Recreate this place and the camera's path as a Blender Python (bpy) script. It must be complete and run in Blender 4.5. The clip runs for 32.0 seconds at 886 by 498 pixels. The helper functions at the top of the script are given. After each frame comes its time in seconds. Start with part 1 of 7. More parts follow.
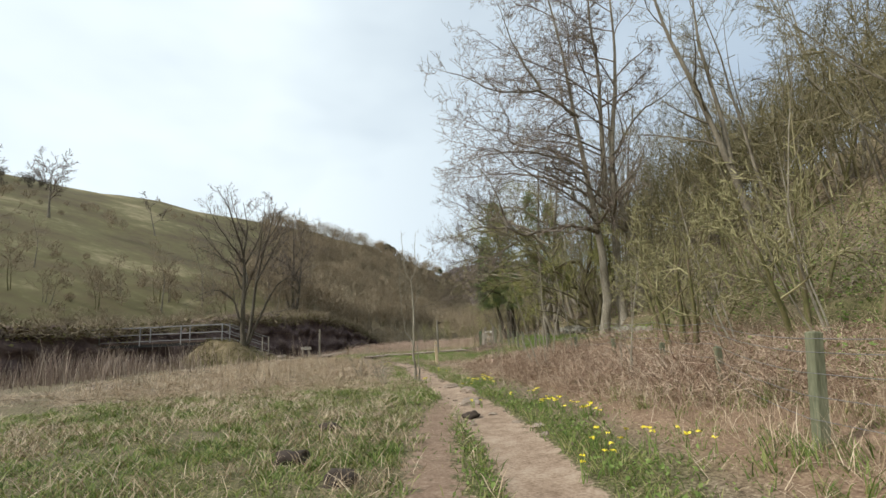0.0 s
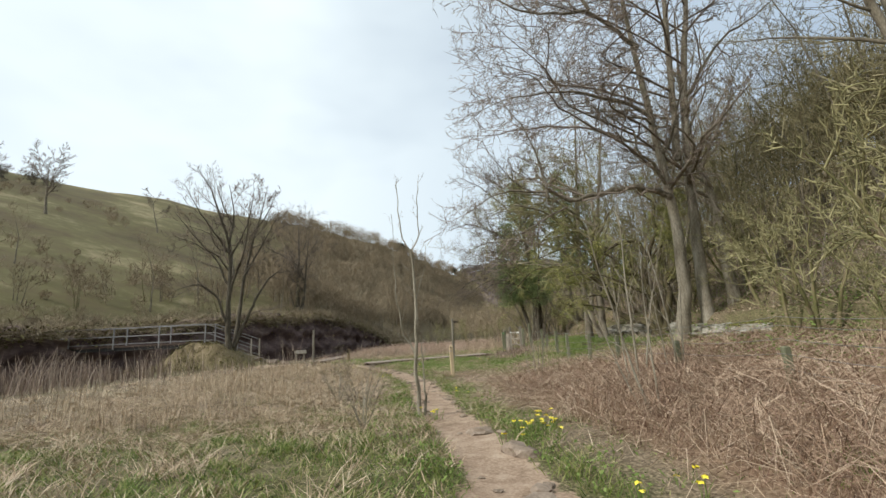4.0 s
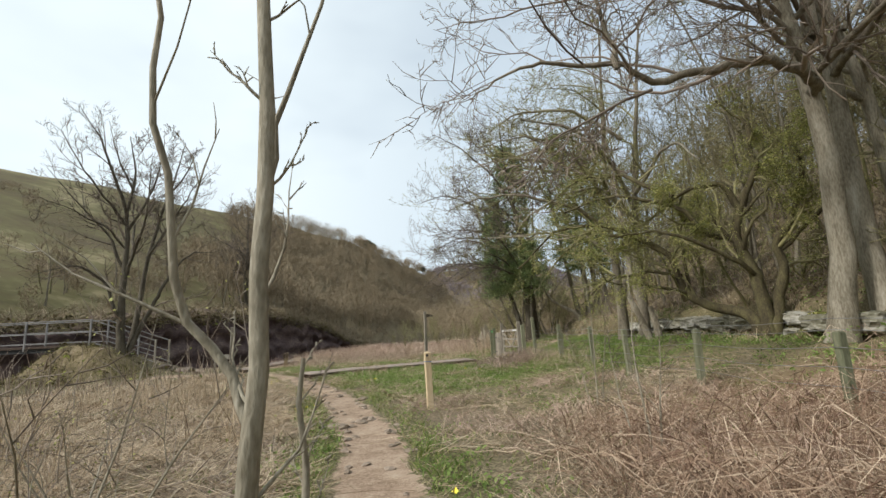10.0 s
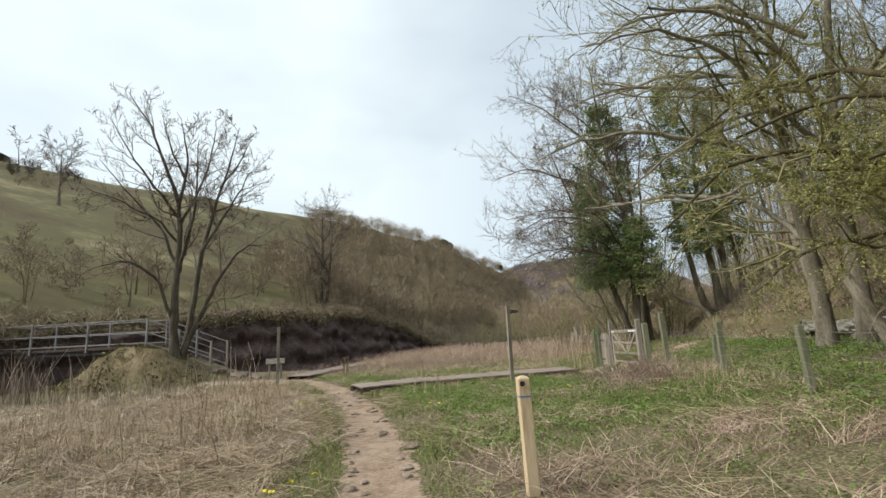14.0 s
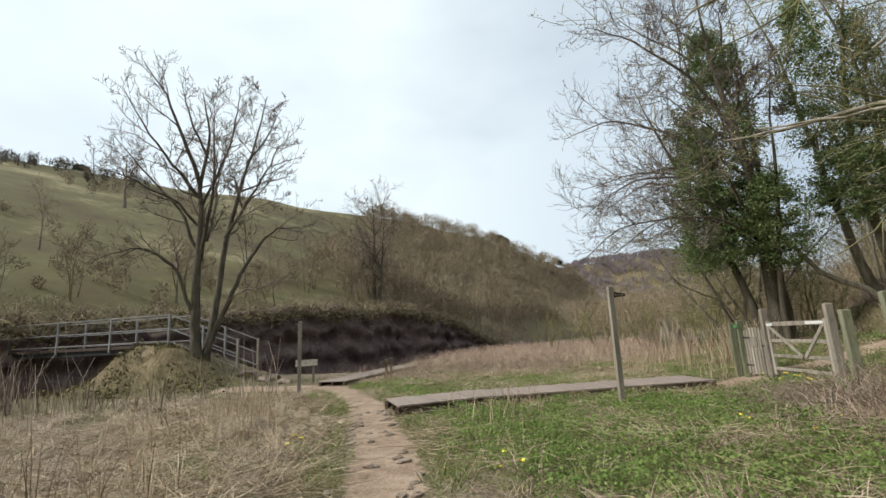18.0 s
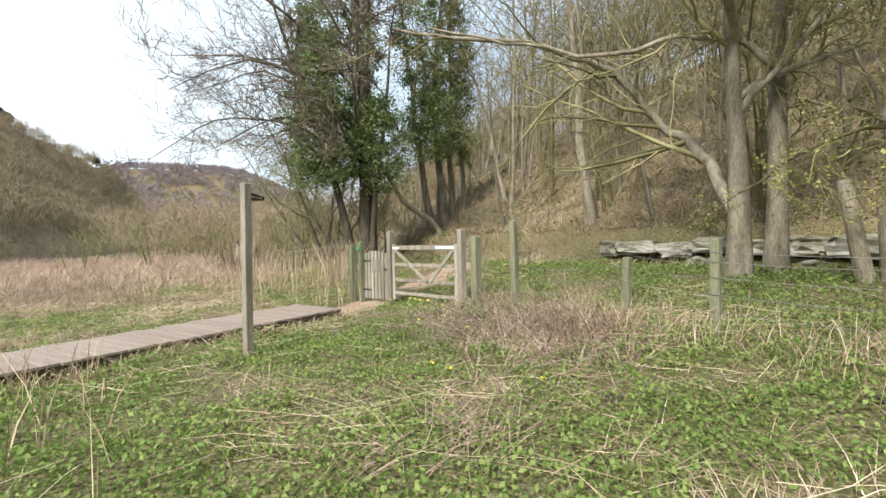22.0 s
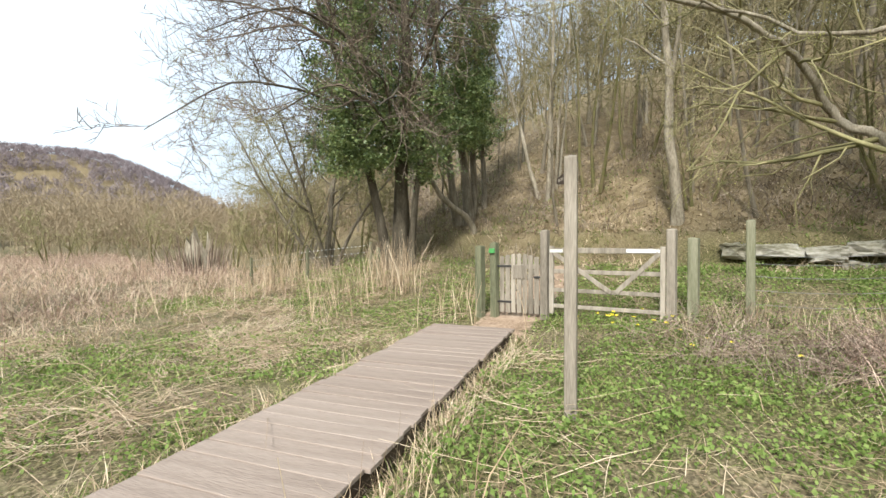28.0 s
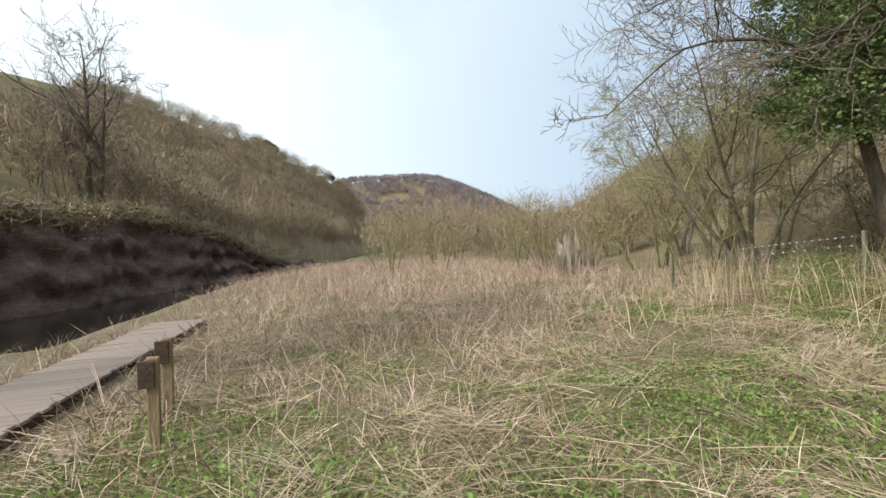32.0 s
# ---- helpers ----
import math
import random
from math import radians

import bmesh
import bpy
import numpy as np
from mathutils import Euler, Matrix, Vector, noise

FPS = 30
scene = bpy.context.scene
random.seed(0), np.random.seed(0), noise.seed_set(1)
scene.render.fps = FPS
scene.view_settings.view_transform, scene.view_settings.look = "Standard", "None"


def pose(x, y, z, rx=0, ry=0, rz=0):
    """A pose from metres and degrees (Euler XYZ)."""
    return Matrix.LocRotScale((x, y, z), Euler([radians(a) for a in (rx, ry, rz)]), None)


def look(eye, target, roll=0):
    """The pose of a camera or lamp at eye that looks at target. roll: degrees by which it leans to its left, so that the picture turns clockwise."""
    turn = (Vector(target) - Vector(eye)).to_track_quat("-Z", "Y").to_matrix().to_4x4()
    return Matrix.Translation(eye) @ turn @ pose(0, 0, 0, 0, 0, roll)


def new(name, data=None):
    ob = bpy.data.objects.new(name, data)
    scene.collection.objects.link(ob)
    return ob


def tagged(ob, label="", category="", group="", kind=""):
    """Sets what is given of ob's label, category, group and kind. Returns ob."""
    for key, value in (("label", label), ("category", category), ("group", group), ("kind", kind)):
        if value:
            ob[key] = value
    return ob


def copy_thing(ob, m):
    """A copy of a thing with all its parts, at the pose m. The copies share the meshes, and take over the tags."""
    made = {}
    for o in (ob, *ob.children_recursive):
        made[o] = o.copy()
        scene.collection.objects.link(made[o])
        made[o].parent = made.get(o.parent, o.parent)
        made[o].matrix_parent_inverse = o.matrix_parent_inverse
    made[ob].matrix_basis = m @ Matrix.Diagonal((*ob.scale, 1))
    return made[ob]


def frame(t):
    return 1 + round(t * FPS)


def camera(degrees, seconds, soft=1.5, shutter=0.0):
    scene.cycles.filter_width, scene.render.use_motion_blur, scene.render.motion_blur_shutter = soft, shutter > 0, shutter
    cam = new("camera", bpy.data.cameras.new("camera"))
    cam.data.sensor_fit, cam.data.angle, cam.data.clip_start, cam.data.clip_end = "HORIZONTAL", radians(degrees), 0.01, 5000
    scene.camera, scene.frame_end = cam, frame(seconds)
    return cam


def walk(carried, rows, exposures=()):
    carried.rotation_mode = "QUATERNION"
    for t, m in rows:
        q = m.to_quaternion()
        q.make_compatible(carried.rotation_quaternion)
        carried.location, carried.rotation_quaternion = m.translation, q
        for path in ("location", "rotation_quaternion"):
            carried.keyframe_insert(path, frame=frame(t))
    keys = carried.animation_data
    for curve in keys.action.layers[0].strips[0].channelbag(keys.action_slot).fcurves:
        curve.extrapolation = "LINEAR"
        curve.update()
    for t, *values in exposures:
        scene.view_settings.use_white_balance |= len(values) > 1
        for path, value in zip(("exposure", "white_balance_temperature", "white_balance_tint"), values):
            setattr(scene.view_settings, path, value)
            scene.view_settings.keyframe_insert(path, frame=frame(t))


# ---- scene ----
cam = camera(88.1, 32.0)
# seconds, eye in metres, yaw to the left, pitch up, roll, in degrees
ROWS = [
    (0, 0.062, 0.055, 1.522, -0.2, 10.5, -2.92),
    (0.5, -0.004, 0.787, 1.505, 0.36, 10.51, -2.94),
    (1, -0.055, 1.538, 1.533, 0.65, 10.5, -2.93),
    (1.5, -0.072, 2.343, 1.585, 1.04, 10.48, -3.06),
    (2, -0.131, 3.06, 1.53, 1.54, 10.56, -3.07),
    (2.5, -0.113, 3.8, 1.539, 1.61, 10.59, -3.13),
    (3, -0.077, 4.532, 1.636, 1.56, 10.56, -3.24),
    (3.5, -0.095, 5.307, 1.613, 1.66, 10.59, -3.09),
    (5.5, -0.085, 8.194, 1.554, 1.05, 10.67, -2.93),
    (6, -0.167, 8.885, 1.523, 0.96, 10.74, -2.82),
    (6.5, -0.29, 9.556, 1.486, 0.5, 10.75, -2.74),
    (7, -0.326, 10.257, 1.514, -0.08, 10.68, -2.91),
    (7.5, -0.463, 10.955, 1.522, -0.42, 10.61, -2.87),
    (8, -0.476, 11.622, 1.534, -0.96, 10.55, -2.97),
    (8.5, -0.45, 12.282, 1.573, -1.32, 10.55, -3.14),
    (9, -0.497, 12.911, 1.566, -1.63, 10.6, -3.04),
    (9.5, -0.449, 13.54, 1.517, -2.13, 10.53, -3.11),
    (10, -0.444, 14.157, 1.525, -2.44, 10.45, -3.11),
    (10.5, -0.419, 14.755, 1.589, -2.6, 10.35, -3.2),
    (11, -0.219, 15.342, 1.639, -2.59, 10.27, -3.39),
    (11.5, -0.124, 15.832, 1.716, -1.24, 10.46, -3.43),
    (12, -0.151, 16.44, 1.721, 0.62, 10.51, -3.17),
    (12.5, -0.213, 17.101, 1.661, 1.9, 10.53, -3.14),
    (13, -0.308, 17.739, 1.628, 4.31, 10.7, -3.09),
    (13.5, -0.461, 18.367, 1.621, 5.95, 10.87, -2.99),
    (14, -0.595, 18.999, 1.607, 7.31, 10.93, -3.03),
    (14.5, -0.71, 19.567, 1.567, 8.26, 11.1, -3.1),
    (16.5, -1.147, 21.81, 1.582, 11.55, 11.15, -3.19),
    (17, -1.273, 22.478, 1.624, 12.24, 11.04, -3.25),
    (17.5, -1.441, 23.105, 1.598, 13.96, 11.05, -3.18),
    (18, -1.541, 23.704, 1.587, 14.39, 11.04, -3.11),
    (18.5, -1.541, 24.281, 1.667, 13.13, 10.92, -3.27),
    (19, -1.645, 24.782, 1.713, 7.48, 10.71, -2.99),
    (19.5, -1.777, 25.333, 1.648, -2.2, 10.45, -2.54),
    (20, -1.856, 25.873, 1.677, -9.97, 10.13, -2.4),
    (20.5, -1.962, 26.371, 1.626, -17, 10.15, -2.04),
    (21, -2.037, 26.796, 1.614, -24.99, 8.23, -1.6),
    (21.5, -2.09, 27.209, 1.656, -31.92, 2.18, -1.38),
    (22, -2.25, 27.6, 1.668, -36.97, -1.17, -0.99),
    (22.5, -2.436, 28.013, 1.714, -40.84, -1.39, -0.74),
    (23, -2.546, 28.509, 1.745, -42.62, -1.52, -0.82),
    (23.5, -2.733, 28.937, 1.736, -43.37, -1.54, -0.74),
    (24, -2.973, 29.353, 1.738, -44.24, -1.44, -0.58),
    (24.5, -3.186, 29.861, 1.732, -44.68, -1.69, -0.55),
    (25, -3.384, 30.281, 1.746, -44.99, -1.67, -0.6),
    (25.5, -3.609, 30.67, 1.756, -45.82, -1.57, -0.58),
    (27.5, -4.444, 32.214, 1.734, -48.99, -1.48, -0.49),
    (28, -4.646, 32.693, 1.78, -49.42, -1.6, -0.38),
    (28.5, -4.976, 33.098, 1.761, -48.45, -1.59, -0.58),
    (29, -5.321, 33.5, 1.799, -45.33, -1.64, -0.79),
    (29.5, -5.621, 33.936, 1.841, -40.41, -1.79, -1.2),
    (30, -5.986, 34.319, 1.841, -34.85, -1.77, -1.48),
    (30.5, -6.278, 34.816, 1.811, -30.3, -1.42, -1.57),
    (31, -6.54, 35.363, 1.781, -24.74, -1.21, -1.89),
    (31.5, -6.779, 35.86, 1.769, -18.85, -0.94, -2.17),
    (32, -6.936, 36.304, 1.823, -14.09, -0.72, -2.97),
]
walk(cam, [(t, pose(x, y, z, 90 + pitch, 0, yaw) @ pose(0, 0, 0, 0, 0, roll)) for t, x, y, z, yaw, pitch, roll in ROWS],
     exposures=[(0, 0.0), (18.5, 0.0), (20, 0.12), (20.7, 0.22), (21.5, 0.48), (22.5, 0.82), (25, 0.84), (28, 0.78), (30, 0.5), (32, 0.32)])

# ---- light and sky ----
SUN_AZ, SUN_EL = radians(-112), radians(38)      # from ahead-left of the walk, clockwise from +y
world = bpy.data.worlds.new("sky")
scene.world = world
world.use_nodes = True
wt = world.node_tree
wt.nodes.clear()


def wnode(kind, **kw):
    n = wt.nodes.new(kind)
    for k, v in kw.items():
        if k == "inputs":
            for i, val in v.items():
                n.inputs[i].default_value = val
    return n


sky = wnode("ShaderNodeTexSky")
sky.sky_type = "NISHITA"
sky.sun_disc = False
sky.sun_elevation = SUN_EL
sky.sun_rotation = SUN_AZ
sky.air_density, sky.dust_density = 1.0, 2.0
skyscale = wnode("ShaderNodeVectorMath", inputs={1: (0.15, 0.15, 0.15)})
skyscale.operation = "MULTIPLY"
wco = wnode("ShaderNodeTexCoord")
wmap = wnode("ShaderNodeMapping", inputs={"Scale": (1.0, 1.0, 2.2)})
wnoise = wnode("ShaderNodeTexNoise", inputs={"Scale": 1.3, "Detail": 4.0, "Roughness": 0.55})
wramp = wnode("ShaderNodeValToRGB")
wramp.color_ramp.elements[0].position, wramp.color_ramp.elements[1].position = 0.36, 0.56
wramp.color_ramp.elements[0].color = (0.74, 0.74, 0.74, 1)
wramp.color_ramp.elements[1].color = (0.97, 0.97, 0.97, 1)
wmix = wnode("ShaderNodeMix", inputs={7: (0.97, 1.08, 1.12, 1)})
wmix.data_type = "RGBA"
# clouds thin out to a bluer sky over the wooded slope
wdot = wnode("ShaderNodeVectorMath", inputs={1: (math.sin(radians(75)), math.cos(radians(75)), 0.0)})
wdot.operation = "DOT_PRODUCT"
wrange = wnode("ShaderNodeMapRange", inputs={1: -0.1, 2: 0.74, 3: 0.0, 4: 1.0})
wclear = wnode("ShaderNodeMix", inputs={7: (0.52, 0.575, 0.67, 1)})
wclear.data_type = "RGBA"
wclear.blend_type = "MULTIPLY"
wback = wnode("ShaderNodeBackground", inputs={"Strength": 1.0})
wout = wnode("ShaderNodeOutputWorld")
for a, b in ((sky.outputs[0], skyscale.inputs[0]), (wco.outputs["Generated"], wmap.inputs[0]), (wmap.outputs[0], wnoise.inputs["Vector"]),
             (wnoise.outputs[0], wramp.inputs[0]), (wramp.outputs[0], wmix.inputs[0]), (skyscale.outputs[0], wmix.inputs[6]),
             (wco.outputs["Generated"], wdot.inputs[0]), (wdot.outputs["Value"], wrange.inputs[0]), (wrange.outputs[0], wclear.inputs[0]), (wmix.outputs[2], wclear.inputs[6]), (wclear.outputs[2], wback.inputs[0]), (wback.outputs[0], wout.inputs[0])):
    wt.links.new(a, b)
sun = new("sun", bpy.data.lights.new("sun", "SUN"))
sun.data.energy, sun.data.angle, sun.data.color = 3.8, radians(8), (1.0, 0.985, 0.955)
sun.matrix_world = look((0, 0, 60), (-math.sin(SUN_AZ) * 60, -math.cos(SUN_AZ) * 60, 60 - 60 * math.tan(SUN_EL)))

# ---- materials ----
rng = np.random.default_rng(7)


def material(name, stops, scale=4.0, rough=0.8, bump=0.3, island=0.0, objrand=0.0, fine=8.0, stretch=(1, 1, 1), spec=0.3, metal=0.0, coord="Object", thin=0.0):
    """A noisy surface: colour stops over coarse and fine noise, shifted per island or per object."""
    m = bpy.data.materials.new(name)
    m.use_nodes = True
    t = m.node_tree
    b = t.nodes["Principled BSDF"]
    b.inputs["Roughness"].default_value = rough
    b.inputs["Specular IOR Level"].default_value = spec
    b.inputs["Metallic"].default_value = metal
    co = t.nodes.new("ShaderNodeTexCoord")
    mp = t.nodes.new("ShaderNodeMapping")
    mp.inputs["Scale"].default_value = stretch
    t.links.new(co.outputs[coord], mp.inputs[0])
    n1, n2 = t.nodes.new("ShaderNodeTexNoise"), t.nodes.new("ShaderNodeTexNoise")
    n1.inputs["Scale"].default_value, n2.inputs["Scale"].default_value = scale, scale * fine
    n1.inputs["Detail"].default_value, n2.inputs["Detail"].default_value = 3.0, 4.0
    for n in (n1, n2):
        t.links.new(mp.outputs[0], n.inputs["Vector"])
    add = t.nodes.new("ShaderNodeMath")
    add.operation = "MULTIPLY_ADD"
    t.links.new(n2.outputs[0], add.inputs[0])
    add.inputs[1].default_value = 0.6
    half = t.nodes.new("ShaderNodeMath")
    half.operation = "MULTIPLY_ADD"
    t.links.new(n1.outputs[0], half.inputs[0])
    half.inputs[1].default_value, half.inputs[2].default_value = 0.9, -0.25
    t.links.new(half.outputs[0], add.inputs[2])
    fac = add.outputs[0]
    for amount, src in ((island, "geo"), (objrand, "obj")):
        if amount:
            g = t.nodes.new("ShaderNodeNewGeometry" if src == "geo" else "ShaderNodeObjectInfo")
            k = t.nodes.new("ShaderNodeMath")
            k.operation = "MULTIPLY_ADD"
            t.links.new(g.outputs["Random Per Island" if src == "geo" else "Random"], k.inputs[0])
            k.inputs[1].default_value = amount
            s = t.nodes.new("ShaderNodeMath")
            s.operation = "MULTIPLY_ADD"
            t.links.new(fac, s.inputs[0])
            s.inputs[1].default_value = 1.0 - 0.6 * amount
            t.links.new(k.outputs[0], s.inputs[2])
            k.inputs[2].default_value = -0.2 * amount
            fac = s.outputs[0]
    r = t.nodes.new("ShaderNodeValToRGB")
    els = r.color_ramp.elements
    while len(els) < len(stops):
        els.new(0.5)
    for e, (pos, col) in zip(els, stops):
        e.position, e.color = pos, (*col, 1)
    t.links.new(fac, r.inputs[0])
    t.links.new(r.outputs[0], b.inputs["Base Color"])
    if thin:
        tr, mx = t.nodes.new("ShaderNodeBsdfTranslucent"), t.nodes.new("ShaderNodeMixShader")
        mx.inputs[0].default_value = thin
        t.links.new(r.outputs[0], tr.inputs[0])
        t.links.new(b.outputs[0], mx.inputs[1])
        t.links.new(tr.outputs[0], mx.inputs[2])
        t.links.new(mx.outputs[0], t.nodes["Material Output"].inputs[0])
    if bump:
        bp = t.nodes.new("ShaderNodeBump")
        bp.inputs["Strength"].default_value = bump
        bp.inputs["Distance"].default_value = 0.03
        t.links.new(add.outputs[0], bp.inputs["Height"])
        t.links.new(bp.outputs[0], b.inputs["Normal"])
    return m


M_BARK = material("bark_grey", [(0.2, (0.07, 0.057, 0.038)), (0.5, (0.165, 0.14, 0.10)), (0.8, (0.30, 0.26, 0.195))], 3, 0.9, 0.7, stretch=(2, 2, 0.5))
M_BARK_MOSS = material("bark_mossy", [(0.2, (0.055, 0.05, 0.022)), (0.45, (0.12, 0.115, 0.04)), (0.65, (0.17, 0.13, 0.075)), (0.85, (0.27, 0.22, 0.15))], 2.5, 0.9, 0.7, stretch=(2, 2, 0.7))
M_BARK_HAW = material("bark_hawthorn", [(0.2, (0.035, 0.028, 0.016)), (0.45, (0.075, 0.06, 0.032)), (0.62, (0.115, 0.10, 0.045)), (0.85, (0.19, 0.155, 0.095))], 2.5, 0.95, 0.9, stretch=(2, 2, 0.8))
M_BARK_PALE = material("bark_pale", [(0.25, (0.11, 0.09, 0.06)), (0.5, (0.25, 0.215, 0.155)), (0.8, (0.42, 0.375, 0.295))], 2.5, 0.85, 0.5, stretch=(2, 2, 0.5))
M_BARK_DARK = material("bark_dark", [(0.2, (0.035, 0.028, 0.02)), (0.5, (0.085, 0.07, 0.048)), (0.8, (0.16, 0.14, 0.10))], 3, 0.9, 0.6, stretch=(2, 2, 0.5))
M_TWIG = material("twig_brown", [(0.2, (0.075, 0.057, 0.042)), (0.55, (0.14, 0.108, 0.08)), (0.85, (0.26, 0.205, 0.155))], 2, 0.85, 0.0, island=0.6)
M_TWIG_GREEN = material("twig_mossy", [(0.2, (0.118, 0.108, 0.049)), (0.5, (0.224, 0.202, 0.092)), (0.85, (0.370, 0.330, 0.174))], 2, 0.85, 0.0, island=0.6)
# far twigs are paler than near ones: haze and light put into the colour
M_TWIG_FAR_HAZE = material("twig_far_haze", [(0.2, (0.168, 0.127, 0.077)), (0.5, (0.25, 0.193, 0.121)), (0.85, (0.355, 0.283, 0.185))], 0.05, 0.9, 0.0, island=0.7)
M_TWIG_OLIVE = material("twig_olive", [(0.2, (0.11, 0.094, 0.045)), (0.5, (0.18, 0.155, 0.078)), (0.85, (0.28, 0.24, 0.135))], 0.08, 0.9, 0.0, island=0.7)
M_TWIG_TAN = material("twig_tan", [(0.2, (0.12, 0.092, 0.07)), (0.55, (0.22, 0.175, 0.135)), (0.85, (0.36, 0.295, 0.235))], 2, 0.85, 0.0, island=0.6)
# ridge twigs greyed to mauve: aerial haze mixed into the colour
M_TWIG_RIDGE_HAZE = material("twig_ridge_haze", [(0.2, (0.15, 0.12, 0.125)), (0.5, (0.21, 0.17, 0.175)), (0.85, (0.30, 0.255, 0.255))], 0.02, 0.9, 0.0, island=0.6)
M_LEAF = material("leaf_fresh", [(0.2, (0.165, 0.185, 0.047)), (0.5, (0.31, 0.32, 0.093)), (0.85, (0.53, 0.50, 0.18))], 2, 0.6, 0.0, island=0.8, thin=0.45)
M_IVY = material("leaf_ivy", [(0.15, (0.075, 0.112, 0.048)), (0.42, (0.155, 0.215, 0.083)), (0.7, (0.255, 0.315, 0.12)), (0.95, (0.44, 0.47, 0.20))], 1.2, 0.42, 0.0, island=0.7, spec=0.5, thin=0.4)
M_MOSS = material("moss_turf", [(0.2, (0.08, 0.068, 0.032)), (0.5, (0.15, 0.13, 0.055)), (0.85, (0.25, 0.22, 0.095))], 0.6, 0.95, 0.0, island=0.8, spec=0.1)
M_PINE = material("leaf_conifer", [(0.2, (0.012, 0.02, 0.012)), (0.7, (0.03, 0.045, 0.022))], 1, 0.8, 0.0, island=0.6)
M_GRASS = material("grass_blade", [(0.1, (0.066, 0.10, 0.022)), (0.4, (0.135, 0.195, 0.04)), (0.66, (0.225, 0.262, 0.068)), (0.84, (0.363, 0.330, 0.143)), (0.97, (0.506, 0.418, 0.242))], 0.7, 0.65, 0.0, island=0.75, thin=0.3)
M_STRAW = material("straw", [(0.15, (0.198, 0.138, 0.084)), (0.45, (0.383, 0.285, 0.179)), (0.75, (0.54, 0.425, 0.29)), (0.95, (0.65, 0.54, 0.395))], 0.6, 0.75, 0.0, island=0.8)
M_BRAMBLE = material("dead_stems", [(0.15, (0.14, 0.08, 0.053)), (0.42, (0.255, 0.165, 0.108)), (0.65, (0.378, 0.272, 0.184)), (0.9, (0.571, 0.45, 0.325))], 0.5, 0.8, 0.0, island=0.8)
M_STALK = material("dry_stalk", [(0.15, (0.11, 0.072, 0.055)), (0.5, (0.22, 0.16, 0.12)), (0.9, (0.42, 0.34, 0.26))], 0.5, 0.8, 0.0, island=0.8)
M_NETTLE = material("herb_leaf", [(0.1, (0.095, 0.145, 0.033)), (0.5, (0.195, 0.278, 0.072)), (0.9, (0.32, 0.39, 0.125))], 1.0, 0.7, 0.0, island=0.6, spec=0.2, thin=0.4)
M_FIELD = material("pinkish_straw", [(0.15, (0.204, 0.125, 0.093)), (0.45, (0.373, 0.257, 0.192)), (0.7, (0.519, 0.377, 0.291)), (0.95, (0.674, 0.519, 0.411))], 0.5, 0.8, 0.0, island=0.8)
M_LITTER = material("dead_leaves", [(0.15, (0.13, 0.093, 0.056)), (0.5, (0.28, 0.21, 0.13)), (0.9, (0.47, 0.38, 0.255))], 0.6, 0.85, 0.0, island=0.8)
M_BARK_ASH = material("bark_sapling", [(0.2, (0.13, 0.108, 0.072)), (0.5, (0.26, 0.228, 0.168)), (0.8, (0.42, 0.375, 0.295))], 4, 0.85, 0.5, stretch=(2, 2, 0.6))
M_WOOD = material("weathered_wood", [(0.2, (0.118, 0.10, 0.076)), (0.5, (0.238, 0.205, 0.16)), (0.8, (0.37, 0.325, 0.262))], 3, 0.85, 0.5, objrand=0.25, stretch=(3, 3, 0.35))
M_WOOD_GREEN = material("algae_wood", [(0.2, (0.08, 0.085, 0.048)), (0.5, (0.165, 0.165, 0.10)), (0.85, (0.285, 0.265, 0.19))], 3, 0.88, 0.5, objrand=0.2, stretch=(3, 3, 0.35))
M_WOOD_NEW = material("fresh_wood", [(0.2, (0.38, 0.27, 0.15)), (0.5, (0.55, 0.42, 0.26)), (0.85, (0.66, 0.54, 0.37))], 3, 0.75, 0.3, objrand=0.1, stretch=(3, 3, 0.3))
M_PLANK = material("deck_plank", [(0.15, (0.155, 0.115, 0.092)), (0.45, (0.255, 0.20, 0.163)), (0.7, (0.315, 0.255, 0.212)), (0.95, (0.40, 0.335, 0.285))], 1.6, 0.82, 0.4, objrand=0.13, stretch=(5, 0.6, 3), fine=10)
M_WOOD_BROWN = material("brown_stake_wood", [(0.2, (0.13, 0.088, 0.048)), (0.5, (0.23, 0.165, 0.095)), (0.85, (0.33, 0.25, 0.155))], 3, 0.8, 0.4, objrand=0.15, stretch=(3, 3, 0.35))
M_WOOD_DARK = material("dark_stained_wood", [(0.2, (0.035, 0.022, 0.015)), (0.6, (0.075, 0.05, 0.035)), (0.9, (0.13, 0.09, 0.06))], 4, 0.8, 0.4)
M_METAL = material("grey_rail_paint", [(0.2, (0.13, 0.122, 0.115)), (0.6, (0.23, 0.218, 0.205)), (0.9, (0.33, 0.315, 0.30))], 2, 0.6, 0.1)
M_WIRE = material("galvanised_wire", [(0.3, (0.18, 0.175, 0.165)), (0.8, (0.32, 0.31, 0.30))], 5, 0.5, 0.0, metal=0.6)
M_WHITE = material("white_plate", [(0.3, (0.52, 0.52, 0.48)), (0.8, (0.66, 0.66, 0.62))], 6, 0.5, 0.0)
M_SIGNGREEN = material("green_plate", [(0.3, (0.05, 0.22, 0.06)), (0.8, (0.09, 0.32, 0.10))], 6, 0.5, 0.0)
M_BLUE = material("blue_band", [(0.3, (0.03, 0.13, 0.32)), (0.8, (0.05, 0.20, 0.42))], 6, 0.5, 0.0)
M_BLACK = material("black_iron", [(0.3, (0.02, 0.02, 0.02)), (0.8, (0.05, 0.045, 0.04))], 6, 0.6, 0.1)
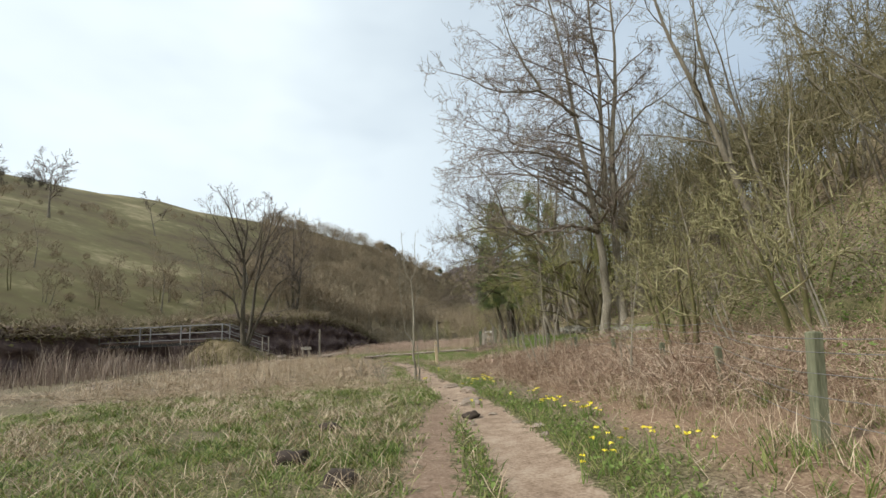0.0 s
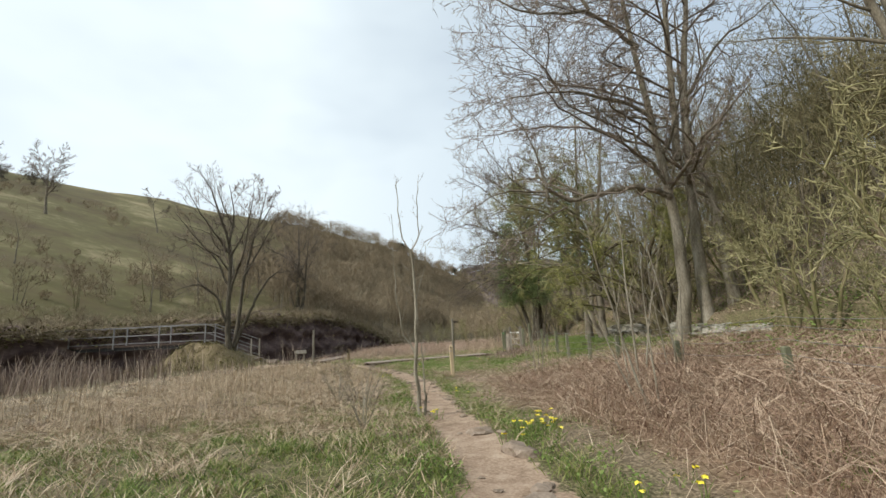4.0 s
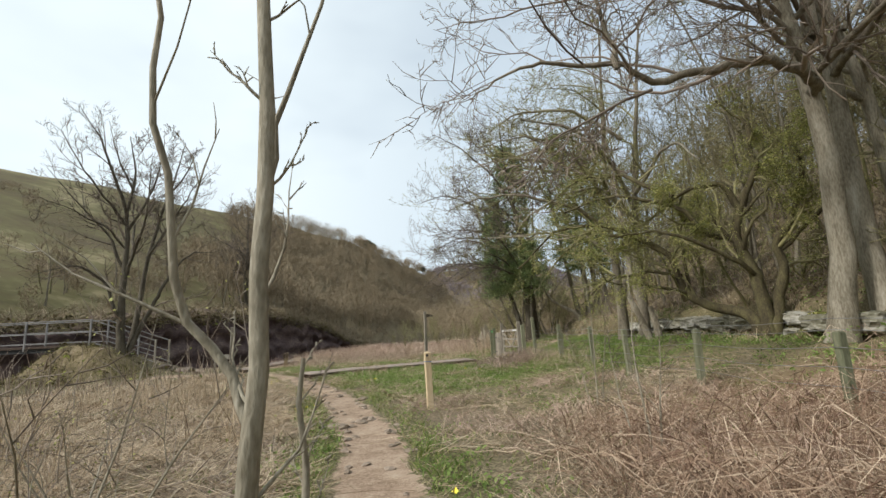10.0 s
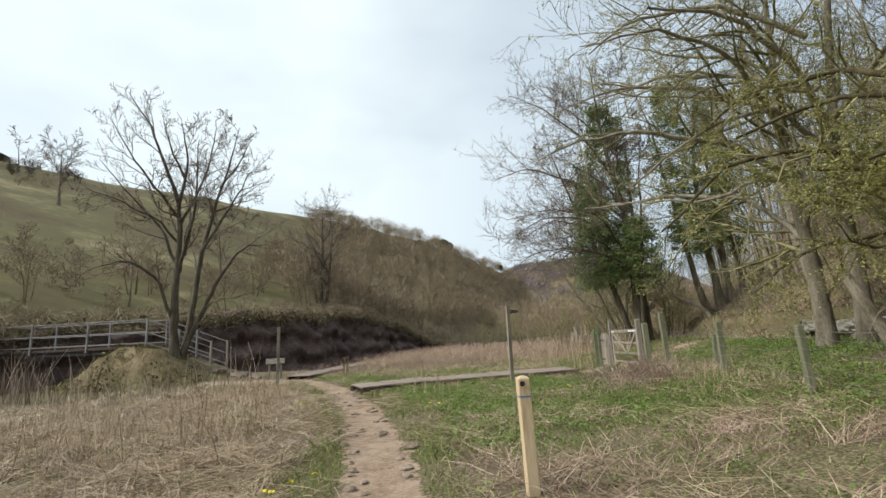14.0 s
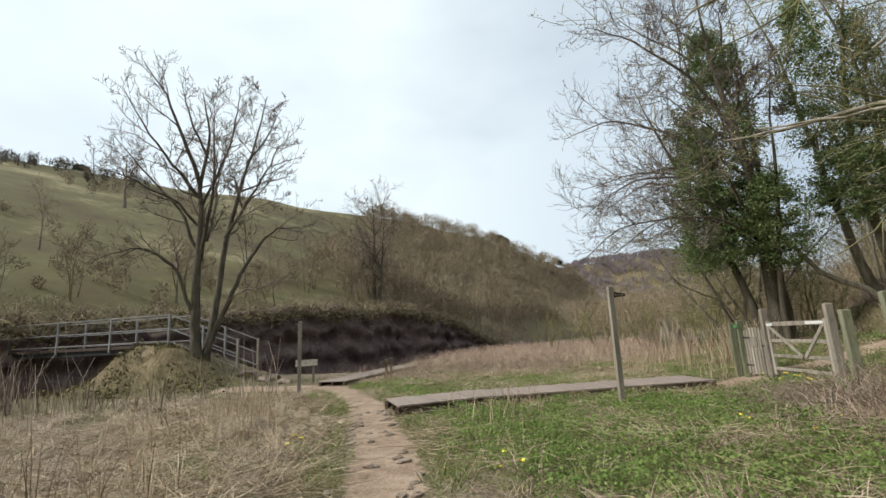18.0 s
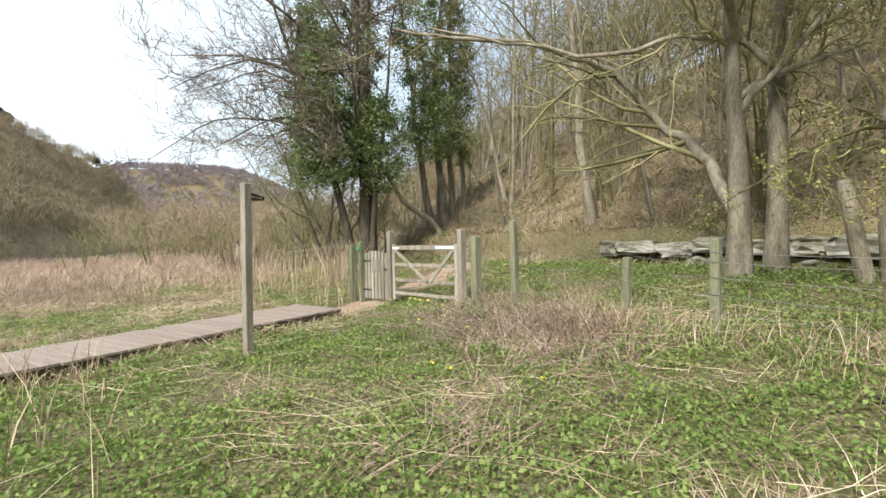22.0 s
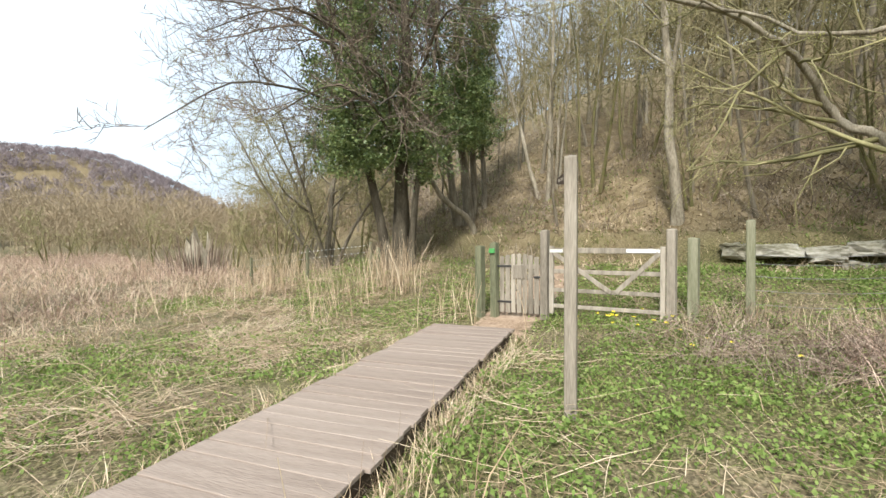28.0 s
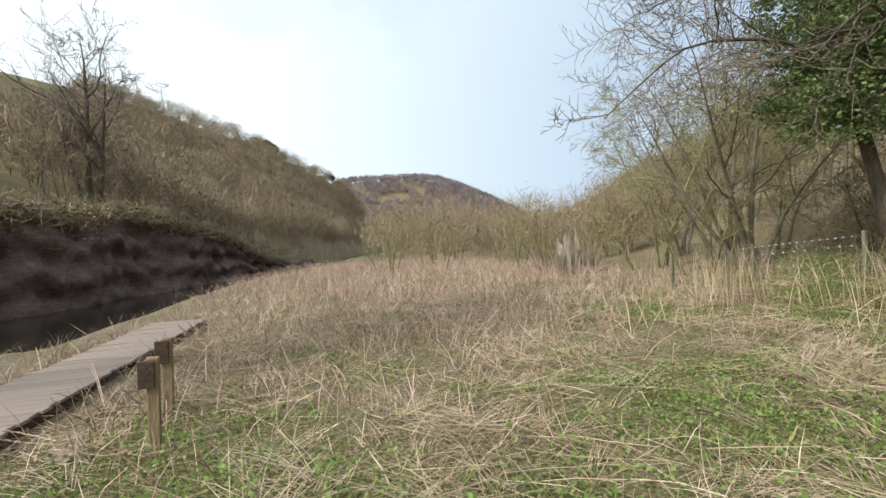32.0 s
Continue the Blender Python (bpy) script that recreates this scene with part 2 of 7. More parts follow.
M_STONE = material("limestone", [(0.2, (0.12, 0.105, 0.08)), (0.5, (0.26, 0.235, 0.19)), (0.85, (0.48, 0.45, 0.40))], 2.2, 0.9, 0.8, objrand=0.3)
M_PATHSTONE = material("path_stone", [(0.2, (0.13, 0.098, 0.07)), (0.5, (0.24, 0.185, 0.138)), (0.85, (0.38, 0.31, 0.24))], 3, 0.9, 0.5, objrand=0.25)
M_LEDGE = material("ledge_limestone", [(0.25, (0.11, 0.10, 0.06)), (0.42, (0.20, 0.185, 0.13)), (0.55, (0.31, 0.29, 0.235)), (0.8, (0.50, 0.475, 0.42))], 1.1, 0.92, 0.4, objrand=0.2, stretch=(1, 1, 2.5))
# purple-brown rock, the shade of the unlit bank put into its colour
M_CLIFF = material("shaded_rock", [(0.25, (0.07, 0.047, 0.045)), (0.45, (0.115, 0.08, 0.072)), (0.6, (0.155, 0.11, 0.095)), (0.72, (0.20, 0.15, 0.122)), (0.85, (0.27, 0.21, 0.17))], 0.55, 1.0, 1.0, stretch=(0.8, 0.8, 1.6), fine=7, spec=0.05)
M_SOIL = material("crumbled_soil", [(0.2, (0.034, 0.024, 0.018)), (0.6, (0.06, 0.044, 0.032)), (0.9, (0.09, 0.068, 0.05))], 9, 0.95, 0.5)
M_YELLOW = material("petal_yellow", [(0.3, (0.72, 0.56, 0.02)), (0.8, (0.86, 0.74, 0.08))], 5, 0.5, 0.0, island=0.5)

M_WATER = bpy.data.materials.new("river_water")
M_WATER.use_nodes = True
wb = M_WATER.node_tree.nodes["Principled BSDF"]
wb.inputs["Base Color"].default_value = (0.018, 0.016, 0.012, 1)
wb.inputs["Roughness"].default_value = 0.12
wn = M_WATER.node_tree.nodes.new("ShaderNodeTexNoise")
wn.inputs["Scale"].default_value, wn.inputs["Detail"].default_value = 3.0, 4.0
wbp = M_WATER.node_tree.nodes.new("ShaderNodeBump")
wbp.inputs["Strength"].default_value, wbp.inputs["Distance"].default_value = 0.25, 0.05
M_WATER.node_tree.links.new(wn.outputs[0], wbp.inputs["Height"])
M_WATER.node_tree.links.new(wbp.outputs[0], wb.inputs["Normal"])


# ---- the lie of the land ----
def smooth(a):
    a = np.clip(a, 0, 1)
    return a * a * (3 - 2 * a)


def wob(x, y, s, seed=0.0):
    """Cheap smooth noise, about -1 to 1, with bumps about s metres across."""
    k = 2.2 / s
    return (np.sin(x * k + 1.3 * seed + 1.7 * np.sin(y * k * 0.63 + seed)) + np.sin(y * k * 1.13 + 2.1 * seed + 1.4 * np.sin(x * k * 0.71 + 2 * seed))
            + 0.6 * np.sin((x + y) * k * 1.9 + seed * 3)) / 2.6


TRACK = [(0.9, -40), (0.9, 0), (1.05, 4.5), (0.98, 6.6), (0.72, 9.4), (0.3, 11.8), (-0.2, 14.6), (-0.62, 16.3), (-1.1, 19.6), (-1.4, 21.8), (-2.3, 25.0),
         (-3.2, 27.6), (-4.2, 30.2), (-5.6, 32.9), (-6.95, 35.6), (-9.2, 38.7), (-10.8, 40.8)]
NX, NY, DX, DY = -0.874, 0.486, 0.486, 0.874     # across and along the valley's far side


def track_distance(x, y, line=TRACK):
    best = np.full(np.shape(x), 1e9)
    for (ax, ay), (bx, by) in zip(line, line[1:]):
        ux, uy = bx - ax, by - ay
        k = np.clip(((x - ax) * ux + (y - ay) * uy) / (ux * ux + uy * uy), 0, 1)
        best = np.minimum(best, np.hypot(x - ax - k * ux, y - ay - k * uy))
    return best


def river_edge(y):
    return np.interp(y, [-60, 10, 24, 32, 40, 45, 48, 70, 86, 120, 170, 330, 600], [-48, -31, -25, -24.0, -24.5, -23, -13, -12.4, -7, -3, 8, 47, 110])


def cliff_side(x, y):
    """How far a place lies behind the foot of the far bank, and how far along it."""
    u, v = x * NX + y * NY, x * DX + y * DY
    return u - (49 + (np.clip(v, -150, 420) - 20.7) * 0.31), v


def wood_foot(y):
    return 9 + 0.5 * np.maximum(0, y - 45)


def height(x, y):
    x, y = np.asarray(x, float), np.asarray(y, float)
    near = np.exp(-np.maximum(0, np.hypot(x + 2, 0.5 * (y - 22)) - 13) / 3)
    calm = np.exp(-(track_distance(x, y) / 0.8) ** 2)
    z = (0.035 * wob(x, y, 2.6, 1) + 0.05 * wob(x, y, 7, 2)) * (1 - 0.7 * calm) - 0.04 * calm + near * (1 - calm) * (0.02 * wob(x, y, 0.5, 11) + 0.02 * wob(x, y, 0.9, 13))
    xr = x - (wood_foot(y) - 9)
    z = z + 0.45 * smooth((xr - 1) / 4) + 0.5 * smooth((xr - 4.2) / 3) + 0.95 * smooth((xr - 8.3) / 0.9)
    z = z + np.where(xr > 9.6, 40 * (1 - np.exp(-np.maximum(0, xr - 9.6) * 0.62 / 40)) * (1 + 0.06 * wob(x, y, 14, 4)), 0)
    k, v = cliff_side(x, y)
    crest = np.interp(v, [-150, 0, 50, 150, 230, 306, 420, 700], [51, 53.2, 54.4, 57, 57.5, 47, 30, 22])
    top = np.interp(v, [-50, 0, 20, 50, 62, 78, 95, 200, 420], [2.5, 2.6, 3.0, 5.0, 5.4, 4.2, 1.8, 1.5, 1.5])
    run = np.maximum(30, 121 - (np.clip(v, -150, 420) - 20.7) * 0.31)
    s = np.clip((k - 1.5) / run, 0, 1.6)
    rise = np.where(s < 1, 1.12 * s - 0.12 * s ** 2, 1 + 0.18 * (s - 1))
    hill = top * smooth(k / 1.6) + (crest - top) * rise * (1 + 0.03 * wob(x, y, 40, 5)) + 0.5 * wob(x, y, 18, 8) * smooth((k - 8) / 20)
    wet = smooth((river_edge(y) - x) / 1.8) * smooth(-k / 1.0 + 1.0)
    z = z * (1 - wet) - 1.9 * wet
    z = np.where(k > 0, np.maximum(z * (1 - smooth(k / 1.6)), -1.9) + hill, z)
    z = z + 1.3 * np.exp(-((x + 20.0) / 2.6) ** 2 - ((y - 43.0) / 2.2) ** 2) + 0.5 * np.exp(-((x + 17.2) / 2.0) ** 2 - ((y - 43.2) / 2.0) ** 2) + 1.2 * np.exp(-((x + 19.7) / 2.9) ** 4 - ((y - 40.8) / 1.3) ** 2) * (1 + 0.3 * wob(x, y, 0.8, 3) + 0.2 * wob(x, y, 2.2, 8))
    rx = x * 0.985 - y * 0.17 + 12
    far = 106 * np.exp(-np.where(rx > 15, np.abs((rx - 15) / 175) ** 2, (rx / 150) ** 8) - ((y * 0.985 + x * 0.17 - 780) / 130) ** 2)
    far2 = 80 * smooth((np.hypot(x, y) - 500) / 600) * smooth((x - 300) / 400)
    return np.where(np.hypot(x, y) > 330, np.maximum(z, np.maximum(far, far2)), z)


def ground_at(x, y):
    return float(height(x, y))


# ---- mesh tools ----
def fast_mesh(name, verts, faces, mat, flat=False):
    """A mesh from arrays: faces is a list of integer arrays, each with 3 or 4 columns."""
    me = bpy.data.meshes.new(name)
    verts = np.ascontiguousarray(np.asarray(verts, np.float32).reshape(-1, 3))
    faces = [np.asarray(f, np.int32) for f in faces if len(f)]
    loops = np.concatenate([f.ravel() for f in faces])
    sizes = np.concatenate([np.full(len(f), f.shape[1], np.int32) for f in faces])
    starts = np.concatenate([[0], np.cumsum(sizes)[:-1]]).astype(np.int32)
    me.vertices.add(len(verts))
    me.vertices.foreach_set("co", verts.ravel())
    me.loops.add(len(loops))
    me.loops.foreach_set("vertex_index", loops)
    me.polygons.add(len(sizes))
    me.polygons.foreach_set("loop_start", starts)
    me.polygons.foreach_set("loop_total", sizes)
    me.polygons.foreach_set("use_smooth", np.full(len(sizes), not flat))
    me.update(calc_edges=True)
    me.validate()
    me.materials.append(mat)
    return me


def tubes(polys, sides):
    """Tapered tubes along lists of (points, radii)."""
    groups = {}
    for p, r in polys:
        groups.setdefault(len(p), []).append((p, r))
    vs, fs, base = [], [], 0
    for n, items in groups.items():
        p = np.array([i[0] for i in items], float)
        r = np.array([i[1] for i in items], float)
        m = len(items)
        t = np.gradient(p, axis=1)
        t /= np.linalg.norm(t, axis=2, keepdims=True) + 1e-9
        ref = np.where(np.abs(t[:, :1, 2:3]) > 0.8, np.array([1.0, 0, 0]), np.array([0, 0, 1.0]))
        u = np.cross(t, np.broadcast_to(ref, t.shape))
        u /= np.linalg.norm(u, axis=2, keepdims=True) + 1e-9
        w = np.cross(t, u)
        a = np.arange(sides) * 2 * math.pi / sides
        ring = p[:, :, None] + r[:, :, None, None] * (np.cos(a)[None, None, :, None] * u[:, :, None] + np.sin(a)[None, None, :, None] * w[:, :, None])
        vs.append(ring.reshape(-1, 3))
        idx = base + np.arange(m * n * sides).reshape(m, n, sides)
        nx = np.roll(idx, -1, axis=2)
        fs.append(np.stack([idx[:, :-1], nx[:, :-1], nx[:, 1:], idx[:, 1:]], axis=-1).reshape(-1, 4))
        base += m * n * sides
    return np.concatenate(vs), [np.concatenate(fs)]


def blades(x, y, z, tall, lean, width, r, way=None):
    """Bent blades: 5 corners each, leaning lean times their length over."""
    m = len(x)
    a, b = r.uniform(0, 2 * math.pi, m), r.uniform(0, 2 * math.pi, m)
    if way is not None:
        a, b = way, way + math.pi / 2 + r.normal(size=m) * 0.5
    up = np.sqrt(np.clip(1 - lean ** 2, 0.02, 1))
    d = np.stack([np.cos(a), np.sin(a)], 1)
    s = np.stack([np.cos(b), np.sin(b)], 1) * (width / 2)[:, None]
    v = np.zeros((m, 5, 3))
    for i, (sg, reach, hgt, wf) in enumerate(((-1, 0, 0, 1), (1, 0, 0, 1), (-1, 0.42, 0.62, 0.8), (1, 0.42, 0.62, 0.8), (0, 1, 1, 0))):
        v[:, i, 0] = x + d[:, 0] * lean * tall * reach + sg * wf * s[:, 0]
        v[:, i, 1] = y + d[:, 1] * lean * tall * reach + sg * wf * s[:, 1]
        v[:, i, 2] = z + up * tall * hgt
    k = np.arange(m)[:, None] * 5
    return v.reshape(-1, 3), [k + np.array([0, 1, 3, 2]), k + np.array([2, 3, 4])]


def tufts(x, y, per, tall, lean, width, r, fan=0.7, foot=0.06):
    """Tussocks of blades thrown over one way: tall, lean and width are ranges."""
    n = len(x)
    way = (r.uniform(0, 2 * math.pi, n)[:, None] + r.normal(size=(n, per)) * fan).ravel()
    m = n * per
    bx, by = x.repeat(per) + r.normal(size=m) * foot, y.repeat(per) + r.normal(size=m) * foot
    size = r.uniform(0.65, 1.3, n).repeat(per)
    return blades(bx, by, height(bx, by) - 0.01, r.uniform(*tall, m) * size, r.uniform(*lean, m), r.uniform(*width, m), r, way)


def leaves(c, size, r, flat=0.5):
    """Diamond leaves folded about the midrib at the centres c."""
    m = len(c)
    n = r.normal(size=(m, 3))
    n[:, 2] = np.abs(n[:, 2]) + flat
    n /= np.linalg.norm(n, axis=1, keepdims=True)
    u = np.cross(n, r.normal(size=(m, 3)))
    u /= np.linalg.norm(u, axis=1, keepdims=True) + 1e-9
    w = np.cross(n, u)
    s = (size * r.uniform(0.6, 1.3, m))[:, None]
    v = np.stack([c - u * s * 0.5, c + w * s * 0.34 + n * s * 0.1, c + u * s * 0.55, c - w * s * 0.34 + n * s * 0.1], 1)
    k = np.arange(m)[:, None] * 4
    return v.reshape(-1, 3), [k + np.array([0, 1, 2]), k + np.array([0, 2, 3])]


def join(parts):
    vs, fs, base = [], [], 0
    for v, f in parts:
        vs.append(v)
        fs += [a + base for a in f]
        base += len(v)
    return np.concatenate(vs), fs


def stuff(name, vf, mat, label, category, flat=False):
    return tagged(new(name, fast_mesh(name, vf[0], vf[1], mat, flat)), label, category, kind="stuff")


def ribbons(polys, wide=1.25):
    """Narrow strips along lists of (points, radii), for stems a few millimetres thick."""
    p = np.array([i[0] for i in polys], float)
    w = np.array([i[1] for i in polys], float)[..., None] * wide
    m, n, _ = p.shape
    t = p[:, -1:] - p[:, :1]
    s = np.cross(t, np.random.default_rng(n + m).normal(size=(m, 1, 3)))
    s = s / (np.linalg.norm(s, axis=2, keepdims=True) + 1e-9)
    v = np.stack([p - s * w, p + s * w], 2)
    k = np.arange(m * n * 2).reshape(m, n, 2)
    return v.reshape(-1, 3), [np.stack([k[:, :-1, 0], k[:, :-1, 1], k[:, 1:, 1], k[:, 1:, 0]], -1).reshape(-1, 4)]


def part(name, bm, mat, parent, label=""):
    me = bpy.data.meshes.new(name)
    bm.to_mesh(me)
    bm.free()
    me.materials.append(mat)
    ob = new(name, me)
    ob.parent = parent
    return tagged(ob, label)


def mesh_part(name, vf, mat, parent, label="", flat=False):
    ob = new(name, fast_mesh(name, vf[0], vf[1], mat, flat))
    ob.parent = parent
    return tagged(ob, label)


def thing(name, m, label, category, group=""):
    ob = new(name)
    ob.matrix_world = m
    return tagged(ob, label, category, group)


def box(x0, y0, z0, x1, y1, z1, bevel=0.006, rough=0.0, top=0.0):
    """A bevelled, slightly uneven block; top raises its middle to a point."""
    bm = bmesh.new()
    bmesh.ops.create_cube(bm, size=1)
    for v in bm.verts:
        v.co = Vector((x0 + (v.co.x + 0.5) * (x1 - x0), y0 + (v.co.y + 0.5) * (y1 - y0), z0 + (v.co.z + 0.5) * (z1 - z0)))
        if rough:
            v.co += Vector([random.uniform(-rough, rough) for _ in range(3)])
    if top:
        up = max(bm.faces, key=lambda f: f.calc_center_median().z)
        r = bmesh.ops.poke(bm, faces=[up])
        for v in r["verts"]:
            v.co.z += top
    if bevel:
        bmesh.ops.bevel(bm, geom=list(bm.edges), offset=bevel, segments=1, affect="EDGES")
    return bm


def beam(a, b, w, h, bevel=0.005):
    """A squared rail from a to b."""
    a, b = Vector(a), Vector(b)
    bm = box(-w / 2, 0, -h / 2, w / 2, (b - a).length, h / 2, bevel)
    q = (b - a).to_track_quat("Y", "Z").to_matrix().to_4x4()
    bm.transform(Matrix.Translation(a) @ q)
    return bm


# ---- ground: one sheet to the horizon ----
def axis(lo, hi, step, far, grow):
    mid = list(np.arange(lo, hi + step / 2, step))
    left, right, s = [], [], step
    a, b = lo, mid[-1]
    while b < far:
        s *= grow
        a, b = a - s, b + s
        left.append(a)
        right.append(b)
    return np.array(left[::-1] + mid + right)


gx, gy = axis(-13, 9.5, 0.22, 2600, 1.085), axis(-3, 47, 0.26, 2600, 1.085)
GX, GY = np.meshgrid(gx, gy)
GZ = height(GX, GY)
nxg, nyg = len(gx), len(gy)
gi = np.arange(nxg * nyg).reshape(nyg, nxg)
gq = np.stack([gi[:-1, :-1], gi[:-1, 1:], gi[1:, 1:], gi[1:, :-1]], -1).reshape(-1, 4)


STRIP = [(-0.1, -10), (-0.12, 5), (-0.2, 7.0), (-0.12, 9.6), (0.1, 11)]


def track_wear(x, y):
    d = track_distance(x, y)
    w = 1 - smooth((d - 0.30) / 0.30)
    second = track_distance(x, y, STRIP)
    w = np.maximum(w, (1 - smooth((second - 0.05) / 0.62)) * 0.8)
    w = np.maximum(w, 1 - smooth((track_distance(x, y, [(-10.8, 40.2), (-12.6, 40.2), (-14.6, 39.8)]) - 0.7) / 0.5))
    w = np.maximum(w, 1 - smooth((track_distance(x, y, [(0.9, 37.0), (2.9, 37.5), (6.5, 38.3)]) - 0.34) / 0.4))
    return w


def green_share(x, y):
    """Where the sward is green, 0 to 1."""
    d = track_distance(x, y)
    near = np.exp(-((d - 0.7) / 0.5) ** 2) * np.interp(y, [13, 18], [1, 0.72])
    lawn = smooth((19.0 + 0.3 * (x + 3) - y) / 4.5) * smooth((-0.1 - x) / 0.6)
    herb = smooth((y - 24) / 3) * smooth((40 - y) / 3) * smooth((x - np.interp(y, [b for a, b in TRACK], [a for a, b in TRACK]) - 0.5) / 1.2)
    back = smooth((x + 2.2) / 2.0) * smooth((y - 37) / 2) * 0.8
    fence = smooth((x - 3.6) / 1.2) * np.maximum(smooth((9.5 - x) / 1.5), smooth((15 - x) / 4) * smooth((26 - y) / 6))
    g = np.maximum.reduce([near, lawn * 0.78, herb * np.interp(y, [24, 29], [0.62, 0.9]), back * 0.8, 0.2 + 0.55 * smooth((y - 34) / 2) * smooth((45 - y) / 5), fence * 0.7])
    return np.clip(g + 0.42 * wob(x, y, 1.9, 3) + 0.3 * wob(x, y, 0.6, 6), 0, 1)


def wooded(x, y):
    k, v = cliff_side(x, y)
    left = (k > 0) * smooth((v - 40 - 1.25 * k + 12 * wob(x, y, 30, 2)) / 20)
    right = smooth((x - wood_foot(y) + 0.6) / 1.2) * (1 - 0.8 * smooth((16 - x) / 5) * smooth((26 - y) / 6))
    back = 0.75 * smooth((x - 4.8) / 1.5) * smooth((y - 35) / 2) * (0.75 + 0.4 * wob(x, y, 1.6, 4))
    return np.maximum.reduce([left, right, np.clip(back, 0, 1), (np.hypot(x, y) > 420) * 1.0])


ground_me = fast_mesh("ground", np.stack([GX, GY, GZ], -1), [gq], bpy.data.materials.new("ground_turf"))
for nm, val in (("wear", track_wear(GX, GY)), ("red", np.clip(1 - smooth((track_distance(GX, GY, STRIP) - 0.35) / 0.35), 0, 1) * smooth((track_distance(GX, GY) - 0.35) / 0.3)), ("green", green_share(GX, GY)), ("wood", wooded(GX, GY)),
                ("mound", np.exp(-((GX + 19.9) / 3.6) ** 4 - ((GY - 40.8) / 2.4) ** 2)), ("hill", smooth(cliff_side(GX, GY)[0] / 6)), ("bramble", smooth((GX - 1.9 + 0.06 * (GY - 10)) / 0.8) * np.maximum(smooth((24 - GY) / 4) * smooth((9 - GX) / 2), 0))):
    at = ground_me.attributes.new(nm, "FLOAT", "POINT")
    at.data.foreach_set("value", np.asarray(val, np.float32).ravel())
ground = tagged(new("ground", ground_me), "rough valley meadow with a trodden earth path", "ground", kind="structure")

mt = ground_me.materials[0]
mt.use_nodes = True
gt = mt.node_tree
gb = gt.nodes["Principled BSDF"]
gb.inputs["Roughness"].default_value = 0.95
gb.inputs["Specular IOR Level"].default_value = 0.15
gco = gt.nodes.new("ShaderNodeTexCoord")


def gnoise(scale, detail=4.0):
    n = gt.nodes.new("ShaderNodeTexNoise")
    n.inputs["Scale"].default_value, n.inputs["Detail"].default_value, n.inputs["Roughness"].default_value = scale, detail, 0.62
    gt.links.new(gco.outputs["Object"], n.inputs["Vector"])
    return n.outputs[0]


def gramp(fac, stops):
    r = gt.nodes.new("ShaderNodeValToRGB")
    while len(r.color_ramp.elements) < len(stops):
        r.color_ramp.elements.new(0.5)
    for e, (p, c) in zip(r.color_ramp.elements, stops):
        e.position, e.color = p, (*c, 1) if len(c) == 3 else c
    gt.links.new(fac, r.inputs[0])
    return r.outputs[0]


def gmath(op, a, b, clamp=False):
    n = gt.nodes.new("ShaderNodeMath")
    n.operation, n.use_clamp = op, clamp
    for i, v in enumerate((a, b)):
        if isinstance(v, (int, float)):
            n.inputs[i].default_value = v
        else:
            gt.links.new(v, n.inputs[i])
    return n.outputs[0]


def gmix(fac, a, b):
    n = gt.nodes.new("ShaderNodeMix")
    n.data_type = "RGBA"
    gt.links.new(fac, n.inputs[0])
    gt.links.new(a, n.inputs[6])
    gt.links.new(b, n.inputs[7])
    return n.outputs[2]


def gattr(nm):
    n = gt.nodes.new("ShaderNodeAttribute")
    n.attribute_name = nm
    return n.outputs["Fac"]


fine, mid_, big_ = gnoise(26, 6), gnoise(5, 5), gnoise(0.06, 5)
c_green = gramp(fine, [(0.32, (0.034, 0.028, 0.014)), (0.47, (0.08, 0.078, 0.03)), (0.58, (0.15, 0.14, 0.06)), (0.7, (0.30, 0.25, 0.14))])
c_straw = gramp(fine, [(0.32, (0.055, 0.041, 0.026)), (0.5, (0.155, 0.118, 0.077)), (0.68, (0.33, 0.265, 0.18))])
c_earth = gramp(gmath("ADD", gmath("MULTIPLY", fine, 0.4), gmath("ADD", gmath("MULTIPLY", mid_, 0.3), gmath("MULTIPLY", gnoise(1.6, 4), 0.3))), [(0.38, (0.17, 0.115, 0.076)), (0.5, (0.30, 0.215, 0.15)), (0.62, (0.41, 0.32, 0.235))])
c_red = gramp(gmath("ADD", gmath("MULTIPLY", fine, 0.6), gmath("MULTIPLY", mid_, 0.4)), [(0.34, (0.13, 0.085, 0.055)), (0.5, (0.215, 0.145, 0.10)), (0.66, (0.31, 0.23, 0.165))])
c_litter = gramp(gmath("ADD", gmath("MULTIPLY", fine, 0.55), gmath("MULTIPLY", gnoise(1.3, 5), 0.45)), [(0.38, (0.065, 0.048, 0.028)), (0.46, (0.16, 0.12, 0.07)), (0.51, (0.17, 0.135, 0.07)), (0.57, (0.25, 0.19, 0.12)), (0.66, (0.38, 0.305, 0.205))])
c_bramble = gramp(fine, [(0.3, (0.11, 0.065, 0.04)), (0.5, (0.22, 0.14, 0.09)), (0.72, (0.36, 0.26, 0.17))])
c_pasture = gramp(gmath("ADD", gmath("MULTIPLY", big_, 0.75), gmath("MULTIPLY", gnoise(0.7, 5), 0.25)),
                  [(0.34, (0.08, 0.058, 0.036)), (0.43, (0.115, 0.09, 0.046)), (0.53, (0.138, 0.122, 0.054)), (0.60, (0.235, 0.195, 0.105)), (0.68, (0.34, 0.28, 0.165))])
soft_green = gmath("ADD", gattr("green"), gmath("MULTIPLY", gmath("SUBTRACT", mid_, 0.5), 1.6), True)
col = gmix(soft_green, c_straw, c_green)
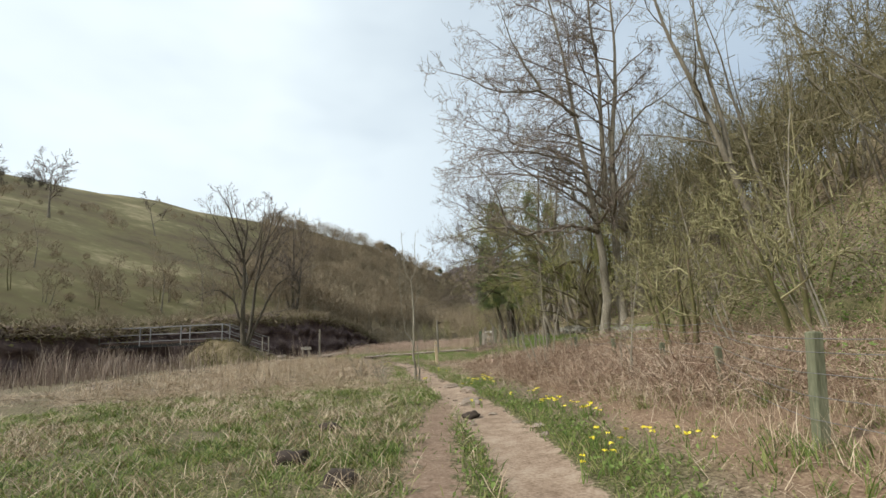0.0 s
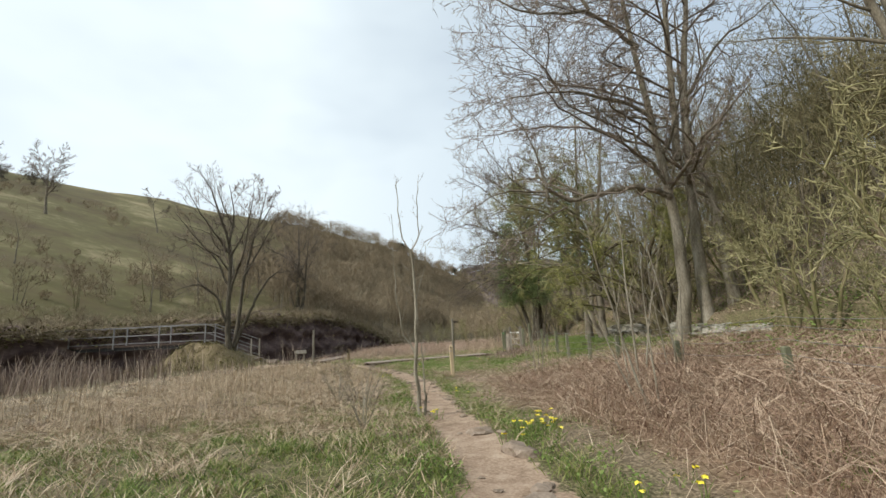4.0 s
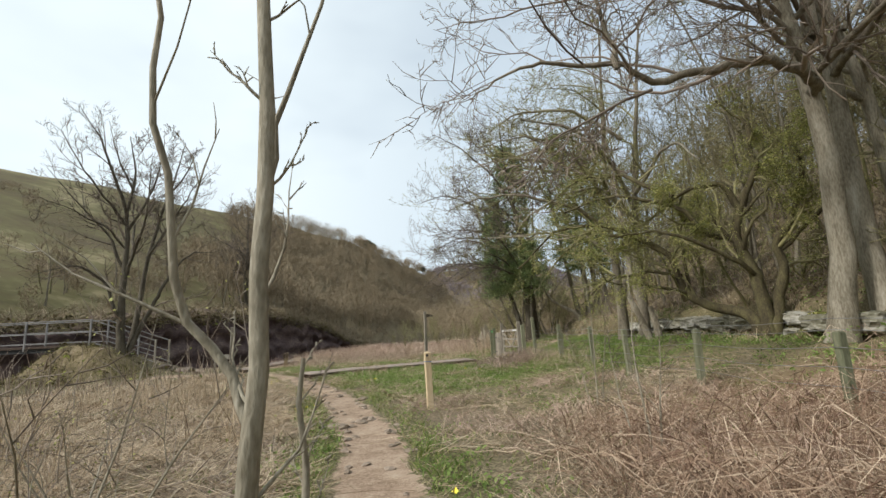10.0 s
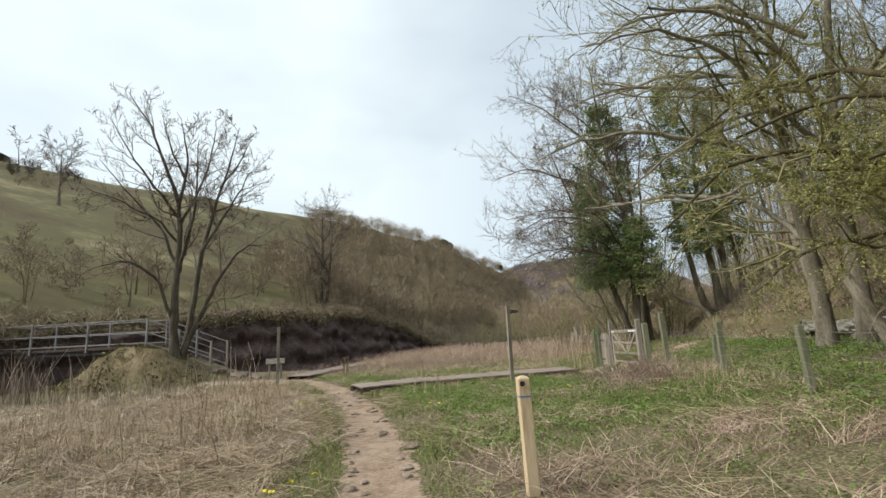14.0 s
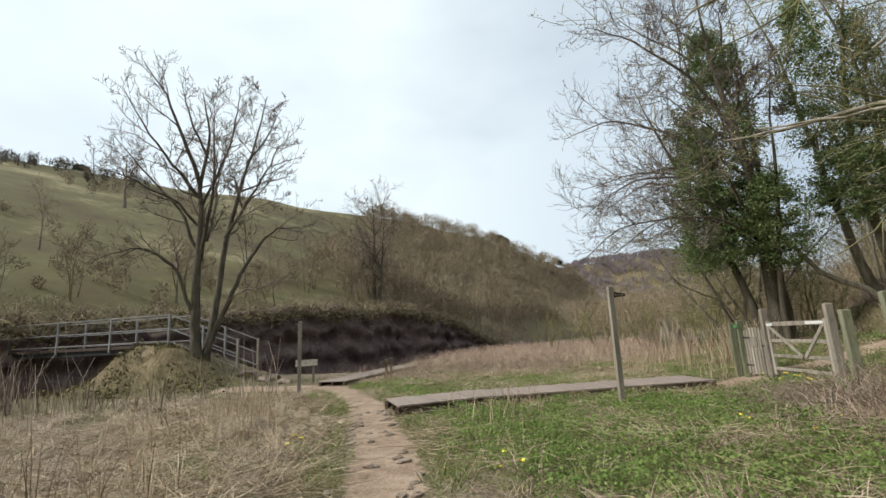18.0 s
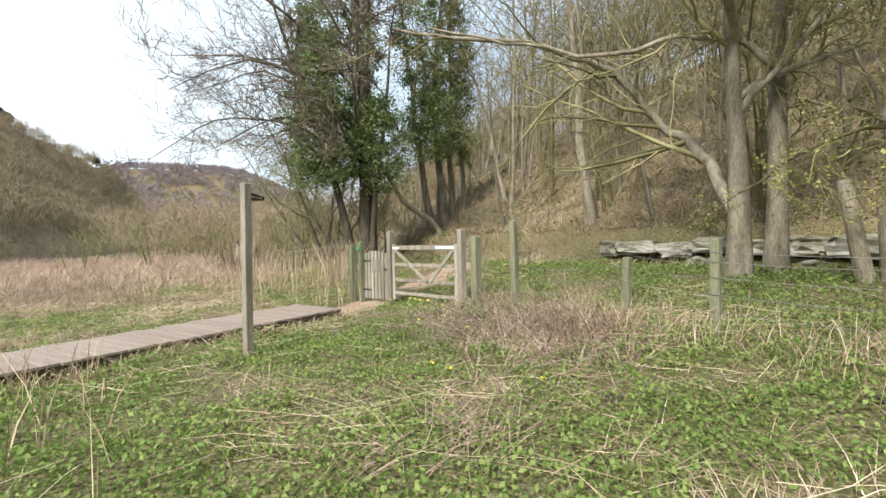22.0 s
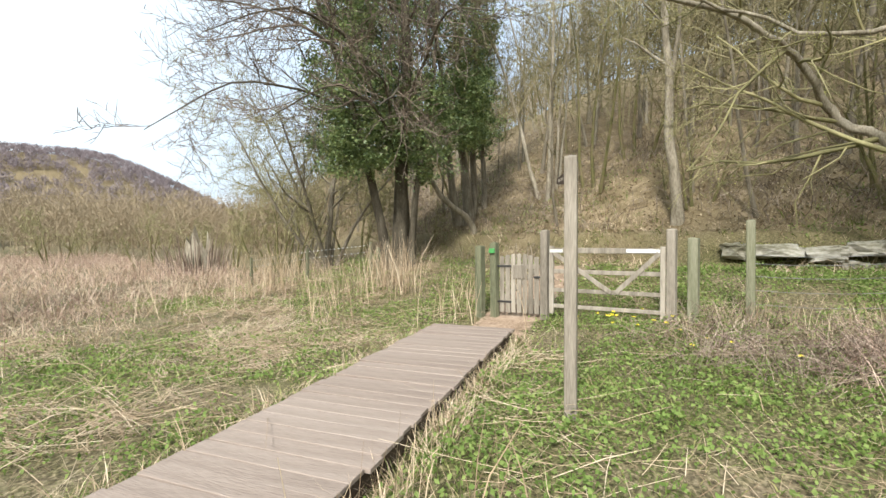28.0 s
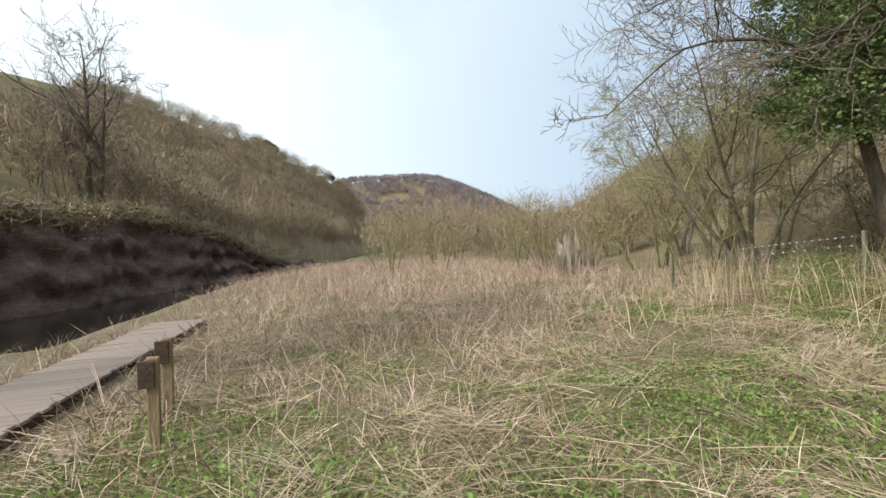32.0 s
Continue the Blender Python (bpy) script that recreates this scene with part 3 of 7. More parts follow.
col = gmix(gmath("MULTIPLY", gattr("bramble"), 0.9), col, c_bramble)
col = gmix(gattr("mound"), col, c_litter)
col = gmix(gattr("hill"), col, c_pasture)
col = gmix(gattr("wood"), col, c_litter)
worn = gramp(gmath("ADD", gattr("wear"), gmath("MULTIPLY", gmath("SUBTRACT", mid_, 0.5), 2.0)), [(0.42, (0, 0, 0)), (0.58, (1, 1, 1))])
col = gmix(worn, col, gmix(gattr("red"), c_earth, c_red))
gt.links.new(col, gb.inputs["Base Color"])
gbp = gt.nodes.new("ShaderNodeBump")
gbp.inputs["Strength"].default_value, gbp.inputs["Distance"].default_value = 0.4, 0.02
gt.links.new(gmath("ADD", gmath("MULTIPLY", fine, 0.6), gmath("MULTIPLY", mid_, 0.45)), gbp.inputs["Height"])
gt.links.new(gbp.outputs[0], gb.inputs["Normal"])

# ---- river and the rock face beyond it ----
wy = np.concatenate([np.arange(-50, 120, 3.0), np.arange(120, 340, 8.0)])


def cliff_point(v, back=0.0):
    u = 49 + (v - 20.7) * 0.31 + back
    return u * NX + v * DX, u * NY + v * DY


cv = np.linspace(-80, 330, 2000)
cxs, cys = cliff_point(cv)
left_x = np.interp(wy, cys, cxs) - 2.5
right_x = river_edge(wy) + 2.2
wv = np.stack([np.stack([left_x, wy, np.full_like(wy, -1.35)], 1), np.stack([np.maximum(right_x, left_x + 1), wy, np.full_like(wy, -1.35)], 1)], 1).reshape(-1, 3)
wi = np.arange(len(wy) - 1)[:, None] * 2
tagged(new("water", fast_mesh("water", wv, [wi + np.array([0, 1, 3, 2])], M_WATER)), "dark slow river below a rock bank", "river", kind="structure")

vv = np.linspace(-40, 128, 560)
tz = np.linspace(0, 1, 22)
V_, T_ = np.meshgrid(vv, tz)
topz = np.interp(V_, [-50, 0, 20, 50, 62, 78, 90, 128], [2.9, 3.0, 3.4, 5.5, 5.9, 4.0, 0.6, -2.0])
topz = topz + 0.9 * wob(V_, 0 * V_, 9, 3) + 0.55 * wob(V_, 0 * V_, 2.6, 7) + 0.25 * wob(V_, 0 * V_, 0.9, 17)
bulge = 0.9 * wob(V_, T_ * 6, 5.0, 2) + 0.35 * np.sin(T_ * 21 + 0.8 * wob(V_, T_, 4, 5)) * (0.6 + 0.4 * wob(V_, T_ * 3, 3.0, 6)) + 0.25 * wob(V_, T_ * 9, 1.7, 5) + 0.15 * wob(V_ * 0.4, T_ * 12, 0.9, 8) + 0.5 * np.sin(T_ * 3.0) - 0.4 + np.random.default_rng(3).normal(size=V_.shape) * 0.06 + 0.3 * wob(V_, T_ * 8, 1.1, 21) + 0.22 * wob(V_, T_ * 5, 0.55, 23)
edge_fade = np.where(T_ > 0.97, -1.8, 0)
px_, py_ = cliff_point(V_, -2.6 - bulge - edge_fade * 2.2 + 1.1 * T_)
pz_ = -2.2 + T_ * (topz + 2.2) + 0.25 * wob(V_, T_ * 5, 2.0, 9) * T_
ci = np.arange(V_.size).reshape(V_.shape)
cq = np.stack([ci[:-1, :-1], ci[:-1, 1:], ci[1:, 1:], ci[1:, :-1]], -1).reshape(-1, 4)
tagged(new("rock_face", fast_mesh("rock_face", np.stack([px_, py_, pz_], -1), [cq], M_CLIFF)), "limestone rock face above the river, coloured dark as in shade", "rock face", kind="structure")


# ---- trees ----
def unit(v):
    return v / (np.linalg.norm(v) + 1e-9)


def grow(r, p, d, length, rad, lvl, spec, out):
    """One branch and, from it, its side branches."""
    n = spec["seg"][lvl]
    pts, dirs = [p], [d]
    for i in range(n):
        d = unit(d + r.normal(size=3) * spec["wiggle"][lvl] + np.array([0, 0, spec["up"][lvl]]))
        p = p + d * length / n
        pts.append(p)
        dirs.append(d)
    fr = np.linspace(0, 1, n + 1)
    tip = spec["tip"][lvl]
    radii = rad * (1 - fr * (1 - tip))
    out[lvl].append((np.array(pts), radii))
    branch_off(r, pts, dirs, radii, length, lvl, spec, out)


def branch_off(r, pts, dirs, radii, length, lvl, spec, out):
    if lvl + 1 >= len(spec["seg"]):
        return
    n = len(pts) - 1
    kids = spec["kids"][lvl]
    kids = int(kids * r.uniform(0.8, 1.2) + 0.5)
    t0 = spec["bare"][lvl]
    for j in range(kids):
        t = t0 + (1 - t0) * (j + r.uniform(0.1, 0.9)) / kids
        i = min(int(t * n), n - 1)
        f = t * n - i
        q = pts[i] * (1 - f) + pts[i + 1] * f
        dd = dirs[min(i + 1, n)]
        side = unit(np.cross(dd, r.normal(size=3)))
        ang = spec["angle"][lvl] * r.uniform(0.7, 1.25)
        nd = unit(dd * math.cos(ang) + side * math.sin(ang))
        ln = spec["len"][lvl] * length * (1.1 - 0.55 * t) * r.uniform(0.6, 1.25)
        rr = max((radii[i] * (1 - f) + radii[i + 1] * f) * spec["thin"][lvl] * r.uniform(0.7, 1.0), spec["min"])
        grow(r, q, nd, ln, rr, lvl + 1, spec, out)


SPEC = dict(seg=(9, 7, 5, 4, 3), wiggle=(0.07, 0.15, 0.2, 0.24, 0.26), up=(0.04, 0.07, 0.05, 0.05, 0.05), tip=(0.08, 0.12, 0.25, 0.35, 0.4),
            kids=(9, 8, 7, 5), bare=(0.3, 0.2, 0.15, 0.1), angle=(0.85, 0.8, 0.75, 0.75), len=(0.5, 0.5, 0.5, 0.5), thin=(0.58, 0.6, 0.62, 0.7), min=0.006)


def tree_parts(r, stems, spec):
    """stems: (start, direction, length, radius) or a list of points with two radii."""
    out = [[] for _ in spec["seg"]]
    for s in stems:
        if len(s) == 4:
            grow(r, np.array(s[0], float), unit(np.array(s[1], float)), s[2], s[3], 0, spec, out)
        else:
            pts = np.array(s[0], float)
            k = np.linspace(0, len(pts) - 1, 4 * (len(pts) - 1) + 1)
            fine_pts = np.stack([np.interp(k, range(len(pts)), pts[:, i]) for i in range(3)], 1)
            fine_pts[1:-1] = (fine_pts[:-2] + 2 * fine_pts[1:-1] + fine_pts[2:]) / 4
            fine_pts[1:] += np.cumsum(r.normal(size=(len(k) - 1, 3)) * (0.045 if len(s) > 4 and s[1] > 0.05 else 0.02), axis=0)
            radii = np.linspace(s[1], s[2], len(k))
            out[s[3] if len(s) > 4 else 0].append((fine_pts, radii))
            dirs = [unit(v) for v in np.gradient(fine_pts, axis=0)]
            ln = np.linalg.norm(np.diff(pts, axis=0), axis=1).sum()
            lv = s[3] if len(s) > 4 else 0
            branch_off(r, list(fine_pts), dirs, radii, ln, lv, spec, out)
    return out


def flare(polys):
    """Swell the foot of the trunks."""
    done = []
    for p, r in polys:
        h = p[:, 2] - p[0, 2]
        done.append((p, r * (1 + 0.3 * np.exp(-np.maximum(h, 0) / 0.4))))
    return done


def make_tree(name, x, y, stems, spec, seed, label, bark, twig, leaf=0, leaf_mat=None, leaf_size=0.05, leaf_lvl=-1, category="tree", group="", sink=0.12, ivy=None, limb_bark=None):
    r = np.random.default_rng(seed)
    out = tree_parts(r, stems, spec)
    root = thing(name, pose(x, y, ground_at(x, y) - sink), label, category, group)
    n = len(spec["seg"])
    sides = (9, 6, 4, 3, 3)
    for p in flare(out[0]):
        mesh_part("trunk" if len(out[0]) < 3 else "stem", tubes([p], sides[0]), bark, root)
    big = sorted(out[1], key=lambda q: -q[1][0])
    for p in big[:12]:
        mesh_part("limb", tubes([p], sides[1]), limb_bark or bark, root)
    rest = ([tubes(big[12:], sides[1])] if big[12:] else []) + [tubes(out[i], sides[i]) for i in range(2, n) if out[i]]
    if rest:
        tagged(mesh_part("crown", join(rest), twig, root), kind="stuff")
    if leaf:
        tips = np.concatenate([p for p, _ in out[leaf_lvl]])
        c = tips[r.integers(0, len(tips), leaf)] + r.normal(size=(leaf, 3)) * leaf_size * 1.2
        tagged(mesh_part("foliage", leaves(c, leaf_size, r), leaf_mat, root), kind="stuff")
    if ivy:
        centres = []
        for (cx, cy, z0, z1, rad, count) in ivy:
            clumps = int(count / 90)
            zz = r.uniform(z0, z1, clumps)
            f = (zz - z0) / (z1 - z0)
            a = r.uniform(0, 2 * math.pi, clumps)
            ra = rad * np.clip(np.sin(np.pi * np.clip(0.16 + 0.8 * f, 0, 1)), 0.05, 1) ** 0.6 * r.uniform(0.45, 1.12, clumps) * (0.85 + 0.35 * wob(a * 1.5, zz, 1.6, 3))
            cc = np.stack([cx + np.cos(a) * ra, cy + np.sin(a) * ra, zz], 1)
            centres.append((cc[:, None] + r.normal(size=(clumps, 90, 3)) * r.uniform(0.6, 1.25, (clumps, 1, 1)) * np.array([0.22, 0.22, 0.12]) - np.array([0, 0, 0.12]) * r.uniform(0, 1, (clumps, 90, 1)) ** 2).reshape(-1, 3))
        c = np.concatenate(centres)
        tagged(mesh_part("ivy", leaves(c, 0.1, r, 0.5), M_IVY, root, "thick glossy dark green ivy"), kind="stuff")
    return root


def spec_with(**kw):
    s = dict(SPEC)
    s.update(kw)
    return s


# broad bare tree by the bridge ramp, spread across the line of the valley
def across(pts, c=0.75, q=0.66):
    """Points (side, back, up) turned to stand across the line of sight from the path."""
    return [(c * a - q * b, q * a + c * b, z) for a, b, z in pts]


make_tree("ash_tree", -17.9, 41.4, [(across([(0, 0, 0), (-0.1, 0, 2.2), (-0.17, 0, 4.3), (-0.07, 0.1, 7.0), (-0.17, 0.1, 8.4), (0.24, 0.1, 11.1), (-0.2, 0.2, 13.4)]), 0.24, 0.02),
                                    (across([(-0.17, 0.1, 8.3), (-1.07, -0.1, 10.5), (-2.0, -0.3, 12.4), (-3.1, -0.5, 14.0)]), 0.11, 0.014, 1, 1),
                                    (across([(0.35, 0.1, 0), (0.7, 0.2, 3.0), (0.95, 0.2, 5.6), (1.55, 0.3, 8.3), (2.2, 0.3, 11.1), (2.7, 0.2, 13.8)]), 0.18, 0.018),
                                    (across([(0.4, -0.1, 0.3), (1.2, -0.2, 2.8), (1.8, -0.3, 4.3), (2.7, -0.5, 5.9), (3.6, -0.6, 6.5), (4.6, -0.7, 6.5)]), 0.13, 0.014, 1, 1),
                                    (across([(-0.1, 0, 1.6), (-0.8, 0, 4.0), (-1.5, 0.1, 4.9), (-2.5, 0.2, 5.2), (-3.9, 0.3, 4.4)]), 0.1, 0.013, 1, 1),
                                    (across([(-0.1, 0, 5.0), (-1.0, 0.3, 7.0), (-2.4, 0.6, 8.8), (-3.9, 0.8, 10.6)]), 0.09, 0.013, 1, 1), (across([(-0.1, 0.1, 7.6), (-1.5, -0.2, 9.2), (-2.8, 0, 11.0), (-3.6, 0.1, 12.7)]), 0.09, 0.013, 1, 1), (across([(1.9, 0.3, 9.8), (2.9, 0.1, 11.4), (3.6, 0, 13.0)]), 0.07, 0.013, 1, 1), (across([(0.1, 0.1, 9.8), (-0.9, 0.3, 11.8), (-1.4, 0.5, 13.8)]), 0.07, 0.013, 1, 1),
                                    (across([(-0.1, 0, 6.2), (-1.4, -0.5, 7.4), (-2.8, -0.8, 8.0), (-4.3, -1.0, 8.6)]), 0.07, 0.013, 1, 1),
                                    (across([(1.0, 0.2, 5.8), (2.2, 0.1, 8.0), (3.2, 0.0, 9.8), (3.9, -0.2, 11.4)]), 0.09, 0.013, 1, 1), (across([(1.5, 0.3, 8.2), (2.8, 0.6, 9.0), (4.2, 0.8, 9.4)]), 0.06, 0.013, 1, 1),
                                    (across([(0, 0, 4.6), (0.3, -1.4, 6.6), (0.6, -2.6, 8.8), (0.5, -3.2, 11.0)]), 0.1, 0.013, 1, 1), (across([(0.2, 0, 5.6), (0.3, 1.6, 7.6), (0.4, 2.8, 9.6), (0.2, 3.4, 11.6)]), 0.1, 0.013, 1, 1),
                                    (across([(-0.1, 0.1, 7.2), (0.6, -0.2, 9.4), (1.1, -0.3, 11.6), (1.2, -0.2, 13.6)]), 0.08, 0.013, 1, 1)],
          spec_with(kids=(9, 9, 6, 4), seg=(9, 6, 5, 4, 2), thin=(0.5, 0.6, 0.66, 0.75), wiggle=(0.05, 0.13, 0.17, 0.2, 0.22), bare=(0.4, 0.18, 0.12, 0.1), len=(0.22, 0.42, 0.55, 0.5), up=(0.01, 0.05, 0.09, 0.13, 0.13), angle=(0.9, 0.85, 0.8, 0.7), min=0.0115), 3,
          "bare multi-stemmed ash tree beside the bridge ramp", M_BARK_DARK, M_TWIG)
# big sycamore by the fence, with a long limb over the path
def side_limbs(r, stems, count, z0, z1, reach, toward, rad):
    """Limbs leaving the trunks at several heights, longest low down and towards the light."""
    limbs = []
    for i in range(count):
        pts = np.array(stems[i % len(stems)][0], float)
        z = z0 + (z1 - z0) * (i + r.uniform(0, 1)) / count
        base = np.array([np.interp(z, pts[:, 2], pts[:, 0]), np.interp(z, pts[:, 2], pts[:, 1]), z])
        az = toward + r.normal() * 1.1
        ln = reach * (1.08 - 0.55 * (z - z0) / (z1 - z0)) * r.uniform(0.75, 1.15) * (1 if abs(az - toward) < 1.2 else 0.6)
        o = np.array([math.cos(az), math.sin(az), 0])
        q = np.array([-o[1], o[0], 0]) * r.normal() * 0.12 * ln
        rise = r.uniform(0.2, 0.55)
        limbs.append(([base, base + o * ln * 0.25 + q * 0.5 + (0, 0, ln * rise * 0.4), base + o * ln * 0.55 + q + (0, 0, ln * rise * 0.62), base + o * ln * 0.8 - q * 0.4 + (0, 0, ln * rise * 0.66), base + o * ln + (0, 0, ln * rise * (0.6 + r.uniform(-0.2, 0.4)))],
                      rad * (1.05 - 0.6 * (z - z0) / (z1 - z0)), 0.008, 1, 1))
    return limbs


def scaled(stems, k, thick=1.0):
    """The same stems k times as large, their radii changed by thick."""
    return [([tuple(k * c for c in p) for p in st[0]], st[1] * thick, st[2] * thick, *st[3:]) for st in stems]


SYC = [([(-0.2, 0.3, 0), (0.1, 0.2, 1.8), (0.1, 0.0, 3.7), (-0.05, 0.0, 5.8), (-0.1, 0.1, 8.0), (-0.35, 0.2, 11.5), (-0.6, 0.2, 15), (-1.5, 0.4, 21.5)], 0.34, 0.04),
       ([(0.75, 0.2, 0), (0.8, 0.3, 2.0), (0.95, 0.4, 5.0), (1.1, 0.4, 8.6), (1.7, 0.3, 12.4), (2.0, 0.2, 15.3), (2.2, 0.3, 22)], 0.33, 0.04),
       ([(0.6, 0.4, 6.5), (0.8, 0.3, 9.6), (1.0, 0.2, 13.5), (0.8, 0, 16.5), (1.2, 0, 21)], 0.2, 0.03)]
make_tree("sycamore_tree", 8.2, 23.1, scaled(SYC, 1.09, 0.76) + scaled([([(-0.1, -0.1, 5.0), (-0.5, -0.5, 5.1), (-1.6, -0.9, 5.1), (-2.6, -1.0, 5.0), (-3.9, -1.1, 4.6), (-4.6, -1.2, 5.0), (-5.8, -1.0, 5.25), (-6.6, -0.9, 5.0), (-7.3, -0.8, 4.5)], 0.19, 0.01, 1, 1),
                                   ([(-4.5, -1.2, 4.95), (-4.65, -1.2, 5.9), (-4.9, -1.3, 7.2), (-5.8, -1.3, 8.6)], 0.09, 0.009, 1, 1), ([(-3.9, -1.1, 4.6), (-5.0, -1.4, 4.1), (-6.0, -1.6, 3.6), (-6.6, -1.8, 2.9)], 0.05, 0.015, 1, 1),
                                   ([(-0.1, 0, 5.4), (-0.6, -0.3, 6.1), (-1.2, -0.5, 6.4), (-1.3, -0.6, 7.2), (-2.4, -0.8, 8.0), (-4.0, -1.0, 8.2)], 0.11, 0.009, 1, 1),
                                   ([(-0.3, 0.2, 11.0), (-1.0, -0.3, 11.4), (-2.3, -0.5, 12.2), (-4.0, -0.5, 12.1), (-5.7, -0.5, 12.9), (-7.4, -0.6, 13.6)], 0.16, 0.009, 1, 1),
                                   ([(-2.2, -0.5, 12.2), (-3.1, -0.5, 14.0), (-3.6, -0.5, 15.5), (-4.2, -0.6, 18)], 0.11, 0.009, 1, 1),
                                   ([(1.2, 0.4, 8.9), (1.5, 0.2, 9.4), (2.7, 0.2, 11.2), (3.9, 0.2, 12.0), (5.9, 0, 13.6)], 0.14, 0.01, 1, 1),
                                   ([(-0.1, 0.1, 8.0), (-1.4, 0, 8.8), (-3.2, -0.2, 9.2), (-5.2, -0.4, 9.0), (-7.4, -0.6, 8.0)], 0.13, 0.009, 1, 1)], 1.09, 0.68) + side_limbs(np.random.default_rng(31), scaled(SYC, 1.09), 30, 6.0, 20.5, 7.6, 3.35, 0.056),
          spec_with(seg=(9, 7, 5, 3, 2), kids=(6, 11, 9, 3), bare=(0.3, 0.1, 0.08, 0.1), len=(0.2, 0.4, 0.46, 0.6), wiggle=(0.09, 0.22, 0.26, 0.28, 0.28), up=(0.02, 0.03, 0.03, 0.04, 0.08), angle=(1.0, 0.8, 0.75, 0.75), min=0.0105), 5,
          "large bare sycamore with a limb over the path", M_BARK_PALE, M_TWIG_TAN, 9000, M_LEAF, 0.03, limb_bark=M_BARK)
make_tree("sycamore_tree", 10.1, 23.5, [([(0.05, 0, 0), (-0.05, 0, 2.3), (-0.1, 0, 4.3), (-0.4, 0.1, 6.3), (-0.5, 0.3, 9), (-0.2, 0.4, 12.5)], 0.21, 0.03), ([(-0.35, 0.1, 6), (0.5, -0.4, 7.6), (1.4, -0.8, 9.4)], 0.08, 0.009, 1, 1), ([(-0.1, 0, 4.6), (-1.0, -0.8, 5.4), (-1.8, -1.6, 5.6)], 0.05, 0.015, 1, 1)],
          spec_with(seg=(9, 7, 5, 3), kids=(9, 8, 5), bare=(0.35, 0.1, 0.1), len=(0.3, 0.4, 0.5), min=0.008), 6, "slender pale sycamore at the foot of the slope", M_BARK_PALE, M_TWIG_TAN)
make_tree("sycamore_tree", 11.8, 16.5, [([(0, 0, 0), (-0.3, 0, 2.5), (-0.8, 0, 4.6), (-1.5, 0.1, 7.4), (-2.4, 0.2, 10.5), (-3.0, 0.3, 14)], 0.17, 0.03), ([(-0.7, 0, 4.2), (-0.5, 0.4, 6.5), (-0.9, 0.6, 9.5), (-0.8, 0.6, 13)], 0.11, 0.025)],
          spec_with(seg=(9, 6, 4, 3), kids=(11, 8, 6), bare=(0.4, 0.15, 0.1), len=(0.25, 0.45, 0.5), min=0.009), 15, "grey trunk leaning out from the wooded slope", M_BARK, M_TWIG_OLIVE)
# leaning pale tree behind the fence
make_tree("sycamore_tree", 7.3, 30.33, side_limbs(np.random.default_rng(43), [([(-0.6, 0.57, 0), (-0.5, 0.6, 6), (-0.1, 0.7, 12)], 0.2, 0.1)], 9, 4.2, 11.0, 5.2, 3.5, 0.05) + [([(-0.6, 0.57, 4.2), (-2.2, 0.2, 5.2), (-4, 0, 5.6), (-5.8, -0.2, 5.4), (-6.6, -0.3, 4.9)], 0.09, 0.009, 1, 1), ([(-0.5, 0.6, 6), (-2.4, 1.2, 7.2), (-4.4, 1.6, 7.6), (-6.4, 1.8, 7.0)], 0.09, 0.009, 1, 1), ([(-0.5, 0.6, 5.2), (-2.2, -1.2, 6.4), (-4.2, -2.2, 6.8), (-6.0, -2.8, 6.2)], 0.08, 0.009, 1, 1), ([(-0.6, 0.57, 0), (-0.6, 0.57, 2.2), (-0.65, 0.6, 4), (-0.4, 0.7, 8), (0.1, 0.8, 13.5)], 0.2, 0.03),
                                   ([(0.0, 0.2, 0), (0.05, 0.2, 2.4), (0.1, 0.2, 5), (0.7, 0.1, 9), (1.4, 0.2, 13)], 0.19, 0.03),
                                   ([(-0.6, 0.6, 1.2), (-0.1, 1.1, 2.0), (0.4, 1.7, 2.8), (0.5, 2.3, 3.4), (0.15, 2.75, 4.1), (-0.45, 3.1, 4.75), (-1.6, 3.75, 5.1), (-3.0, 4.55, 5.2), (-4.4, 5.4, 5.4)], 0.13, 0.03, 1, 1),
                                   ([(-0.2, 0.1, 3.6), (-0.5, 0.5, 4.2), (-1.0, 1.2, 4.4), (-1.7, 2.6, 4.35), (-2.5, 3.6, 4.55), (-4.1, 5.0, 4.8)], 0.07, 0.02, 1, 1),
                                   ([(0, 0, 5.2), (-1.2, -1.0, 6.6), (-2.6, -1.6, 7.4), (-4.4, -2.0, 7.6)], 0.1, 0.025, 1, 1), ([(0, 0, 6.2), (-1.2, 1.0, 7.4), (-2.8, 1.8, 8.0), (-4.4, 2.6, 8.0)], 0.09, 0.02, 1, 1), ([(0, 0, 4.6), (-1.4, -0.6, 5.6), (-3.0, -0.6, 5.4), (-4.6, -0.2, 4.2)], 0.08, 0.02, 1, 1), ([(0.2, 0, 5.4), (0.4, -1.6, 6.4), (0.2, -3.2, 6.2), (-0.4, -4.6, 5.0)], 0.08, 0.02, 1, 1), ([(0, 0, 7.6), (-1.8, 0.2, 9.0), (-3.6, 0.6, 9.2), (-5.0, 0.8, 8.2)], 0.08, 0.02, 1, 1)],
          spec_with(seg=(9, 7, 5, 3, 2), kids=(8, 11, 7, 2), bare=(0.3, 0.15, 0.1, 0.1), len=(0.32, 0.42, 0.5, 0.55), up=(0.02, 0.0, -0.03, -0.02, 0.03), angle=(0.95, 0.8, 0.75, 0.75), min=0.006), 28,
          "pale leaning sycamore behind the wire fence", M_BARK, M_TWIG_GREEN, 22000, M_LEAF, 0.036, limb_bark=M_BARK_PALE)
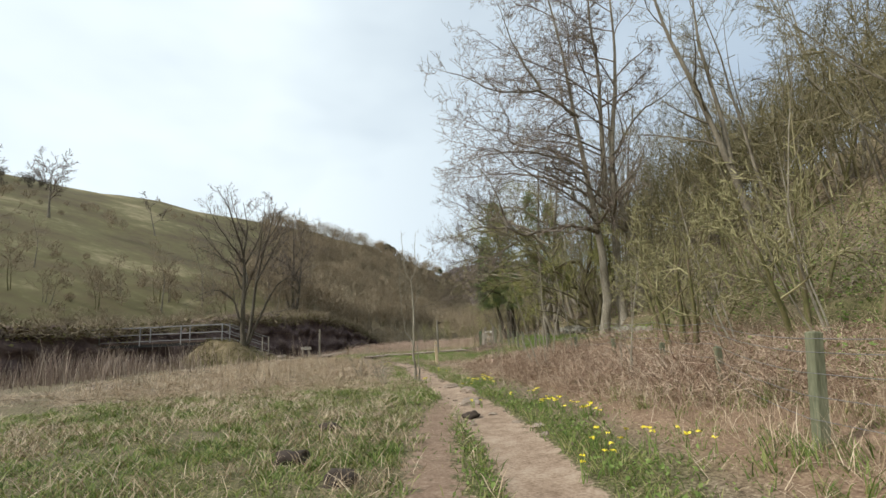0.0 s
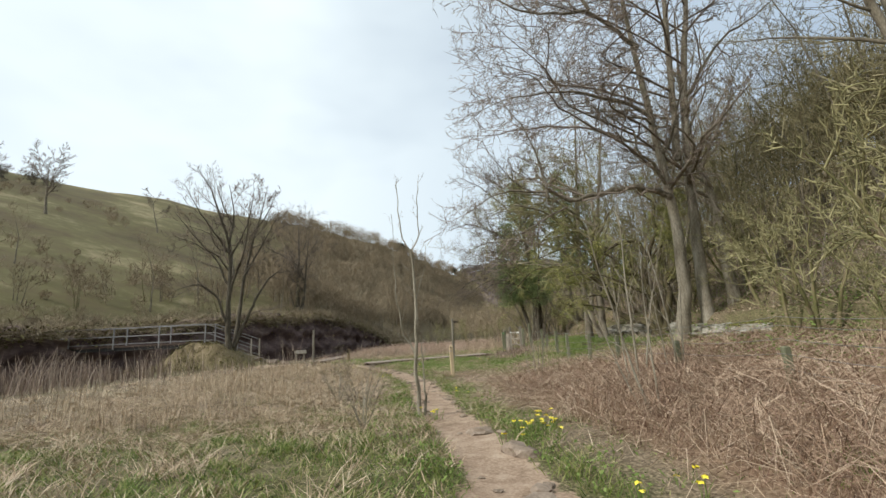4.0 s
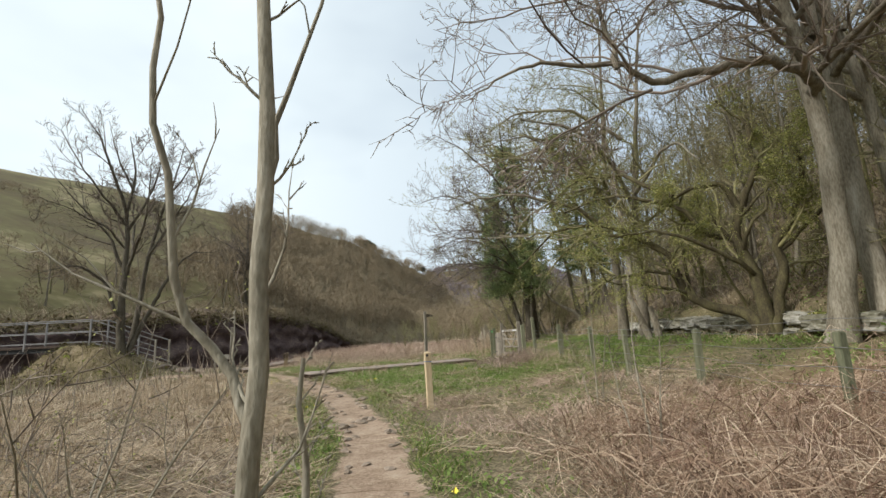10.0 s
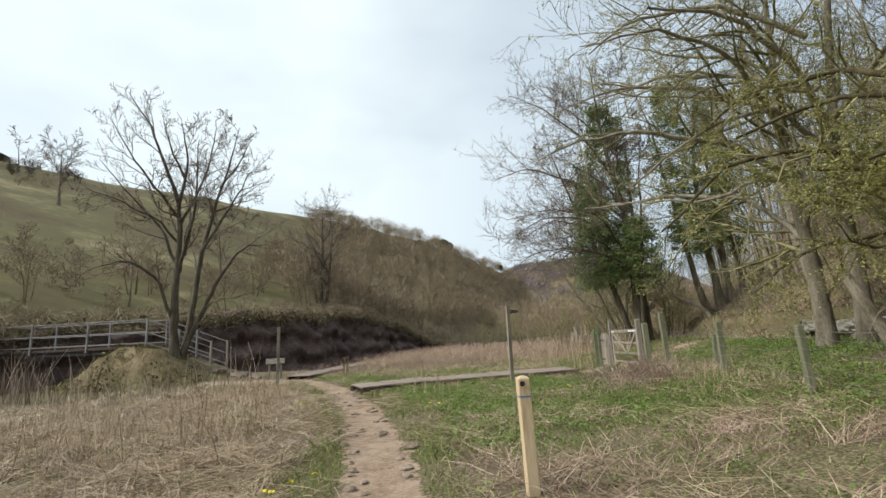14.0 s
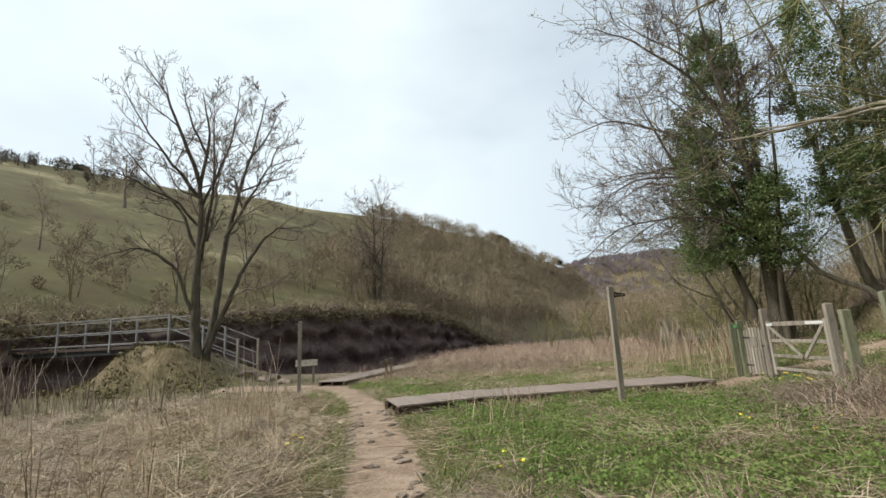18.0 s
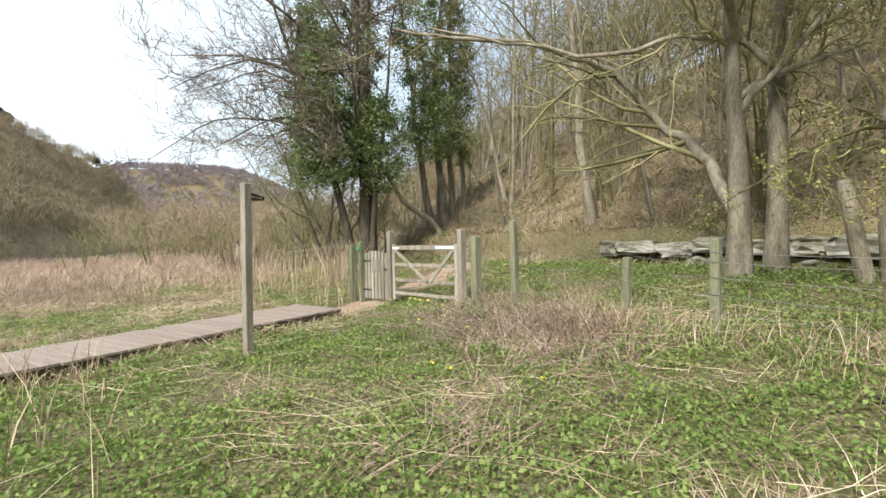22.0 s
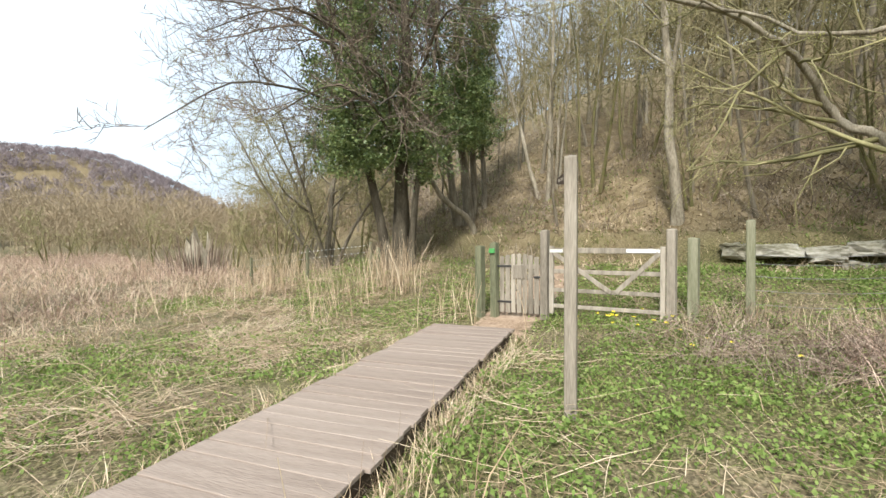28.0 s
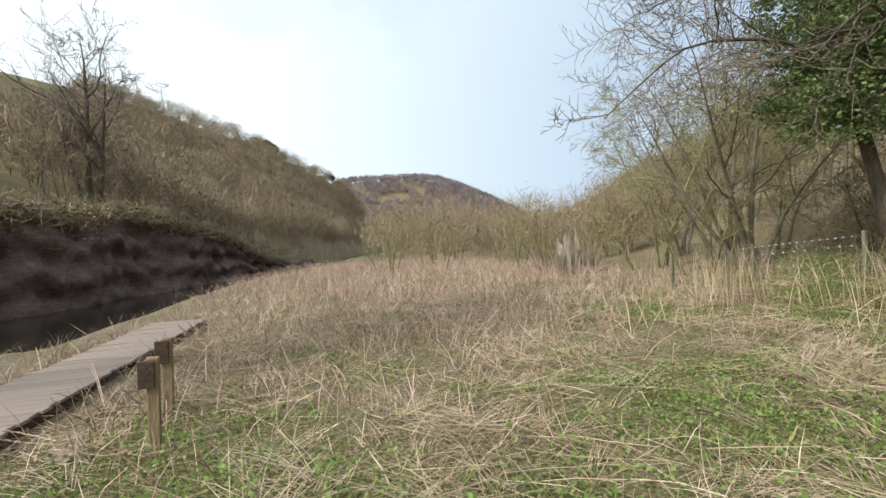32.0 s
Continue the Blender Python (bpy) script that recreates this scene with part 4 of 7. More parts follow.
# gnarled mossy hawthorn, coming into leaf
HAW = [([(0, 0, 0), (-0.2, 0, 0.7), (-0.9, 0.1, 0.95), (-1.5, 0.1, 1.35), (-1.7, 0, 1.9), (-1.9, -0.1, 2.5), (-2.7, -0.2, 3.1), (-3.7, -0.3, 3.3)], 0.2, 0.04), ([(0.05, 0, 0), (0.1, 0, 0.9), (0.07, 0, 1.7), (-0.27, 0, 2.8), (0, 0.1, 3.6), (-0.27, 0, 4.4), (-1.1, -0.1, 4.4), (-1.9, -0.2, 3.9)], 0.24, 0.04),
       ([(0.15, 0, 0), (0.45, 0.1, 0.9), (0.68, 0.1, 1.7), (0.6, 0.1, 2.3), (1.05, 0.1, 3.0), (1.4, 0, 4.2), (1.3, 0, 5.4)], 0.19, 0.04), ([(-0.27, 0, 2.7), (-0.95, -0.2, 3.0), (-1.6, -0.4, 4.1), (-3.0, -0.8, 4.7), (-4.4, -1.2, 4.5)], 0.12, 0.025, 1, 1),
       ([(0, 0.1, 3.6), (0.27, 0.2, 4.8), (0.13, 0.3, 5.8), (-0.5, 0.3, 6.7)], 0.12, 0.03, 1, 1), ([(-1.9, -0.1, 2.5), (-3.4, -0.7, 3.5), (-4.8, -1.2, 3.3), (-5.8, -1.5, 2.3)], 0.09, 0.02, 1, 1), ([(-1.6, -0.4, 4.1), (-3.0, 0.4, 5.3), (-4.4, 0.8, 5.8), (-5.6, 1.0, 5.2)], 0.09, 0.02, 1, 1),
       ([(-1.7, 0, 1.9), (-2.8, 0.9, 2.3), (-4.2, 1.6, 2.2), (-5.2, 2.0, 1.4)], 0.07, 0.02, 1, 1), ([(0.07, 0, 1.6), (-0.6, -0.9, 2.5), (-1.6, -1.6, 3.0), (-2.8, -2.0, 2.7)], 0.09, 0.02, 1, 1), ([(0.6, 0.1, 2.3), (1.5, -0.4, 3.3), (2.5, -0.5, 3.9)], 0.09, 0.025, 1, 1)]
make_tree("hawthorn_tree", 8.15, 25.75, [(across(st[0], 0.83, -0.56), st[1] * 0.8, *st[2:]) for st in HAW],
          spec_with(seg=(9, 7, 5, 3, 2), kids=(7, 9, 7, 2), bare=(0.3, 0.12, 0.1, 0.1), wiggle=(0.2, 0.3, 0.32, 0.32, 0.3), len=(0.55, 0.42, 0.5, 0.5), min=0.006, up=(0.05, 0.05, 0.02, 0.0, 0.0)), 11,
          "gnarled mossy hawthorn just coming into leaf", M_BARK_HAW, M_TWIG_GREEN, 34000, M_LEAF, 0.046)
# ivy-clad trees behind the gate
IVY_LIMBS = [([(-0.1, 0, 4.5), (-2.0, -0.5, 6.0), (-4.0, -0.8, 6.2), (-6.0, -1.0, 5.0)], 0.07, 0.012, 1, 1), ([(-0.1, 0, 6.0), (-2.0, 0.3, 8.0), (-4.4, 0.2, 9.0), (-6.4, 0, 8.6)], 0.08, 0.012, 1, 1),
             ([(0, 0, 7.5), (-1.6, -0.6, 9.8), (-3.6, -1.0, 11.4), (-5.2, -1.2, 12.2)], 0.08, 0.012, 1, 1), ([(-0.2, 0, 3.4), (-1.8, -1.0, 4.4), (-3.6, -1.6, 4.2), (-5.2, -2.0, 3.0)], 0.06, 0.012, 1, 1),
             ([(0, 0, 5.0), (-1.5, 1.0, 6.5), (-3.5, 2.0, 7.4), (-5.8, 3.0, 7.2)], 0.07, 0.012, 1, 1), ([(0, 0, 9), (-1.2, 0.4, 11), (-2.8, 0.8, 12.6), (-3.8, 1.0, 14.0)], 0.06, 0.012, 1, 1),
             ([(-0.2, -0.4, 4.0), (-1.4, -2.4, 5.2), (-2.4, -4.2, 5.6), (-3.0, -5.6, 4.8)], 0.06, 0.012, 1, 1), ([(-0.2, -0.2, 3.6), (-1.6, -2.0, 4.0), (-3.2, -3.4, 4.0), (-4.4, -4.2, 3.2)], 0.055, 0.012, 1, 1),
             ([(-0.2, 0.4, 4.0), (-2.2, 0.8, 5.0), (-4.4, 1.0, 4.9), (-6.2, 1.2, 3.4)], 0.055, 0.012, 1, 1)]
make_tree("ivy_tree", 6.1, 43.8, [((0, 0, 0), (-0.02, 0, 1), 15.0, 0.27), ((0.45, 0.2, 0), (0.1, 0.05, 1), 13.5, 0.17), ((-0.4, 0.1, 0), (-0.12, 0.06, 1), 12.5, 0.17), ((0.15, -0.35, 0), (0.03, -0.1, 1), 11, 0.13)]
          + scaled(IVY_LIMBS, 1.12) + side_limbs(np.random.default_rng(41), [([(0, 0, 0), (-0.1, 0, 6), (-0.2, 0, 13)], 0.2, 0.1)], 13, 3.2, 13.0, 6.4, 3.4, 0.055),
          spec_with(seg=(9, 7, 5, 3, 2), kids=(4, 11, 9, 3), bare=(0.5, 0.3, 0.1, 0.1), len=(0.2, 0.44, 0.5, 0.55), wiggle=(0.05, 0.16, 0.22, 0.25, 0.25), up=(0.04, 0.0, 0.05, 0.12, 0.16), angle=(1.2, 0.8, 0.75, 0.75), min=0.0095), 17,
          "tall bare tree clad in dark ivy behind the gate", M_BARK_DARK, M_TWIG, ivy=[(-0.7, 0.3, 3.6, 13.4, 1.55, 27000), (-1.8, 0.2, 3.0, 8.6, 1.5, 16000), (0.1, 0.1, 3.8, 12.5, 0.7, 7000), (0.3, -0.9, 3.0, 6.4, 1.1, 8000), (-1.6, 1.2, 3.6, 10.0, 1.2, 9000)])
make_tree("ivy_tree", 10.2, 44.0, [((0, 0, 0), (0.02, 0, 1), 14.5, 0.2), ((0.6, 0.3, 0), (0.1, 0.05, 1), 14, 0.16), ((-0.6, 0.1, 0), (-0.1, 0.06, 1), 13.5, 0.16), ((1.1, 0, 0), (0.16, 0.0, 1), 12, 0.13)],
          spec_with(seg=(9, 6, 5, 3, 2), kids=(11, 9, 7, 2), bare=(0.35, 0.2, 0.1, 0.1), len=(0.24, 0.45, 0.5, 0.5), min=0.009), 19,
          "bare tree with ivy up its middle stem", M_BARK, M_TWIG_GREEN, ivy=[(-1.2, 0.1, 3.4, 12.8, 1.15, 16000), (0.5, 0, 3.4, 11.5, 0.75, 8000), (1.5, 0.3, 3.0, 8.6, 0.7, 5000), (-0.7, -0.4, 3.0, 6.2, 1.2, 8000)])
# crooked grey bough bent down to the ground between the ivy trees
bough = thing("fallen_bough", pose(9.1, 43.0, ground_at(9.1, 43.0)), "pale bent bough arching down to the ground", "branch")
mesh_part("stem", tubes([(np.array([(0.15, 0, -0.15), (0.0, 0, 0.25), (-0.35, 0.05, 0.65), (-0.95, 0.15, 0.95), (-1.5, 0.3, 1.35), (-1.9, 0.5, 2.1), (-2.3, 0.7, 3.0)]), np.array([0.13, 0.12, 0.11, 0.10, 0.09, 0.08, 0.06]))], 8), M_BARK_PALE, bough)
# grey arching willows left of the ivy tree
for wx, wy_, sd in ((7.8, 50.5, 23), (6.4, 48.3, 29), (10.5, 56.0, 31)):
    make_tree("willow_tree", wx, wy_, [((0, 0, 0), (-0.35, -0.1, 1), 8.2, 0.09), ((0.2, 0.1, 0), (0.1, 0.1, 1), 9.0, 0.1), ((-0.2, 0.1, 0), (-0.6, 0.2, 1), 7.2, 0.08), ((0.3, 0, 0), (0.4, 0, 1), 8, 0.08)],
              spec_with(kids=(11, 10, 8), seg=(8, 6, 5, 3), bare=(0.25, 0.1, 0.1), len=(0.5, 0.5, 0.5), up=(0.0, -0.03, -0.03, -0.02), min=0.008), sd,
              "grey twiggy willow arching over the meadow edge", M_BARK, M_TWIG_GREEN, group="meadow edge willows")
# slim pale tree rising behind the field gate
make_tree("sycamore_tree", 10.0, 36.2, [([(0, 0, 0), (-0.25, 0.1, 2.2), (-0.2, 0.1, 4.2), (-0.5, 0.2, 6.2), (-0.55, 0.3, 9.5), (-0.8, 0.3, 13.5)], 0.16, 0.03), ([(-0.25, 0.1, 4.4), (-0.9, -0.3, 6.4), (-1.3, -0.5, 8.8)], 0.06, 0.012, 1, 1)],
          spec_with(seg=(9, 6, 4, 3), kids=(10, 7, 5), bare=(0.4, 0.15, 0.1), len=(0.2, 0.45, 0.5), min=0.008), 14, "slim pale-barked tree at the foot of the slope", M_BARK_PALE, M_TWIG_GREEN)
# saplings
make_tree("sapling", -1.02, 15.8, [([(0, 0, 0), (-0.03, 0, 1.2), (0.0, 0, 2.4), (-0.05, 0.02, 3.45)], 0.042, 0.02), ([(0.12, 0.1, 0), (0.14, 0.1, 0.7), (0.22, 0.15, 1.5)], 0.028, 0.008),
                               ([(-0.05, 0.02, 3.42), (-0.18, 0, 3.9), (-0.3, 0.1, 4.9), (-0.28, 0.1, 5.2)], 0.018, 0.004, 1, 1), ([(-0.05, 0.02, 3.42), (0.1, 0, 3.8), (0.12, -0.1, 4.6), (0.2, -0.1, 5.2)], 0.018, 0.004, 1, 1),
                               ([(-0.02, 0, 1.25), (-0.3, 0.05, 1.6), (-0.45, 0, 2.4), (-0.62, 0, 3.3), (-0.6, 0, 4.3)], 0.02, 0.004, 1, 1), ([(0, 0, 2.1), (0.15, 0, 2.7), (0.35, 0.1, 3.6)], 0.014, 0.003, 1, 1)],
          spec_with(kids=(9, 5, 2), seg=(6, 5, 3, 2), bare=(0.12, 0.2, 0.3), len=(0.2, 0.22, 0.5), thin=(0.3, 0.5, 0.6), min=0.004, angle=(0.9, 0.5, 0.6)), 37,
          "young bare ash sapling at the path's edge", M_BARK_ASH, M_BARK_ASH, category="sapling", sink=0.05)
for sx, sy, hh, sd, lx in ((2.75, 13.4, 4.2, 41, -0.25), (3.4, 15.6, 5.2, 43, 0.0), (4.3, 15.9, 4.8, 47, 0.06), (3.6, 9.4, 3.0, 53, 0.2), (6.4, 10.4, 5.0, 59, -0.22), (7.4, 9.0, 6.0, 61, -0.25), (2.0, 19.5, 2.3, 67, 0.0), (2.6, 22.8, 2.4, 71, 0.05)):
    make_tree("sapling", sx, sy, [((0, 0, 0), (lx, 0.02, 1), hh, 0.008 + 0.003 * hh), ((0.12, 0.05, 0), (lx + 0.14, 0.1, 1), hh * 0.8, 0.008 + 0.002 * hh), ((-0.1, 0.1, 0), (lx - 0.16, 0.05, 1), hh * 0.65, 0.006 + 0.002 * hh)], spec_with(seg=(7, 4, 3), kids=(10, 4), bare=(0.2, 0.2), len=(0.25, 0.4), up=(0.06, 0.1, 0.05), min=0.004), sd,
              "thin pale sapling standing in dead bramble", M_BARK_ASH, M_TWIG, category="sapling", group="saplings in the bramble", sink=0.05)
for sx, sy, sc, sd in ((-2.3, 16.6, 1.0, 73), (-1.9, 14.6, 0.6, 79), (-3.3, 18.2, 0.7, 83)):
    make_tree("shrub", sx, sy, [((0, 0, 0), (0.5 * math.cos(a), 0.5 * math.sin(a), 1), 1.9 * sc, 0.012) for a in (0.3, 1.5, 2.8, 4.0, 5.3)], spec_with(seg=(5, 4, 3), kids=(6, 4), bare=(0.2, 0.2), len=(0.45, 0.5), up=(0.02, 0.05, 0.05), min=0.003),
              sd, "low twiggy bare shrub in the grass", M_BARK_PALE, M_TWIG_TAN, 160, M_LEAF, 0.02, category="shrub", group="low shrubs", sink=0.04)

# oak on the rock face, and bare trees along its top
make_tree("oak_tree", -28.0, 85.4, [((0, 0, 0), (0, 0, 1), 16.5, 0.42), ((0.2, 0, 0), (0.5, 0, 1), 13, 0.3), ((-0.3, 0, 0), (-0.5, 0.1, 1), 11, 0.25)],
          spec_with(seg=(8, 6, 5, 3), kids=(12, 10, 9), bare=(0.3, 0.12, 0.1), len=(0.6, 0.5, 0.5), wiggle=(0.1, 0.2, 0.25, 0.25), min=0.022), 89,
          "spreading bare oak on top of the rock face", M_BARK_DARK, M_TWIG, sink=0.6)


def tree_kind(seed, h, spread, thick, twig_min, pale=False, poles=1, kids=(8, 6, 5)):
    """Meshes of one bare background tree: trunk and twigs."""
    r = np.random.default_rng(seed)
    sp = spec_with(seg=(7, 4, 3, 2), kids=kids, bare=(0.3, 0.2, 0.15), len=(spread, 0.5, 0.5), up=(0.03, 0.08, 0.06, 0.04), min=twig_min)
    stems = [((0.3 * i * math.cos(i * 2.3), 0.3 * i * math.sin(i * 2.3), 0), (0.18 * i * math.cos(i * 2.3), 0.18 * i * math.sin(i * 2.3), 1), h * (1 - 0.1 * i), thick) for i in range(poles)]
    out = tree_parts(r, stems, sp)
    tv = tubes(flare(out[0]), 6)
    cv_ = join([tubes(out[1], 4), tubes(out[2], 3), tubes(out[3], 3)])
    return tv, cv_


def wood_of(name, places, kinds, label, category, group, barks, twig, sink=0.25, size=(0.75, 1.2)):
    """Copies of a few background trees, each a thing with trunk and twigs."""
    r = np.random.default_rng(len(places) + 5)
    protos = []
    for i, (x, y) in enumerate(places):
        k = i % len(kinds)
        m = pose(x, y, ground_at(x, y) - sink, r.normal() * 3, r.normal() * 3, r.uniform(0, 360))
        sc = r.uniform(*size)
        if len(protos) <= k:
            root = thing(name, m, label, category, group)
            mesh_part("trunk", kinds[k][0], barks[k % len(barks)], root)
            tagged(mesh_part("crown", kinds[k][1], twig, root), kind="stuff")
            protos.append(root)
        else:
            root = copy_thing(protos[k], m)
        root.scale = (sc, sc, sc)


rw = np.random.default_rng(101)
poles = [tree_kind(201 + i, h, 0.3, t, 0.010, poles=p, kids=(11, 6, 4)) for i, (h, t, p) in enumerate(((10, 0.06, 1), (12, 0.075, 2), (8, 0.05, 3), (11, 0.085, 1), (7.5, 0.045, 3)))]
spots = []
while len(spots) < 165:
    yy = rw.uniform(-2, 75)
    xx = wood_foot(yy) + (4.0 if yy < 20 else 0.8) + rw.exponential(9)
    if xx < wood_foot(yy) + 32 and all((xx - a) ** 2 + (yy - b) ** 2 > 1.0 for a, b in spots) and math.hypot(xx - 7, yy - 22) > 1.5:
        spots.append((xx, yy))
wood_of("slope_tree", spots, poles, "slender bare tree on the wooded slope", "tree", "slope wood", (M_BARK, M_BARK_PALE, M_BARK_MOSS, M_BARK), M_TWIG_OLIVE, size=(0.7, 1.35))
mids = [tree_kind(301 + i, h, 0.5, t, 0.016, poles=p, kids=(10, 8, 5)) for i, (h, t, p) in enumerate(((8, 0.11, 1), (6, 0.07, 3), (5, 0.06, 3)))]
spots = []
for v_ in np.linspace(8, 126, 46):
    cx_, cy_ = cliff_point(v_ + rw.normal(), 3.5 + rw.exponential(4))
    spots.append((cx_, cy_))
wood_of("bank_tree", spots, mids, "bare scrubby tree on the far bank", "tree", "far bank trees", (M_BARK, M_BARK_MOSS), M_TWIG_FAR_HAZE, sink=0.5)
bushes = [tree_kind(331 + i, 3.4, 0.55, 0.06, 0.014, poles=4, kids=(7, 6, 4)) for i in range(2)]
spots = [(x, y) for x, y in ((-3, 66), (1, 70), (5, 64), (8, 60), (9, 68), (12, 74), (4, 78), (14, 66), (-1, 82), (7, 86), (15, 84), (18, 78), (7.5, 54), (9.5, 50), (5.5, 49), (8, 45.5), (7.5, 9.6), (6.0, 11.8), (7.8, 14.2), (8.2, 17.2), (9.2, 11.5), (9.8, 20.5), (10.4, 15.5), (9.6, 27.6), (10.2, 31.5), (10.8, 36), (11, 24))]
wood_of("thicket_bush", spots, bushes, "bare mossy twiggy bush in rough undergrowth", "bush", "undergrowth bushes", (M_BARK_MOSS,), M_TWIG_GREEN, sink=0.1)


def far_wood(name, places, hts, seed, twigs, label, mat, thick=0.035):
    """Distant bare wood as one mesh of needles: trunks and fans of twigs."""
    r = np.random.default_rng(seed)
    n = len(places)
    px0, py0 = places[:, 0], places[:, 1]
    pz0 = height(px0, py0) - 0.3
    base = np.stack([px0, py0, pz0], 1)
    topv = base + np.stack([r.normal(size=n) * 0.4, r.normal(size=n) * 0.4, hts * 0.8], 1)
    d = r.normal(size=(n, twigs, 3))
    d /= np.linalg.norm(d, axis=2, keepdims=True)
    e = base[:, None] + (d * np.array([0.42, 0.42, 0.40]) * r.uniform(0.45, 1.0, (n, twigs, 1)) ** 0.6 + np.array([0, 0, 0.60])) * hts[:, None, None]
    root = base[:, None] + np.array([0, 0, 0.3]) * hts[:, None, None]
    s = e + (root - e) * r.uniform(0.15, 0.5, (n, twigs, 1)) + r.normal(size=(n, twigs, 3)) * 0.085 * hts[:, None, None]
    s = np.concatenate([base[:, None], s], 1).reshape(-1, 3)
    e = np.concatenate([topv[:, None], e], 1).reshape(-1, 3)
    w = np.concatenate([np.full((n, 1), min(0.16, 2.5 * thick)), np.full((n, twigs), thick)], 1).reshape(-1, 1)
    side = np.cross(e - s, r.normal(size=s.shape))
    side /= np.linalg.norm(side, axis=1, keepdims=True) + 1e-9
    v = np.stack([s - side * w, s + side * w, e], 1).reshape(-1, 3)
    k = np.arange(len(s))[:, None] * 3
    return stuff(name, (v, [k + np.array([0, 1, 2])]), mat, label, "wood")


def scatter_hill(n, v0, v1, k0, k1, seed, keep=None):
    r = np.random.default_rng(seed)
    v = r.uniform(v0, v1, n)
    k = k0 + (k1 - k0) * r.uniform(0, 1, n)
    u = 49 + (v - 20.7) * 0.31 + k
    x, y = u * NX + v * DX, u * NY + v * DY
    if keep is not None:
        m = keep(x, y, v, k)
        x, y = x[m], y[m]
    return np.stack([x, y], 1)


hw = scatter_hill(3400, 38, 330, 3, 135, 401, lambda x, y, v, k: (v - 42 - 1.25 * k + 12 * wob(x, y, 30, 2) > 0) & (k < 121 - (v - 20.7) * 0.31 + 4))
far_wood("hillside_wood", hw, np.random.default_rng(5).uniform(5, 9.5, len(hw)), 11, 150, "bare brown wood covering the far hillside", M_TWIG_FAR_HAZE, 0.05)
hs = scatter_hill(420, -60, 95, 4, 112, 403, lambda x, y, v, k: (wob(x, y, 22, 7) > 0.25) | (k < 16))
ds = scatter_hill(150, 18, 52, 62, 112, 407, lambda x, y, v, k: np.abs(k - 96 + 0.3 * (v - 20)) < 9 + 6 * wob(x, y, 12, 3))
far_wood("crest_scrub", ds, np.random.default_rng(9).uniform(1.5, 4.0, len(ds)), 29, 90, "dark thorn scrub in bands below the crest", M_BARK_DARK, 0.06)
far_wood("hillside_scrub", hs, np.random.default_rng(6).uniform(1.2, 3.4, len(hs)), 13, 130, "scattered bare thorn scrub on the pasture", M_TWIG_FAR_HAZE, 0.035)
rs_ = np.random.default_rng(8)
ry_ = rs_.uniform(-15, 300, 1900)
rx_ = wood_foot(ry_) + 9 + rs_.uniform(0, 1, 1900) ** 1.4 * 75
thin_ = (ry_ < 16) | (np.arange(1900) % 5 < 3)
far_wood("slope_wood", np.stack([rx_, ry_], 1)[thin_], rs_.uniform(6, 11, 1900)[thin_], 17, 100, "dense bare wood climbing the steep slope", M_TWIG_OLIVE, 0.022)
rn_ = np.random.default_rng(58)
ny_ = rn_.uniform(-8, 44, 420)
nx_ = wood_foot(ny_) + 5 + rn_.uniform(0, 1, 420) ** 1.2 * 42
far_wood("near_slope_wood", np.stack([nx_, ny_], 1), rn_.uniform(5.5, 10, 420), 61, 130, "dense bare olive wood on the steep near slope", M_TWIG_OLIVE, 0.02)
vy_ = 62 + 370 * rs_.uniform(0, 1, 1300) ** 1.4
vx_ = np.maximum(river_edge(vy_) + 4, np.interp(vy_, [60, 75, 110], [15, 6, -20])) + rs_.uniform(0, 1, 1300) * (wood_foot(vy_) - np.maximum(river_edge(vy_), 0) + 22)
vh_ = rs_.uniform(5, 11, 1300) * np.interp(vy_, [60, 140, 430], [0.7, 1.1, 1.4])
vn_ = vy_ < 115
far_wood("copse", np.stack([vx_, vy_], 1)[vn_], vh_[vn_], 27, 230, "bare copse along the meadow's far edge", M_TWIG_FAR_HAZE, 0.018)
far_wood("valley_wood", np.stack([vx_, vy_], 1)[~vn_], vh_[~vn_], 19, 120, "bare trees filling the valley floor", M_TWIG_FAR_HAZE, 0.055)
wy2_ = rs_.uniform(330, 640, 1300)
wx2_ = wy2_ * 0.13 - 20 + rs_.uniform(0, 1, 1300) * 230
far_wood("vale_wood", np.stack([wx2_, wy2_], 1), rs_.uniform(10, 17, 1300), 37, 55, "bare woods along the far valley floor", M_TWIG_FAR_HAZE, 0.12)
# far ridge with its bare beeches, distance haze put into their colour
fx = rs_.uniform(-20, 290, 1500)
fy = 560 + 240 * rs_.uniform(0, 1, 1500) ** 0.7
far_wood("ridge_wood", np.stack([fx, fy], 1), rs_.uniform(11, 14, 1500), 23, 60, "bare beech wood on the distant ridge", M_TWIG_RIDGE_HAZE, 0.34)

# dark conifers and a lone tree on the crest
def conifer(x, y, h, seed):
    r = np.random.default_rng(seed)
    root = thing("pine_tree", pose(x, y, ground_at(x, y) - 0.8), "dark evergreen pine on the skyline", "tree", "skyline pines")
    mesh_part("trunk", tubes([(np.array([(0, 0, 0), (0, 0, h * 0.5), (0, 0, h * 0.95)]), np.array([0.35, 0.22, 0.05]))], 6), M_BARK_DARK, root)
    n = 1500
    d = r.normal(size=(n, 3))
    d = d / np.linalg.norm(d, axis=1, keepdims=True) * r.uniform(0.3, 1, (n, 1)) ** 0.5 * np.array([0.42, 0.42, 0.36]) * h
    tagged(mesh_part("foliage", leaves(d + np.array([0, 0, 0.62 * h]), 0.8, r, 0.4), M_PINE, root), kind="stuff")


